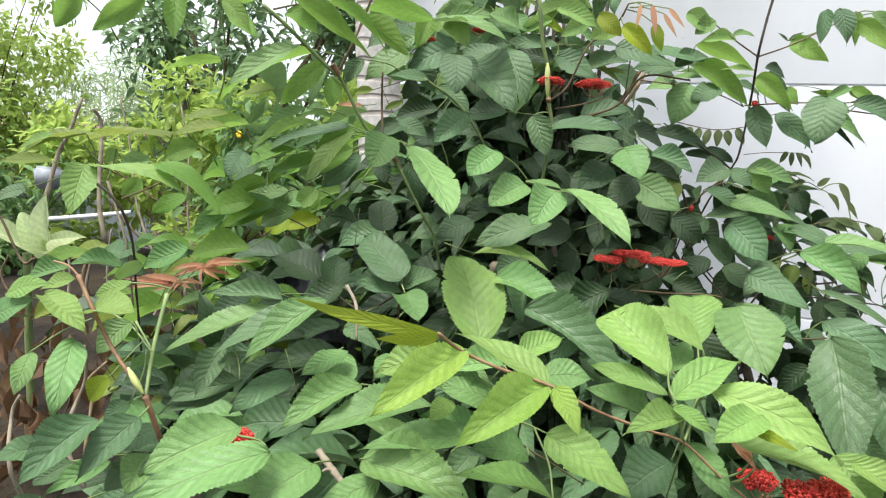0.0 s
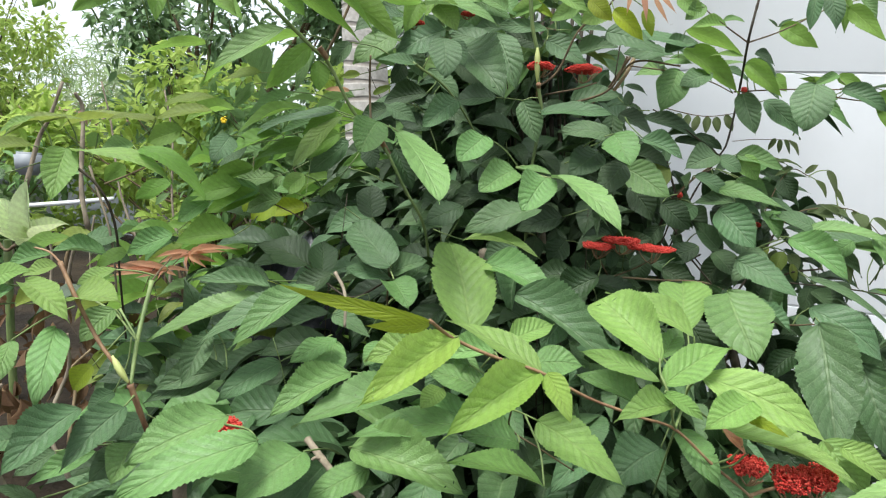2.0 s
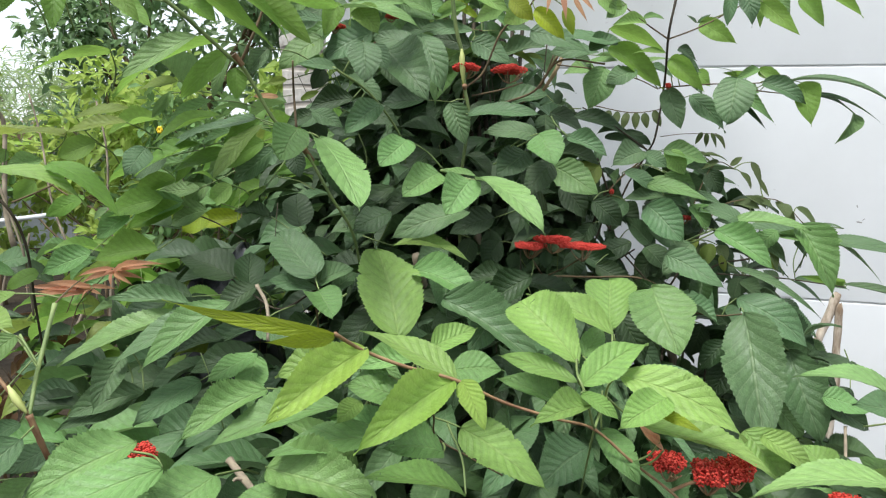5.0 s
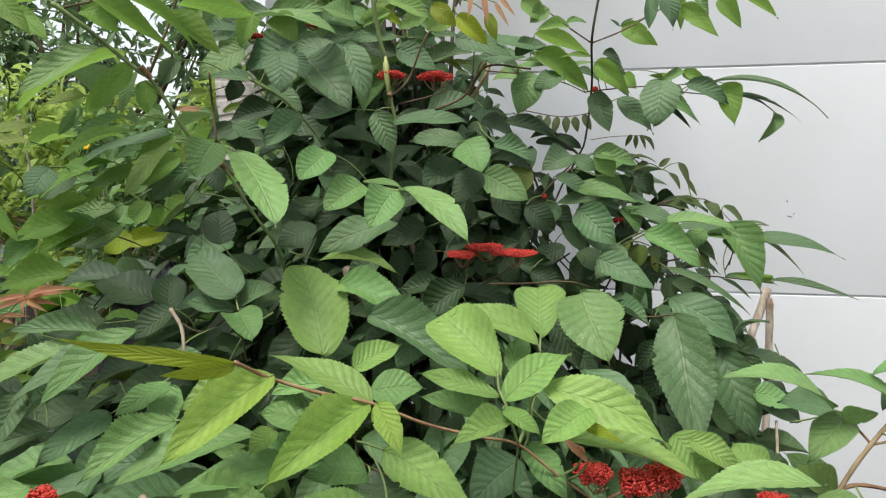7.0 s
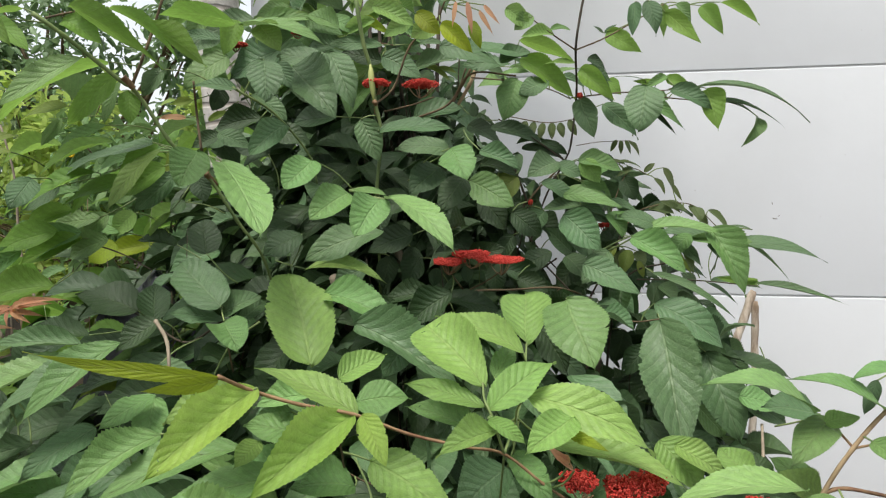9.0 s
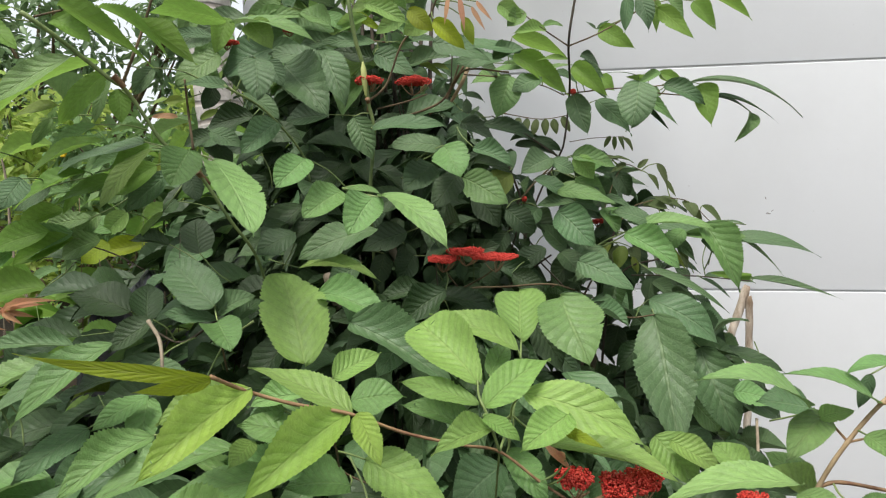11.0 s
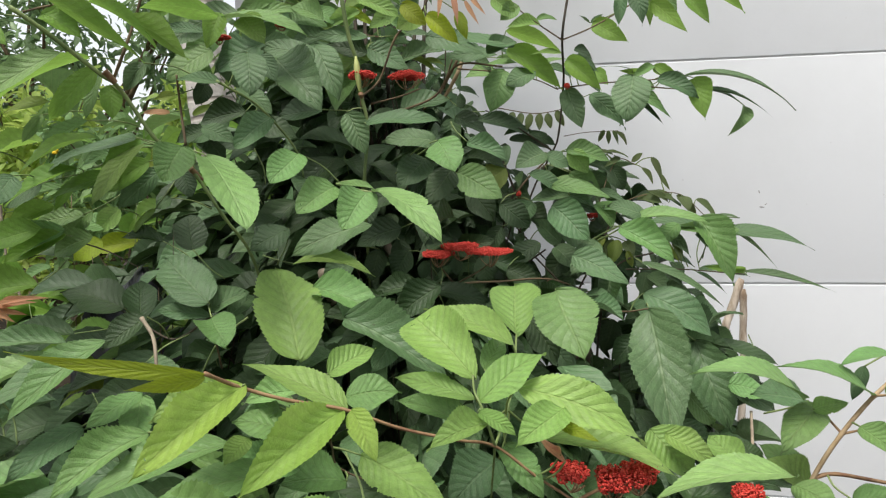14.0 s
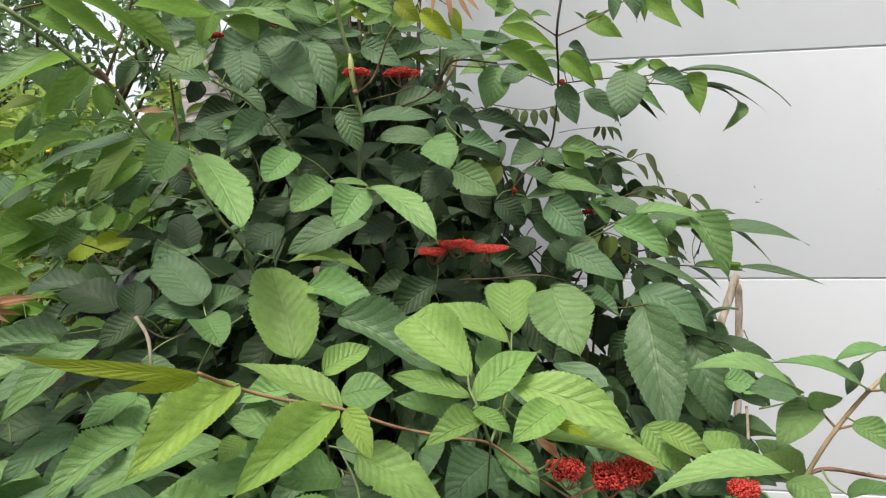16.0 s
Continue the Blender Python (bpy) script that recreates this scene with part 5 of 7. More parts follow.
leaf(b, "f", (0.106, 1.293, 1.5), (0.148, 1.298, 1.49), (0.218, -0.879, 0.423), 0.008, 0.07, 0.15, "o")
leaf(b, "k", (-0.085, 1.203, 1.41), (-0.032, 1.207, 1.364), (0.25, -0.942, 0.225), 0.048, 0.07, 0.15, "o")
leaf(b, "d", (0.005, 1.135, 1.407), (0.066, 1.108, 1.348), (-0.029, -0.918, 0.395), 0.059, 0.07, 0.15, "o")
leaf(b, "d", (0.162, 1.188, 1.386), (0.101, 1.181, 1.407), (0.303, -0.697, 0.65), 0.044, 0.07, 0.15, "o")
leaf(b, "m", (0.223, 1.21, 1.37), (0.181, 1.198, 1.332), (0.08, -0.92, 0.38), 0.031, 0.07, 0.15, "o")
leaf(b, "o", (0.099, 1.225, 1.345), (0.07, 1.216, 1.307), (-0.069, -0.962, 0.266), 0.016, 0.07, 0.15, "o")
leaf(b, "o", (0.123, 1.228, 1.34), (0.11, 1.221, 1.296), (-0.119, -0.977, 0.18), 0.026, 0.07, 0.15, "o")
leaf(b, "o", (0.139, 1.228, 1.32), (0.148, 1.226, 1.289), (-0.036, -0.998, 0.046), 0.013, 0.07, 0.15, "o")
leaf(b, "d", (0.172, 1.229, 1.282), (0.164, 1.223, 1.24), (-0.161, -0.973, 0.165), 0.030, 0.07, 0.15, "o")
leaf(b, "k", (-0.031, 0.991, 1.244), (0.015, 0.99, 1.172), (0.347, -0.909, 0.23), 0.046, 0.07, 0.15, "o")
leaf(b, "k", (-0.006, 1.04, 1.196), (0.041, 1.042, 1.149), (0.389, -0.853, 0.349), 0.040, 0.07, 0.15, "o")
leaf(b, "k", (0.151, 1.164, 1.179), (0.104, 1.152, 1.128), (-0.212, -0.886, 0.412), 0.040, 0.07, 0.15, "o")
leaf(b, "k", (0.08, 1.27, 1.324), (0.049, 1.269, 1.356), (0.214, -0.963, 0.166), 0.031, 0.07, 0.15, "o")
leaf(b, "d", (-0.033, 1.217, 1.463), (0.027, 1.223, 1.431), (0.346, -0.788, 0.509), 0.033, 0.07, 0.15, "o")
leaf(b, "d", (0.037, 1.223, 1.421), (-0.033, 1.212, 1.413), (0.046, -0.749, 0.661), 0.031, 0.07, 0.15, "o")
leaf(b, "k", (0.158, 1.155, 1.08), (0.205, 1.159, 1.05), (0.371, -0.796, 0.478), 0.040, 0.07, 0.15, "o")
leaf(b, "p", (-0.017, 1.29, 1.665), (0.042, 1.27, 1.669), (0.15, -0.75, 0.64), 0.017, 0.08, 0.2, "o")
leaf(b, "d", (-0.006, 1.31, 1.664), (0.045, 1.29, 1.639), (0.15, -0.75, 0.64), 0.021, 0.08, 0.2, "o")
leaf(b, "m", (-0.098, 1.3, 1.683), (-0.03, 1.28, 1.662), (0.15, -0.75, 0.64), 0.018, 0.08, 0.2, "o")
leaf(b, "p", (-0.116, 1.28, 1.664), (-0.056, 1.26, 1.666), (0.15, -0.75, 0.64), 0.022, 0.08, 0.2, "o")
leaf(b, "d", (-0.137, 1.3, 1.681), (-0.104, 1.28, 1.647), (0.15, -0.75, 0.64), 0.021, 0.08, 0.2, "o")
leaf(b, "k", (-0.181, 1.34, 1.636), (-0.134, 1.32, 1.616), (0.15, -0.75, 0.64), 0.018, 0.08, 0.2, "o")
leaf(b, "k", (-0.187, 1.36, 1.582), (-0.115, 1.34, 1.538), (0.15, -0.75, 0.64), 0.043, 0.08, 0.2, "o")
leaf(b, "k", (-0.103, 1.36, 1.577), (-0.033, 1.34, 1.531), (0.15, -0.75, 0.64), 0.020, 0.08, 0.2, "o")
leaf(b, "d", (0.041, 1.3, 1.654), (0.087, 1.28, 1.618), (0.15, -0.75, 0.64), 0.032, 0.08, 0.2, "o")
leaf(b, "d", (-0.058, 1.27, 1.674), (-0.094, 1.25, 1.691), (0.15, -0.75, 0.64), 0.019, 0.08, 0.2, "o")
leaf(b, "m", (-0.003, 1.24, 1.44), (0.104, 1.22, 1.415), (0.15, -0.75, 0.64), 0.019, 0.16, 0.2, "o")
leaf(b, "d", (0.023, 1.26, 1.426), (0.088, 1.24, 1.397), (0.15, -0.75, 0.64), 0.026, 0.08, 0.2, "o")
leaf(b, "d", (0.039, 1.27, 1.407), (0.085, 1.25, 1.386), (0.15, -0.75, 0.64), 0.019, 0.08, 0.2, "o")
leaf(b, "k", (-0.046, 1.27, 1.401), (-0.004, 1.25, 1.357), (0.15, -0.75, 0.64), 0.045, 0.08, 0.2, "o")
leaf(b, "d", (-0.029, 1.25, 1.409), (-0.06, 1.23, 1.366), (0.15, -0.75, 0.64), 0.040, 0.08, 0.2, "o")
leaf(b, "d", (-0.093, 1.22, 1.503), (-0.134, 1.2, 1.52), (0.15, -0.75, 0.64), 0.028, 0.08, 0.2, "o")
leaf(b, "k", (-0.151, 1.27, 1.499), (-0.077, 1.25, 1.473), (0.15, -0.75, 0.64), 0.036, 0.08, 0.2, "o")
leaf(b, "d", (0.049, 1.26, 1.461), (0.08, 1.24, 1.43), (0.15, -0.75, 0.64), 0.031, 0.08, 0.2, "o")
leaf(b, "d", (0.092, 1.27, 1.429), (0.141, 1.25, 1.406), (0.15, -0.75, 0.64), 0.022, 0.08, 0.2, "o")
leaf(b, "m", (0.086, 1.24, 1.407), (0.114, 1.22, 1.361), (0.15, -0.75, 0.64), 0.035, 0.08, 0.2, "o")
leaf(b, "k", (-0.009, 1.28, 1.362), (0.027, 1.26, 1.313), (0.15, -0.75, 0.64), 0.041, 0.08, 0.2, "o")
leaf(b, "d", (0.011, 1.22, 1.33), (0.048, 1.2, 1.291), (0.15, -0.75, 0.64), 0.046, 0.08, 0.2, "o")
leaf(b, "k", (0.122, 1.26, 1.314), (0.15, 1.24, 1.268), (0.15, -0.75, 0.64), 0.040, 0.08, 0.2, "o")
leaf(b, "f", (0.117, 1.25, 1.338), (0.097, 1.23, 1.305), (0.15, -0.75, 0.64), 0.021, 0.08, 0.2, "o")
leaf(b, "f", (0.137, 1.25, 1.336), (0.149, 1.23, 1.305), (0.15, -0.75, 0.64), 0.024, 0.08, 0.2, "o")
leaf(b, "d", (0.175, 1.22, 1.279), (0.203, 1.2, 1.252), (0.15, -0.75, 0.64), 0.030, 0.08, 0.2, "o")
leaf(b, "k", (0.189, 1.26, 1.282), (0.168, 1.24, 1.246), (0.15, -0.75, 0.64), 0.036, 0.08, 0.2, "o")
leaf(b, "f", (0.165, 1.3, 1.411), (0.208, 1.28, 1.404), (0.15, -0.75, 0.64), 0.024, 0.08, 0.2, "o")
leaf(b, "f", (0.222, 1.3, 1.403), (0.178, 1.28, 1.427), (0.15, -0.75, 0.64), 0.020, 0.08, 0.2, "o")
leaf(b, "f", (0.245, 1.3, 1.415), (0.255, 1.28, 1.386), (0.15, -0.75, 0.64), 0.022, 0.08, 0.2, "o")
stem(b, "br", 2.5, (-0.169, 1.27, 1.661), (-0.085, 1.28, 1.652), (-0.022, 1.29, 1.637), (0.018, 1.3, 1.619))
stem(b, "br", 2, (-0.06, 1.24, 1.427), (-0.028, 1.25, 1.463), (-0.003, 1.26, 1.478))
stem(b, "gr", 3, (0.043, 1.17, 1.325), (0.084, 1.18, 1.351), (0.123, 1.19, 1.369))
stem(b, "dk", 3, (-0.062, 1.27, 1.363), (-0.02, 1.28, 1.313), (0.012, 1.29, 1.279))
stem(b, "br", 2.5, (-0.01, 1.25, 1.253), (0.043, 1.26, 1.31), (0.08, 1.27, 1.335))
stem(b, "dk", 3, (-0.092, 1.3, 1.312), (-0.065, 1.31, 1.266), (-0.038, 1.32, 1.219))
stem(b, "dk", 3.5, (0.038, 1.28, 1.182), (0.027, 1.29, 1.235), (0.023, 1.3, 1.278))
stem(b, "gr", 3, (-0.13, 1.24, 1.435), (-0.096, 1.25, 1.465), (-0.078, 1.26, 1.484))
stem(b, "rd", 8, (-0.481, 0.846, 1.475), (-0.479, 0.856, 1.468), (-0.476, 0.866, 1.459))
stem(b, "rd", 7, (-0.296, 1.05, 1.592), (-0.297, 1.06, 1.586), (-0.3, 1.07, 1.576))

b = branch(front)
stem(b, "rd", 2.88, (-0.242, 0.427, 1.318), (-0.231, 0.457, 1.299), (-0.201, 0.475, 1.284), (-0.163, 0.495, 1.271), (-0.123, 0.519, 1.248), (-0.079, 0.539, 1.232), (-0.048, 0.558, 1.22), (-0.013, 0.566, 1.191), (0.021, 0.573, 1.166), (0.066, 0.586, 1.126))
stem(b, "gr", 2.4, (-0.048, 0.558, 1.22), (-0.058, 0.55, 1.256), (-0.065, 0.556, 1.269), (-0.067, 0.562, 1.281))
stem(b, "gr", 2.4, (-0.048, 0.558, 1.22), (-0.04, 0.602, 1.238), (-0.036, 0.665, 1.252), (-0.038, 0.748, 1.273))
stem(b, "gr", 2, (-0.048, 0.558, 1.22), (-0.054, 0.593, 1.171), (-0.059, 0.628, 1.125))
stem(b, "br", 2, (-0.188, 0.519, 1.248), (-0.201, 0.574, 1.206), (-0.205, 0.601, 1.175), (-0.175, 0.613, 1.155), (-0.141, 0.636, 1.129))
stem(b, "br", 2, (-0.205, 0.601, 1.175), (-0.258, 0.603, 1.176), (-0.3, 0.617, 1.176))
leaf(b, "l", (-0.297, 0.745, 1.241), (-0.367, 0.849, 1.343), (0.241, -0.617, 0.749), 0.081, 0.06, 0.1, "e")
leaf(b, "m", (-0.302, 0.814, 1.317), (-0.192, 0.777, 1.282), (0.066, -0.575, 0.815), 0.048, 0.1, 0.15, "o", False)
leaf(b, "y", (-0.241, 0.427, 1.317), (-0.368, 0.39, 1.34), (0.231, -0.941, -0.247), 0.013, 0.03, 0.1, "n")
leaf(b, "y", (-0.242, 0.427, 1.315), (-0.287, 0.399, 1.313), (0.514, -0.801, -0.306), 0.014, 0.02, 0.1, "n")
leaf(b, "b", (-0.227, 0.458, 1.301), (-0.285, 0.393, 1.252), (0.354, -0.742, 0.57), 0.035, 0.06, 0.12, "o")
leaf(b, "b", (-0.164, 0.495, 1.271), (-0.222, 0.421, 1.229), (0.345, -0.649, 0.678), 0.035, 0.06, 0.12, "o")
leaf(b, "l", (-0.163, 0.505, 1.268), (-0.257, 0.515, 1.302), (0.22, -0.597, 0.772), 0.028, 0.06, 0.15, "o")
leaf(b, "l", (-0.218, 0.618, 1.263), (-0.178, 0.657, 1.28), (0.28, -0.615, 0.737), 0.030, 0.05, 0.15, "o")
leaf(b, "m", (-0.183, 0.562, 1.259), (-0.133, 0.57, 1.264), (0.033, -0.645, 0.763), 0.036, 0.04, 0.15, "o")
leaf(b, "b", (-0.157, 0.496, 1.271), (-0.129, 0.467, 1.24), (0.21, -0.614, 0.761), 0.022, 0.06, 0.15, "o")
leaf(b, "l", (-0.066, 0.567, 1.277), (-0.132, 0.622, 1.323), (-0.117, -0.712, 0.693), 0.053, 0.05, 0.15, "w")
leaf(b, "l", (-0.036, 0.649, 1.288), (-0.127, 0.659, 1.323), (0.171, -0.736, 0.655), 0.030, 0.08, 0.15, "o")
leaf(b, "m", (-0.065, 0.642, 1.264), (-0.047, 0.678, 1.29), (0.14, -0.623, 0.77), 0.023, 0.07, 0.15, "o")
leaf(b, "l", (-0.04, 0.788, 1.266), (-0.046, 0.874, 1.314), (0.019, -0.485, 0.874), 0.062, 0.02, 0.15, "w")
leaf(b, "l", (-0.062, 0.56, 1.258), (-0.004, 0.603, 1.296), (0.003, -0.62, 0.784), 0.032, 0.06, 0.15, "o")
leaf(b, "l", (-0.065, 0.56, 1.261), (-0.14, 0.57, 1.276), (0.09, -0.529, 0.844), 0.028, 0.08, 0.15, "o")
leaf(b, "m", (-0.076, 0.605, 1.219), (-0.144, 0.597, 1.248), (0.38, -0.563, 0.734), 0.033, 0.05, 0.15, "o")
leaf(b, "l", (-0.051, 0.54, 1.248), (-0.098, 0.502, 1.239), (0.181, -0.424, 0.888), 0.024, 0.05, 0.15, "o")
leaf(b, "l", (-0.06, 0.54, 1.257), (-0.027, 0.523, 1.244), (0.028, -0.606, 0.795), 0.016, 0.05, 0.15, "o")
leaf(b, "l", (0.011, 0.551, 1.259), (-0.028, 0.512, 1.239), (0.195, -0.601, 0.775), 0.031, 0.05, 0.15, "o")
leaf(b, "l", (-0.029, 0.586, 1.265), (0.083, 0.569, 1.227), (0.144, -0.664, 0.734), 0.042, 0.1, 0.15, "o")
leaf(b, "y", (0.005, 0.549, 1.246), (0.039, 0.523, 1.241), (-0.419, -0.675, 0.608), 0.010, 0.07, 0.15, "o")
leaf(b, "l", (-0.004, 0.605, 1.212), (0.113, 0.59, 1.188), (0.093, -0.577, 0.811), 0.031, 0.07, 0.15, "o")
leaf(b, "l", (0.119, 0.702, 1.183), (0.167, 0.686, 1.158), (0.13, -0.711, 0.691), 0.033, 0.07, 0.15, "o")
leaf(b, "m", (0.007, 0.842, 1.312), (0.04, 0.758, 1.244), (-0.076, -0.591, 0.803), 0.077, 0.04, 0.1, "o")
leaf(b, "d", (-0.244, 0.76, 1.292), (-0.111, 0.742, 1.22), (0.304, -0.63, 0.715), 0.056, 0.05, 0.2, "o", False)
leaf(b, "d", (-0.178, 0.768, 1.274), (-0.204, 0.729, 1.233), (0.169, -0.768, 0.618), 0.039, 0.07, 0.15, "o")
leaf(b, "l", (-0.175, 0.578, 1.198), (-0.084, 0.546, 1.163), (0.095, -0.557, 0.825), 0.047, 0.06, 0.15, "o")
leaf(b, "m", (-0.194, 0.591, 1.166), (-0.246, 0.554, 1.179), (0.452, -0.353, 0.819), 0.046, 0.06, 0.15, "o")
leaf(b, "d", (-0.055, 0.692, 1.151), (-0.106, 0.65, 1.114), (-0.011, -0.649, 0.761), 0.053, 0.07, 0.15, "o")
leaf(b, "m", (-0.042, 0.598, 1.206), (-0.005, 0.55, 1.177), (-0.048, -0.544, 0.838), 0.029, 0.05, 0.15, "o")
leaf(b, "d", (-0.233, 0.611, 1.217), (-0.304, 0.601, 1.223), (0.146, -0.494, 0.857), 0.028, 0.07, 0.15, "o")
leaf(b, "d", (-0.282, 0.626, 1.235), (-0.302, 0.598, 1.198), (0.173, -0.836, 0.52), 0.030, 0.07, 0.15, "o")
leaf(b, "r", (0.012, 0.556, 1.21), (-0.011, 0.555, 1.231), (0.377, -0.853, 0.361), 0.007, 0.07, 0.15, "o")
leaf(b, "r", (0.008, 0.556, 1.216), (-0.002, 0.555, 1.225), (0.374, -0.842, 0.389), 0.007, 0.07, 0.15, "o")
blossom(b, (0.017, 0.57, 1.192), 0.033, 0.017)
blossom(b, (0.055, 0.59, 1.178), 0.037, 0.020)
blossom(b, (0.08, 0.604, 1.18), 0.038, 0.023)
blossom(b, (0.199, 0.688, 1.126), 0.035, 0.016)
stem(b, "rd", 3.2, (0.021, 0.573, 1.166), (0.041, 0.587, 1.171), (0.066, 0.591, 1.177))

b = branch(front)
stem(b, "gy", 4.5, (-0.467, 0.696, 1.3), (-0.447, 0.686, 1.277), (-0.438, 0.673, 1.237))
stem(b, "gr", 3, (-0.425, 0.881, 1.263), (-0.465, 0.872, 1.232), (-0.498, 0.86, 1.169))
stem(b, "dk", 3, (-0.427, 0.782, 1.285), (-0.501, 0.817, 1.245), (-0.57, 0.849, 1.261), (-0.608, 0.855, 1.279))
stem(b, "br", 3, (-0.425, 0.774, 1.303), (-0.448, 0.826, 1.251), (-0.462, 0.868, 1.192))
leaf(b, "k", (-0.58, 0.829, 1.284), (-0.67, 0.818, 1.311), (0.301, -0.535, 0.79), 0.060, 0.07, 0.15, "o")
leaf(b, "k", (-0.558, 0.831, 1.272), (-0.583, 0.873, 1.318), (0.39, -0.562, 0.73), 0.045, 0.07, 0.15, "o")
leaf(b, "d", (-0.416, 0.755, 1.308), (-0.499, 0.799, 1.363), (0.168, -0.636, 0.753), 0.060, 0.04, 0.1, "e")
leaf(b, "d", (-0.421, 0.773, 1.287), (-0.481, 0.744, 1.299), (0.386, -0.465, 0.797), 0.029, 0.07, 0.15, "o")
leaf(b, "d", (-0.424, 0.773, 1.296), (-0.373, 0.783, 1.318), (-0.102, -0.794, 0.599), 0.034, 0.07, 0.15, "o")
leaf(b, "m", (-0.402, 0.736, 1.293), (-0.361, 0.689, 1.271), (0.098, -0.364, 0.926), 0.045, 0.03, 0.1, "e")
leaf(b, "d", (-0.401, 0.776, 1.286), (-0.38, 0.812, 1.308), (0.364, -0.616, 0.698), 0.024, 0.07, 0.15, "o")
leaf(b, "k", (-0.526, 0.796, 1.28), (-0.572, 0.765, 1.242), (0.07, -0.809, 0.583), 0.040, 0.07, 0.15, "o")
leaf(b, "k", (-0.508, 0.889, 1.36), (-0.529, 0.922, 1.412), (0.392, -0.7, 0.598), 0.048, 0.04, 0.1, "e")
leaf(b, "k", (-0.367, 0.904, 1.388), (-0.415, 0.873, 1.359), (0.146, -0.787, 0.6), 0.044, 0.07, 0.15, "o")
leaf(b, "k", (-0.574, 0.921, 1.37), (-0.636, 0.912, 1.379), (0.189, -0.666, 0.722), 0.028, 0.07, 0.15, "o")
leaf(b, "m", (-0.43, 0.58, 1.302), (-0.499, 0.52, 1.236), (0.08, -0.66, 0.75), 0.041, 0.06, 0.15, "o")
leaf(b, "d", (-0.481, 0.62, 1.279), (-0.571, 0.56, 1.221), (0.08, -0.66, 0.75), 0.039, 0.06, 0.15, "o")
leaf(b, "m", (-0.525, 0.64, 1.269), (-0.658, 0.58, 1.208), (0.08, -0.66, 0.75), 0.039, 0.06, 0.15, "o")
leaf(b, "d", (-0.501, 0.629, 1.194), (-0.546, 0.567, 1.159), (0.268, -0.617, 0.739), 0.039, 0.05, 0.15, "o")
leaf(b, "m", (-0.424, 0.624, 1.236), (-0.458, 0.576, 1.212), (0.289, -0.58, 0.762), 0.026, 0.05, 0.15, "o")
leaf(b, "m", (-0.359, 0.532, 1.23), (-0.415, 0.469, 1.195), (0.22, -0.615, 0.757), 0.038, 0.06, 0.15, "o")
leaf(b, "m", (-0.284, 0.542, 1.219), (-0.384, 0.463, 1.194), (0.224, -0.538, 0.813), 0.038, 0.07, 0.15, "o")
leaf(b, "m", (-0.238, 0.527, 1.2), (-0.325, 0.462, 1.194), (0.283, -0.464, 0.84), 0.037, 0.06, 0.15, "o")
leaf(b, "k", (-0.6, 0.753, 1.266), (-0.673, 0.722, 1.272), (0.267, -0.493, 0.828), 0.038, 0.07, 0.15, "o")
leaf(b, "m", (-0.377, 0.651, 1.231), (-0.385, 0.618, 1.211), (0.302, -0.524, 0.796), 0.028, 0.07, 0.15, "o")
leaf(b, "d", (-0.479, 0.718, 1.241), (-0.415, 0.705, 1.219), (0.196, -0.496, 0.846), 0.029, 0.07, 0.15, "o")
leaf(b, "m", (-0.291, 0.605, 1.248), (-0.239, 0.592, 1.236), (0.054, -0.5, 0.864), 0.022, 0.07, 0.15, "o")
leaf(b, "d", (-0.39, 0.646, 1.201), (-0.341, 0.655, 1.212), (-0.068, -0.616, 0.784), 0.035, 0.07, 0.15, "o")
leaf(b, "m", (-0.435, 0.64, 1.227), (-0.417, 0.595, 1.18), (0.367, -0.732, 0.574), 0.035, 0.07, 0.15, "o")
leaf(b, "l", (-0.258, 0.495, 1.284), (-0.318, 0.473, 1.262), (0.018, -0.721, 0.693), 0.036, 0.07, 0.15, "o")
leaf(b, "m", (-0.22, 0.544, 1.232), (-0.275, 0.528, 1.247), (0.365, -0.523, 0.77), 0.037, 0.07, 0.15, "o")
leaf(b, "m", (-0.223, 0.55, 1.195), (-0.294, 0.528, 1.211), (0.341, -0.505, 0.793), 0.036, 0.07, 0.15, "o")
leaf(b, "l", (-0.154, 0.516, 1.162), (-0.232, 0.461, 1.192), (0.522, -0.318, 0.792), 0.030, 0.07, 0.15, "o")
leaf(b, "p", (-0.218, 0.556, 1.266), (-0.276, 0.546, 1.256), (-0.029, -0.613, 0.79), 0.026, 0.07, 0.15, "o")
leaf(b, "m", (-0.241, 0.551, 1.251), (-0.276, 0.545, 1.243), (-0.073, -0.622, 0.779), 0.026, 0.07, 0.15, "o")
leaf(b, "l", (-0.26, 0.526, 1.232), (-0.272, 0.502, 1.216), (0.245, -0.617, 0.748), 0.021, 0.07, 0.15, "o")
leaf(b, "m", (-0.23, 0.586, 1.178), (-0.292, 0.578, 1.196), (0.295, -0.502, 0.813), 0.027, 0.07, 0.15, "o")

b = branch(front)
stem(b, "gy", 5, (0.28, 0.958, 0.973), (0.284, 0.969, 1.061), (0.297, 1.025, 1.099))
leaf(b, "p", (0.256, 0.707, 1.223), (0.132, 0.651, 1.264), (0.415, -0.306, 0.857), 0.039, 0.15, 0.15, "o")
leaf(b, "d", (0.282, 0.77, 1.201), (0.219, 0.761, 1.209), (0.178, -0.553, 0.814), 0.041, 0.07, 0.15, "o")
leaf(b, "m", (0.269, 0.708, 1.216), (0.218, 0.657, 1.188), (0.002, -0.47, 0.883), 0.038, 0.05, 0.15, "o")
leaf(b, "m", (0.28, 0.74, 1.117), (0.227, 0.756, 1.155), (0.228, -0.743, 0.629), 0.034, 0.07, 0.15, "o")
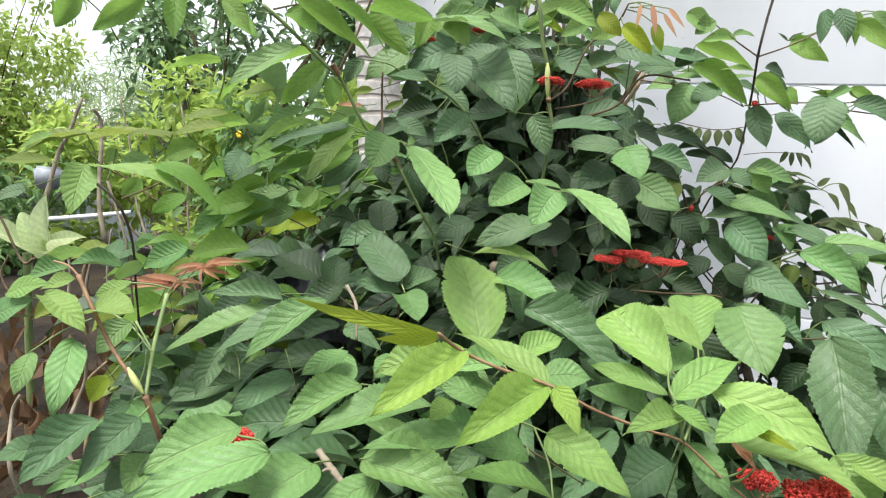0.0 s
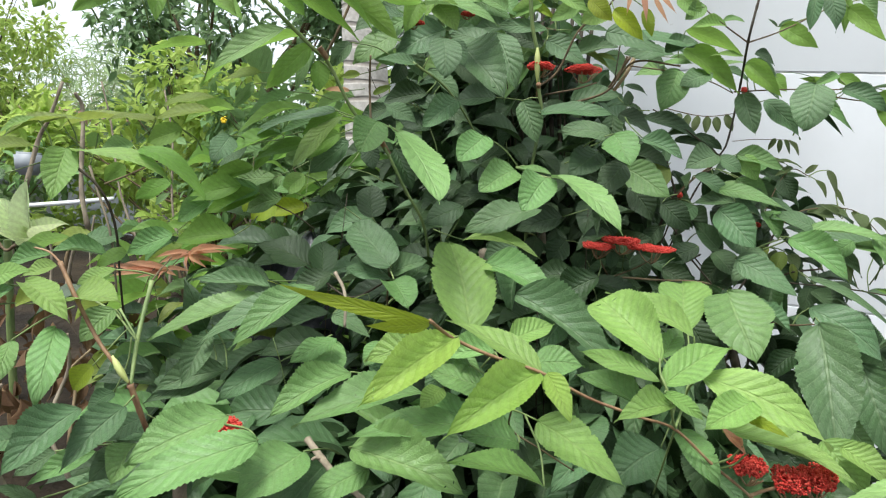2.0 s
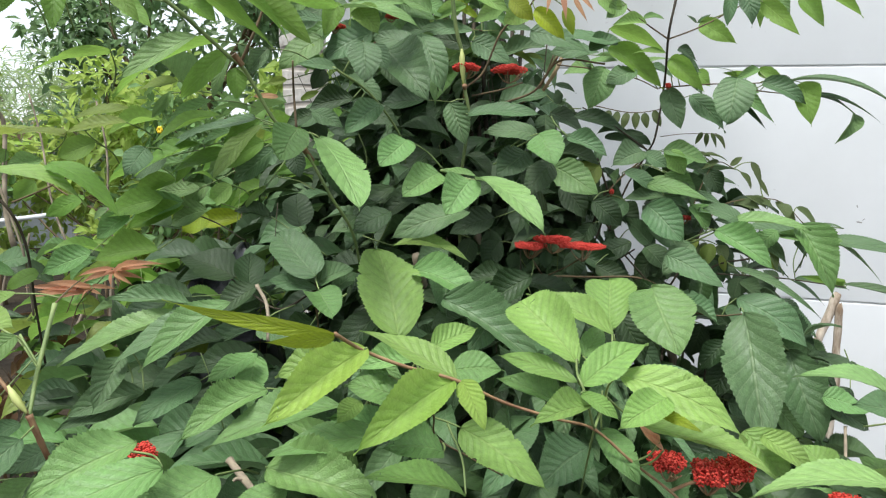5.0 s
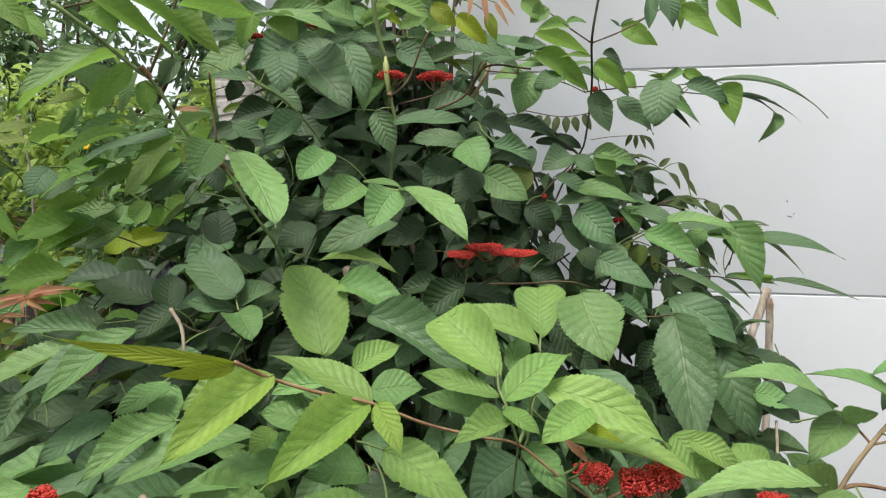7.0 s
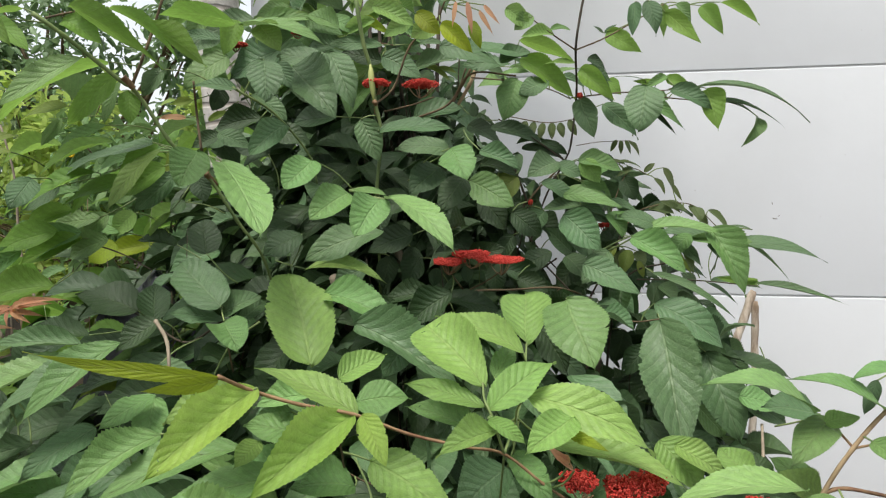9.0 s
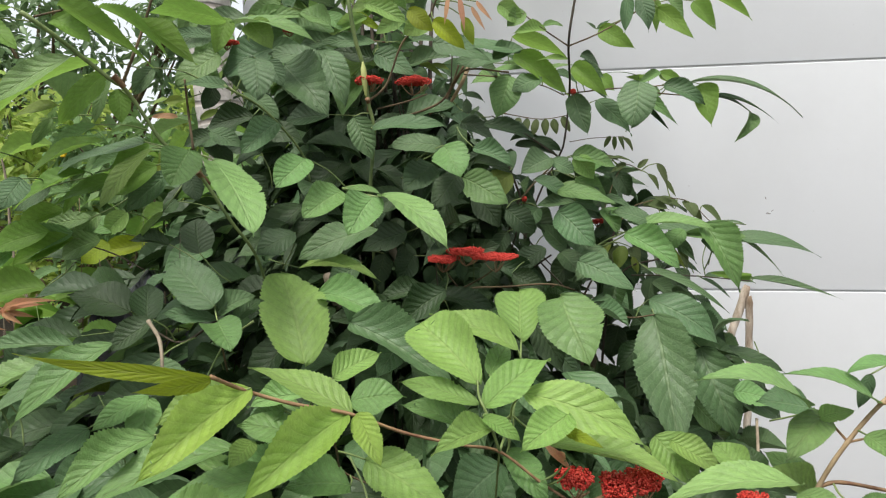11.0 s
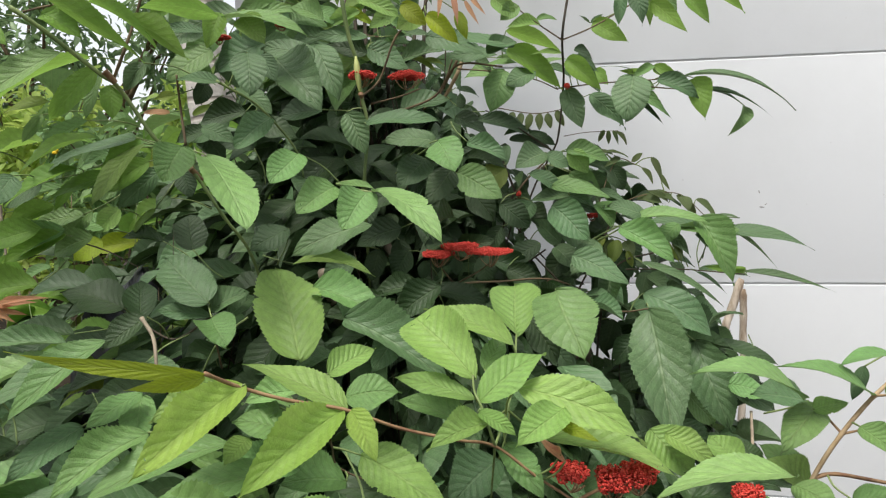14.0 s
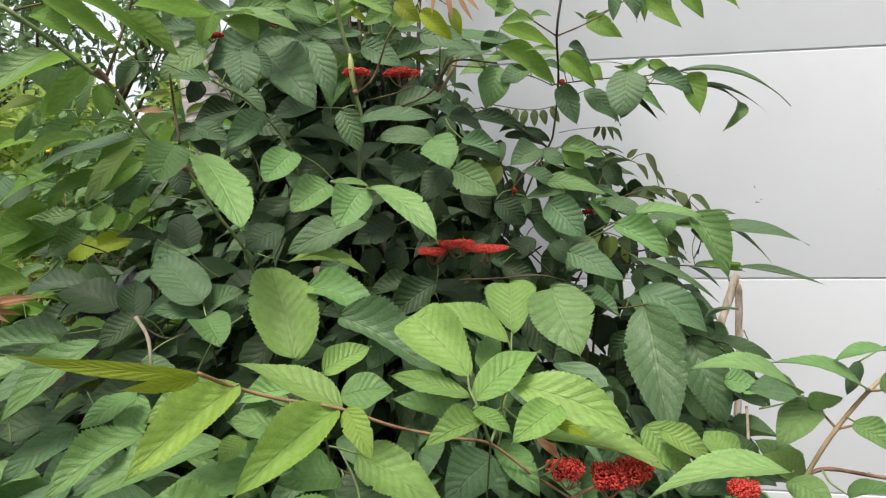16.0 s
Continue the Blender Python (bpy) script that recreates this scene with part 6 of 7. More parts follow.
leaf(b, "l", (0.224, 0.811, 1.101), (0.195, 0.85, 1.129), (-0.124, -0.629, 0.767), 0.039, 0.07, 0.15, "o")
leaf(b, "k", (0.251, 0.863, 1.076), (0.253, 0.897, 1.106), (-0.182, -0.644, 0.743), 0.031, 0.07, 0.15, "o")
leaf(b, "p", (0.218, 0.615, 1.181), (0.083, 0.563, 1.176), (0.123, -0.402, 0.907), 0.034, 0.1, 0.15, "o")
leaf(b, "d", (0.194, 0.728, 1.131), (0.26, 0.737, 1.118), (0.239, -0.519, 0.821), 0.029, 0.07, 0.15, "o")
leaf(b, "m", (0.222, 0.634, 1.164), (0.248, 0.597, 1.157), (-0.299, -0.378, 0.876), 0.029, 0.07, 0.15, "o")
leaf(b, "m", (0.265, 1.027, 1.14), (0.332, 1.035, 1.122), (0.279, -0.635, 0.72), 0.042, 0.07, 0.15, "o")
leaf(b, "l", (0.106, 0.721, 1.18), (0.147, 0.692, 1.138), (0.1, -0.777, 0.621), 0.046, 0.07, 0.15, "o")
leaf(b, "l", (0.264, 0.7, 1.131), (0.211, 0.695, 1.161), (0.434, -0.594, 0.678), 0.034, 0.07, 0.15, "o")

b = branch(sapling)
stem(b, "tan", 4.5, (0.236, 0.67, 1.101), (0.255, 0.679, 1.15), (0.279, 0.677, 1.198), (0.317, 0.697, 1.232), (0.356, 0.715, 1.256), (0.407, 0.735, 1.275))
stem(b, "rd", 4, (0.255, 0.679, 1.151), (0.278, 0.683, 1.155), (0.332, 0.69, 1.145), (0.377, 0.696, 1.142))
stem(b, "rd", 2.5, (0.279, 0.677, 1.198), (0.298, 0.68, 1.202))
stem(b, "rd", 2.5, (0.279, 0.677, 1.199), (0.272, 0.708, 1.21))
stem(b, "rd", 2.5, (0.314, 0.696, 1.231), (0.322, 0.678, 1.238))
leaf(b, "m", (0.315, 0.696, 1.232), (0.215, 0.665, 1.269), (0.427, -0.429, 0.796), 0.026, 0.1, 0.15, "o")
leaf(b, "m", (0.355, 0.726, 1.263), (0.281, 0.694, 1.261), (0.166, -0.436, 0.884), 0.019, 0.1, 0.15, "o")
leaf(b, "d", (0.325, 0.74, 1.249), (0.311, 0.734, 1.213), (-0.409, -0.862, 0.298), 0.015, 0.07, 0.15, "o")
leaf(b, "l", (0.26, 0.696, 1.216), (0.296, 0.703, 1.222), (-0.059, -0.532, 0.845), 0.022, 0.07, 0.15, "o")
leaf(b, "m", (0.292, 0.67, 1.209), (0.317, 0.641, 1.191), (-0.162, -0.629, 0.76), 0.026, 0.07, 0.15, "o")
leaf(b, "m", (0.276, 0.641, 1.149), (0.312, 0.618, 1.166), (-0.55, -0.287, 0.784), 0.021, 0.07, 0.15, "o")
leaf(b, "m", (0.318, 0.677, 1.238), (0.344, 0.654, 1.273), (-0.845, -0.317, 0.43), 0.025, 0.07, 0.15, "o")

b = branch(leftbush)
stem(b, "rd", 4.2, (-0.64, 0.442, 1.321), (-0.614, 0.437, 1.289), (-0.584, 0.434, 1.253), (-0.562, 0.432, 1.234), (-0.543, 0.434, 1.214))
stem(b, "rd", 5.5, (-0.543, 0.434, 1.214), (-0.536, 0.439, 1.188), (-0.533, 0.448, 1.16), (-0.543, 0.476, 1.099))
stem(b, "rd", 2.2, (-0.64, 0.442, 1.321), (-0.659, 0.446, 1.329), (-0.682, 0.449, 1.331))
stem(b, "bud", 5, (-0.561, 0.43, 1.24), (-0.552, 0.43, 1.228), (-0.543, 0.432, 1.216))
stem(b, "gr", 4.5, (-0.596, 0.519, 1.297), (-0.582, 0.488, 1.254), (-0.562, 0.461, 1.239), (-0.542, 0.434, 1.214))
stem(b, "br", 2, (-0.596, 0.519, 1.297), (-0.631, 0.571, 1.3), (-0.689, 0.657, 1.3))
stem(b, "gr", 2.5, (-0.698, 0.543, 1.258), (-0.644, 0.519, 1.253), (-0.57, 0.47, 1.246))
stem(b, "gr", 2.5, (-0.611, 0.49, 1.269), (-0.577, 0.478, 1.245))
leaf(b, "l", (-0.671, 0.429, 1.301), (-0.594, 0.411, 1.274), (0.221, -0.401, 0.889), 0.029, 0.05, 0.15, "o")
leaf(b, "l", (-0.625, 0.444, 1.288), (-0.558, 0.436, 1.292), (-0.098, -0.4, 0.911), 0.037, 0.06, 0.15, "o")
leaf(b, "m", (-0.621, 0.421, 1.262), (-0.585, 0.365, 1.206), (0.519, -0.407, 0.752), 0.033, 0.05, 0.15, "o")
leaf(b, "m", (-0.679, 0.42, 1.24), (-0.654, 0.383, 1.208), (0.505, -0.331, 0.797), 0.021, 0.05, 0.15, "o")
leaf(b, "m", (-0.631, 0.503, 1.264), (-0.649, 0.472, 1.231), (0.418, -0.765, 0.489), 0.031, 0.07, 0.15, "o")
leaf(b, "d", (-0.545, 0.379, 1.208), (-0.565, 0.315, 1.166), (0.379, -0.586, 0.716), 0.034, 0.06, 0.15, "o")
leaf(b, "d", (-0.524, 0.408, 1.204), (-0.534, 0.347, 1.165), (0.388, -0.548, 0.741), 0.032, 0.06, 0.15, "o")
leaf(b, "m", (-0.452, 0.462, 1.191), (-0.505, 0.388, 1.159), (0.284, -0.542, 0.791), 0.049, 0.06, 0.15, "o")
leaf(b, "m", (-0.38, 0.405, 1.201), (-0.459, 0.321, 1.169), (0.247, -0.535, 0.808), 0.045, 0.06, 0.15, "o")
leaf(b, "d", (-0.513, 0.408, 1.17), (-0.526, 0.369, 1.147), (0.34, -0.567, 0.75), 0.029, 0.07, 0.15, "o")
leaf(b, "m", (-0.327, 0.475, 1.179), (-0.212, 0.472, 1.162), (0.115, -0.506, 0.855), 0.051, 0.06, 0.15, "o")
leaf(b, "d", (-0.57, 0.585, 1.227), (-0.571, 0.538, 1.179), (0.44, -0.642, 0.628), 0.031, 0.07, 0.15, "o")
leaf(b, "d", (-0.603, 0.376, 1.171), (-0.623, 0.337, 1.168), (0.473, -0.299, 0.829), 0.025, 0.07, 0.15, "o")
leaf(b, "d", (-0.54, 0.66, 1.278), (-0.643, 0.64, 1.278), (0.08, -0.66, 0.75), 0.029, 0.06, 0.15, "a")
leaf(b, "l", (-0.821, 0.501, 1.274), (-0.771, 0.52, 1.291), (0.07, -0.754, 0.653), 0.027, 0.07, 0.15, "o")
leaf(b, "m", (-0.831, 0.494, 1.246), (-0.788, 0.512, 1.269), (0.03, -0.826, 0.563), 0.036, 0.07, 0.15, "o")
leaf(b, "o", (-0.786, 0.51, 1.249), (-0.743, 0.527, 1.265), (0.052, -0.762, 0.646), 0.022, 0.07, 0.15, "o")
blossom(b, (-0.479, 0.504, 1.156), 0.028, 0.020)
stem(b, "gy", 7.5, (-0.428, 0.575, 1.13), (-0.401, 0.56, 1.119), (-0.377, 0.55, 1.108), (-0.343, 0.54, 1.096), (-0.299, 0.53, 1.069))
stem(b, "gy", 4, (-0.398, 0.56, 1.119), (-0.406, 0.555, 1.121), (-0.409, 0.552, 1.119))
stem(b, "gy", 4, (-0.377, 0.55, 1.108), (-0.367, 0.548, 1.116), (-0.362, 0.546, 1.122))
leaf(b, "m", (-0.513, 0.408, 1.171), (-0.507, 0.375, 1.146), (0.404, -0.511, 0.759), 0.029, 0.07, 0.15, "o")
leaf(b, "m", (-0.561, 0.411, 1.152), (-0.604, 0.372, 1.125), (0.238, -0.722, 0.65), 0.021, 0.07, 0.15, "o")
leaf(b, "d", (-0.622, 0.421, 1.136), (-0.641, 0.391, 1.118), (0.378, -0.645, 0.664), 0.024, 0.07, 0.15, "o")
leaf(b, "d", (-0.601, 0.382, 1.108), (-0.619, 0.357, 1.129), (0.809, -0.095, 0.58), 0.015, 0.07, 0.15, "o")
leaf(b, "d", (-0.582, 0.5, 1.155), (-0.612, 0.466, 1.133), (0.305, -0.695, 0.651), 0.027, 0.07, 0.15, "o")
leaf(b, "d", (-0.64, 0.513, 1.166), (-0.653, 0.487, 1.153), (0.453, -0.554, 0.699), 0.021, 0.07, 0.15, "o")
leaf(b, "d", (-0.553, 0.597, 1.184), (-0.623, 0.55, 1.162), (0.244, -0.69, 0.682), 0.035, 0.07, 0.15, "o")
leaf(b, "d", (-0.565, 0.592, 1.173), (-0.631, 0.546, 1.146), (0.226, -0.709, 0.669), 0.031, 0.07, 0.15, "o")
leaf(b, "m", (-0.361, 0.449, 1.178), (-0.387, 0.384, 1.154), (0.292, -0.439, 0.85), 0.049, 0.07, 0.15, "o")
leaf(b, "m", (-0.312, 0.484, 1.158), (-0.356, 0.445, 1.135), (0.181, -0.645, 0.742), 0.033, 0.07, 0.15, "o")

b = branch(leftbush)
stem(b, "dk", 4, (-0.933, 0.689, 1.427), (-0.872, 0.707, 1.387), (-0.856, 0.728, 1.328), (-0.863, 0.748, 1.237), (-0.885, 0.784, 1.135))
stem(b, "gy", 4, (-0.963, 0.783, 1.409), (-0.922, 0.787, 1.3), (-0.92, 0.799, 1.204))
stem(b, "br", 2.5, (-0.859, 0.711, 1.386), (-0.818, 0.728, 1.407), (-0.772, 0.747, 1.436))
stem(b, "dk", 2.5, (-0.842, 0.931, 1.396), (-0.721, 0.971, 1.356), (-0.663, 0.988, 1.322))
stem(b, "dk", 2, (-0.77, 0.962, 1.446), (-0.757, 0.961, 1.386))
leaf(b, "l", (-0.872, 0.658, 1.436), (-0.845, 0.608, 1.363), (0.642, -0.494, 0.587), 0.043, 0.05, 0.15, "o")
leaf(b, "o", (-0.917, 0.642, 1.435), (-0.972, 0.601, 1.43), (0.422, -0.637, 0.645), 0.025, 0.05, 0.15, "o")
leaf(b, "l", (-0.866, 0.66, 1.432), (-0.696, 0.674, 1.397), (0.214, -0.55, 0.808), 0.031, 0.12, 0.15, "o")
leaf(b, "u", (-0.776, 0.693, 1.443), (-0.648, 0.678, 1.374), (0.322, -0.608, 0.726), 0.038, 0.12, 0.15, "o")
leaf(b, "o", (-0.919, 0.699, 1.481), (-0.995, 0.647, 1.439), (0.288, -0.815, 0.503), 0.017, 0.08, 0.15, "o")
leaf(b, "o", (-1.009, 0.773, 1.471), (-0.874, 0.823, 1.49), (0.192, -0.754, 0.628), 0.023, 0.08, 0.15, "o")
leaf(b, "o", (-0.859, 0.83, 1.514), (-0.782, 0.86, 1.534), (0.167, -0.809, 0.564), 0.025, 0.07, 0.15, "o")
leaf(b, "u", (-0.794, 0.796, 1.476), (-0.844, 0.776, 1.451), (0.301, -0.94, 0.159), 0.036, 0.07, 0.15, "o")
leaf(b, "d", (-0.692, 0.779, 1.469), (-0.698, 0.741, 1.43), (0.536, -0.642, 0.547), 0.038, 0.07, 0.15, "o")
leaf(b, "u", (-0.767, 0.745, 1.397), (-0.817, 0.724, 1.367), (0.186, -0.927, 0.326), 0.027, 0.07, 0.15, "o")
leaf(b, "u", (-0.586, 0.8, 1.518), (-0.675, 0.764, 1.473), (0.252, -0.934, 0.253), 0.021, 0.07, 0.15, "o")
leaf(b, "u", (-0.815, 0.593, 1.65), (-0.842, 0.579, 1.603), (0.679, -0.713, -0.176), 0.028, 0.07, 0.15, "o")
leaf(b, "u", (-0.736, 0.621, 1.65), (-0.798, 0.594, 1.602), (0.514, -0.833, -0.203), 0.029, 0.07, 0.15, "o")
leaf(b, "u", (-0.701, 0.635, 1.662), (-0.683, 0.613, 1.592), (0.629, -0.682, 0.373), 0.027, 0.07, 0.15, "o")
leaf(b, "u", (-0.641, 0.656, 1.656), (-0.594, 0.646, 1.611), (0.247, -0.868, 0.431), 0.024, 0.07, 0.15, "o")
leaf(b, "u", (-0.658, 0.674, 1.584), (-0.759, 0.634, 1.545), (0.156, -0.864, 0.478), 0.022, 0.08, 0.15, "o")
stem(b, "br", 2, (-0.966, 0.979, 1.24), (-0.995, 0.966, 1.216), (-1.011, 0.956, 1.171))
stem(b, "br", 2, (-0.95, 0.984, 1.243), (-0.905, 1.002, 1.26))
leaf(b, "u", (-0.746, 0.915, 1.424), (-0.812, 0.889, 1.394), (0.183, -0.902, 0.39), 0.038, 0.07, 0.15, "o")
leaf(b, "m", (-0.727, 0.974, 1.415), (-0.762, 0.958, 1.378), (0.297, -0.946, 0.13), 0.033, 0.07, 0.15, "o")
leaf(b, "u", (-0.744, 0.881, 1.393), (-0.834, 0.846, 1.36), (0.144, -0.846, 0.514), 0.044, 0.07, 0.15, "o")
leaf(b, "u", (-0.731, 0.916, 1.38), (-0.816, 0.882, 1.341), (0.167, -0.894, 0.416), 0.040, 0.07, 0.15, "o")
leaf(b, "y", (-0.898, 1.226, 1.346), (-0.95, 1.204, 1.307), (0.252, -0.946, 0.204), 0.048, 0.07, 0.15, "o")
leaf(b, "y", (-0.949, 1.209, 1.354), (-0.964, 1.2, 1.321), (0.402, -0.914, 0.055), 0.026, 0.07, 0.15, "o")
leaf(b, "m", (-0.791, 0.861, 1.365), (-0.839, 0.84, 1.326), (0.235, -0.947, 0.219), 0.036, 0.07, 0.15, "o")
leaf(b, "u", (-0.65, 0.848, 1.479), (-0.741, 0.811, 1.43), (0.143, -0.898, 0.416), 0.021, 0.07, 0.15, "o")
leaf(b, "u", (-0.613, 0.871, 1.468), (-0.699, 0.837, 1.433), (0.272, -0.932, 0.24), 0.024, 0.07, 0.15, "o")
leaf(b, "o", (-0.754, 0.814, 1.507), (-0.837, 0.782, 1.487), (0.297, -0.926, 0.235), 0.022, 0.07, 0.15, "o")
leaf(b, "o", (-0.833, 0.784, 1.489), (-0.903, 0.759, 1.486), (0.276, -0.827, 0.49), 0.016, 0.07, 0.15, "o")
leaf(b, "o", (-0.894, 0.708, 1.478), (-0.97, 0.68, 1.468), (0.247, -0.845, 0.475), 0.013, 0.07, 0.15, "o")
leaf(b, "l", (-0.94, 0.67, 1.473), (-0.996, 0.647, 1.446), (0.227, -0.926, 0.301), 0.014, 0.07, 0.15, "o")
leaf(b, "m", (-0.824, 0.729, 1.445), (-0.871, 0.712, 1.438), (0.289, -0.908, 0.303), 0.023, 0.07, 0.15, "o")
leaf(b, "l", (-0.954, 0.791, 1.462), (-0.968, 0.784, 1.439), (0.591, -0.8, -0.101), 0.020, 0.07, 0.15, "o")
leaf(b, "u", (-0.879, 0.771, 1.414), (-0.908, 0.758, 1.388), (0.438, -0.898, -0.05), 0.029, 0.07, 0.15, "o")
leaf(b, "d", (-0.995, 0.663, 1.392), (-1.04, 0.646, 1.375), (0.102, -0.808, 0.58), 0.031, 0.07, 0.15, "o")
leaf(b, "u", (-0.902, 0.688, 1.305), (-0.964, 0.664, 1.286), (0.092, -0.761, 0.643), 0.028, 0.07, 0.15, "o")
leaf(b, "m", (-0.81, 0.666, 1.294), (-0.885, 0.64, 1.294), (0.222, -0.634, 0.741), 0.029, 0.07, 0.15, "o")
leaf(b, "m", (-0.838, 0.603, 1.294), (-0.894, 0.581, 1.276), (0.085, -0.751, 0.655), 0.027, 0.07, 0.15, "o")
leaf(b, "l", (-0.787, 0.567, 1.288), (-0.829, 0.551, 1.272), (0.065, -0.772, 0.632), 0.022, 0.07, 0.15, "o")
leaf(b, "m", (-0.829, 0.821, 1.307), (-0.896, 0.793, 1.272), (0.151, -0.897, 0.416), 0.045, 0.07, 0.15, "o")
leaf(b, "u", (-0.821, 0.715, 1.29), (-0.862, 0.698, 1.267), (0.045, -0.844, 0.535), 0.031, 0.07, 0.15, "o")
leaf(b, "l", (-0.642, 0.514, 1.305), (-0.681, 0.498, 1.286), (0.043, -0.813, 0.58), 0.020, 0.07, 0.15, "o")
leaf(b, "y", (-0.735, 0.574, 1.166), (-0.758, 0.563, 1.133), (0.228, -0.958, 0.171), 0.029, 0.07, 0.15, "o")
leaf(b, "u", (-0.735, 0.855, 1.313), (-0.83, 0.819, 1.297), (0.154, -0.719, 0.678), 0.049, 0.07, 0.15, "o")
leaf(b, "d", (-0.961, 0.772, 1.286), (-0.901, 0.795, 1.302), (0.115, -0.743, 0.659), 0.042, 0.07, 0.15, "o")
leaf(b, "r", (-0.971, 0.975, 1.213), (-1.126, 0.975, 1.207), (0.2, -0.9, 0.4), 0.012, 0.08, 0.3, "n", False)
leaf(b, "r", (-0.987, 0.975, 1.213), (-1.102, 0.963, 1.19), (0.2, -0.9, 0.4), 0.012, 0.12, 0.3, "n", False)
leaf(b, "r", (-0.971, 0.975, 1.22), (-1.054, 0.951, 1.224), (0.2, -0.9, 0.4), 0.012, 0.16, 0.3, "n", False)
leaf(b, "r", (-0.98, 0.975, 1.21), (-1.018, 0.939, 1.199), (0.2, -0.9, 0.4), 0.008, 0.08, 0.3, "n", False)
leaf(b, "r", (-0.971, 0.975, 1.216), (-1.022, 0.975, 1.216), (0.2, -0.9, 0.4), 0.007, 0.12, 0.3, "n", False)
leaf(b, "r", (-0.979, 0.975, 1.221), (-1.025, 0.963, 1.23), (0.2, -0.9, 0.4), 0.007, 0.16, 0.3, "n", False)
leaf(b, "r", (-0.971, 0.975, 1.213), (-0.926, 0.951, 1.212), (0.2, -0.9, 0.4), 0.007, 0.08, 0.3, "n", False)
leaf(b, "r", (-0.974, 0.975, 1.214), (-0.962, 0.939, 1.203), (0.2, -0.9, 0.4), 0.006, 0.12, 0.3, "n", False)
leaf(b, "r", (-0.971, 0.975, 1.22), (-0.912, 0.975, 1.22), (0.2, -0.9, 0.4), 0.009, 0.16, 0.3, "n", False)
leaf(b, "r", (-0.986, 0.975, 1.212), (-1.089, 0.963, 1.203), (0.2, -0.9, 0.4), 0.012, 0.08, 0.3, "n", False)
leaf(b, "r", (-0.922, 0.975, 1.251), (-0.994, 0.975, 1.226), (0.2, -0.9, 0.4), 0.011, 0.08, 0.3, "n", False)
leaf(b, "r", (-0.928, 0.975, 1.254), (-0.962, 0.963, 1.252), (0.2, -0.9, 0.4), 0.006, 0.12, 0.3, "n", False)
leaf(b, "r", (-0.922, 0.975, 1.258), (-0.982, 0.951, 1.24), (0.2, -0.9, 0.4), 0.009, 0.16, 0.3, "n", False)
leaf(b, "r", (-0.917, 0.975, 1.253), (-0.851, 0.939, 1.274), (0.2, -0.9, 0.4), 0.012, 0.08, 0.3, "n", False)
leaf(b, "r", (-0.922, 0.975, 1.254), (-0.834, 0.975, 1.265), (0.2, -0.9, 0.4), 0.012, 0.12, 0.3, "n", False)
leaf(b, "r", (-0.908, 0.975, 1.26), (-0.798, 0.963, 1.274), (0.2, -0.9, 0.4), 0.012, 0.16, 0.3, "n", False)
leaf(b, "r", (-0.922, 0.975, 1.251), (-0.859, 0.951, 1.233), (0.2, -0.9, 0.4), 0.010, 0.08, 0.3, "n", False)
leaf(b, "r", (-0.923, 0.975, 1.251), (-0.896, 0.939, 1.226), (0.2, -0.9, 0.4), 0.007, 0.12, 0.3, "n", False)
leaf(b, "r", (-0.922, 0.975, 1.258), (-0.906, 0.975, 1.229), (0.2, -0.9, 0.4), 0.006, 0.16, 0.3, "n", False)
leaf(b, "r", (-0.914, 0.975, 1.25), (-0.844, 0.963, 1.244), (0.2, -0.9, 0.4), 0.010, 0.08, 0.3, "n", False)
leaf(b, "r", (-0.922, 0.975, 1.254), (-0.925, 0.951, 1.247), (0.2, -0.9, 0.4), 0.006, 0.12, 0.3, "n", False)
stem(b, "br", 2, (-1.016, 0.966, 1.126), (-1.004, 0.976, 1.182), (-0.967, 0.971, 1.216), (-0.94, 0.984, 1.25), (-0.925, 0.99, 1.259))


# shoots from the soil that carry the branches
inner_lines = {}


def shoot(owner, bark, r, *pts):
    line = curve_points(pts, 7)
    v, f = tube(line, np.linspace(r, r * (0.5 if r > 0.01 else 0.2), len(line)) * (1 + 0.1 * np.cos(np.arange(len(line)) * 0.9) ** 6), 8)
    inner_lines.setdefault(owner.name, []).append(line)
    return under(new("trunk" if r > 0.01 else "stem", mesh_from("stem", v, f, BARK[bark])), owner)


def front_face(x, z):
    """How near the foliage comes at a place, as y."""
    y = np.interp(z, [0.7, 1.1, 1.2, 1.3, 1.4, 1.5, 1.7, 1.9], [0.55, 0.66, 0.74, 0.86, 0.97, 1.06, 1.16, 1.2])
    return y + 1.1 * np.clip(x, 0, 0.3)


def right_side(z):
    return np.interp(z, [0.822, 0.962, 1.077, 1.168, 1.237, 1.318, 1.398, 1.467, 1.547, 1.638, 1.74], [0.318, 0.294, 0.239, 0.062, -0.039, -0.089, -0.103, -0.127, -0.165, -0.214, -0.246])


def outer_side(z):
    return np.interp(z, [0.847, 0.959, 1.158, 1.244, 1.341, 1.406, 1.46, 1.511, 1.557, 1.628, 1.746], [0.337, 0.325, 0.301, 0.249, 0.227, 0.165, 0.103, 0.008, -0.088, -0.141, -0.171])


def left_side(z):
    return np.interp(z, [1.114, 1.208, 1.296, 1.367, 1.483, 1.594, 1.705, 1.813], [-1.577, -1.283, -1.009, -0.818, -0.733, -0.614, -0.608, -0.577])


shoot(shrub, "gy", 0.016, (-0.25, 1.3, -0.05), (-0.30, 1.28, 0.5), (-0.36, 1.16, 1.1), (-0.36, 1.02, 1.31))
shoot(shrub, "gy", 0.015, (-0.20, 1.32, -0.05), (-0.22, 1.34, 0.6), (-0.27, 1.28, 1.1), (-0.30, 1.2, 1.35))
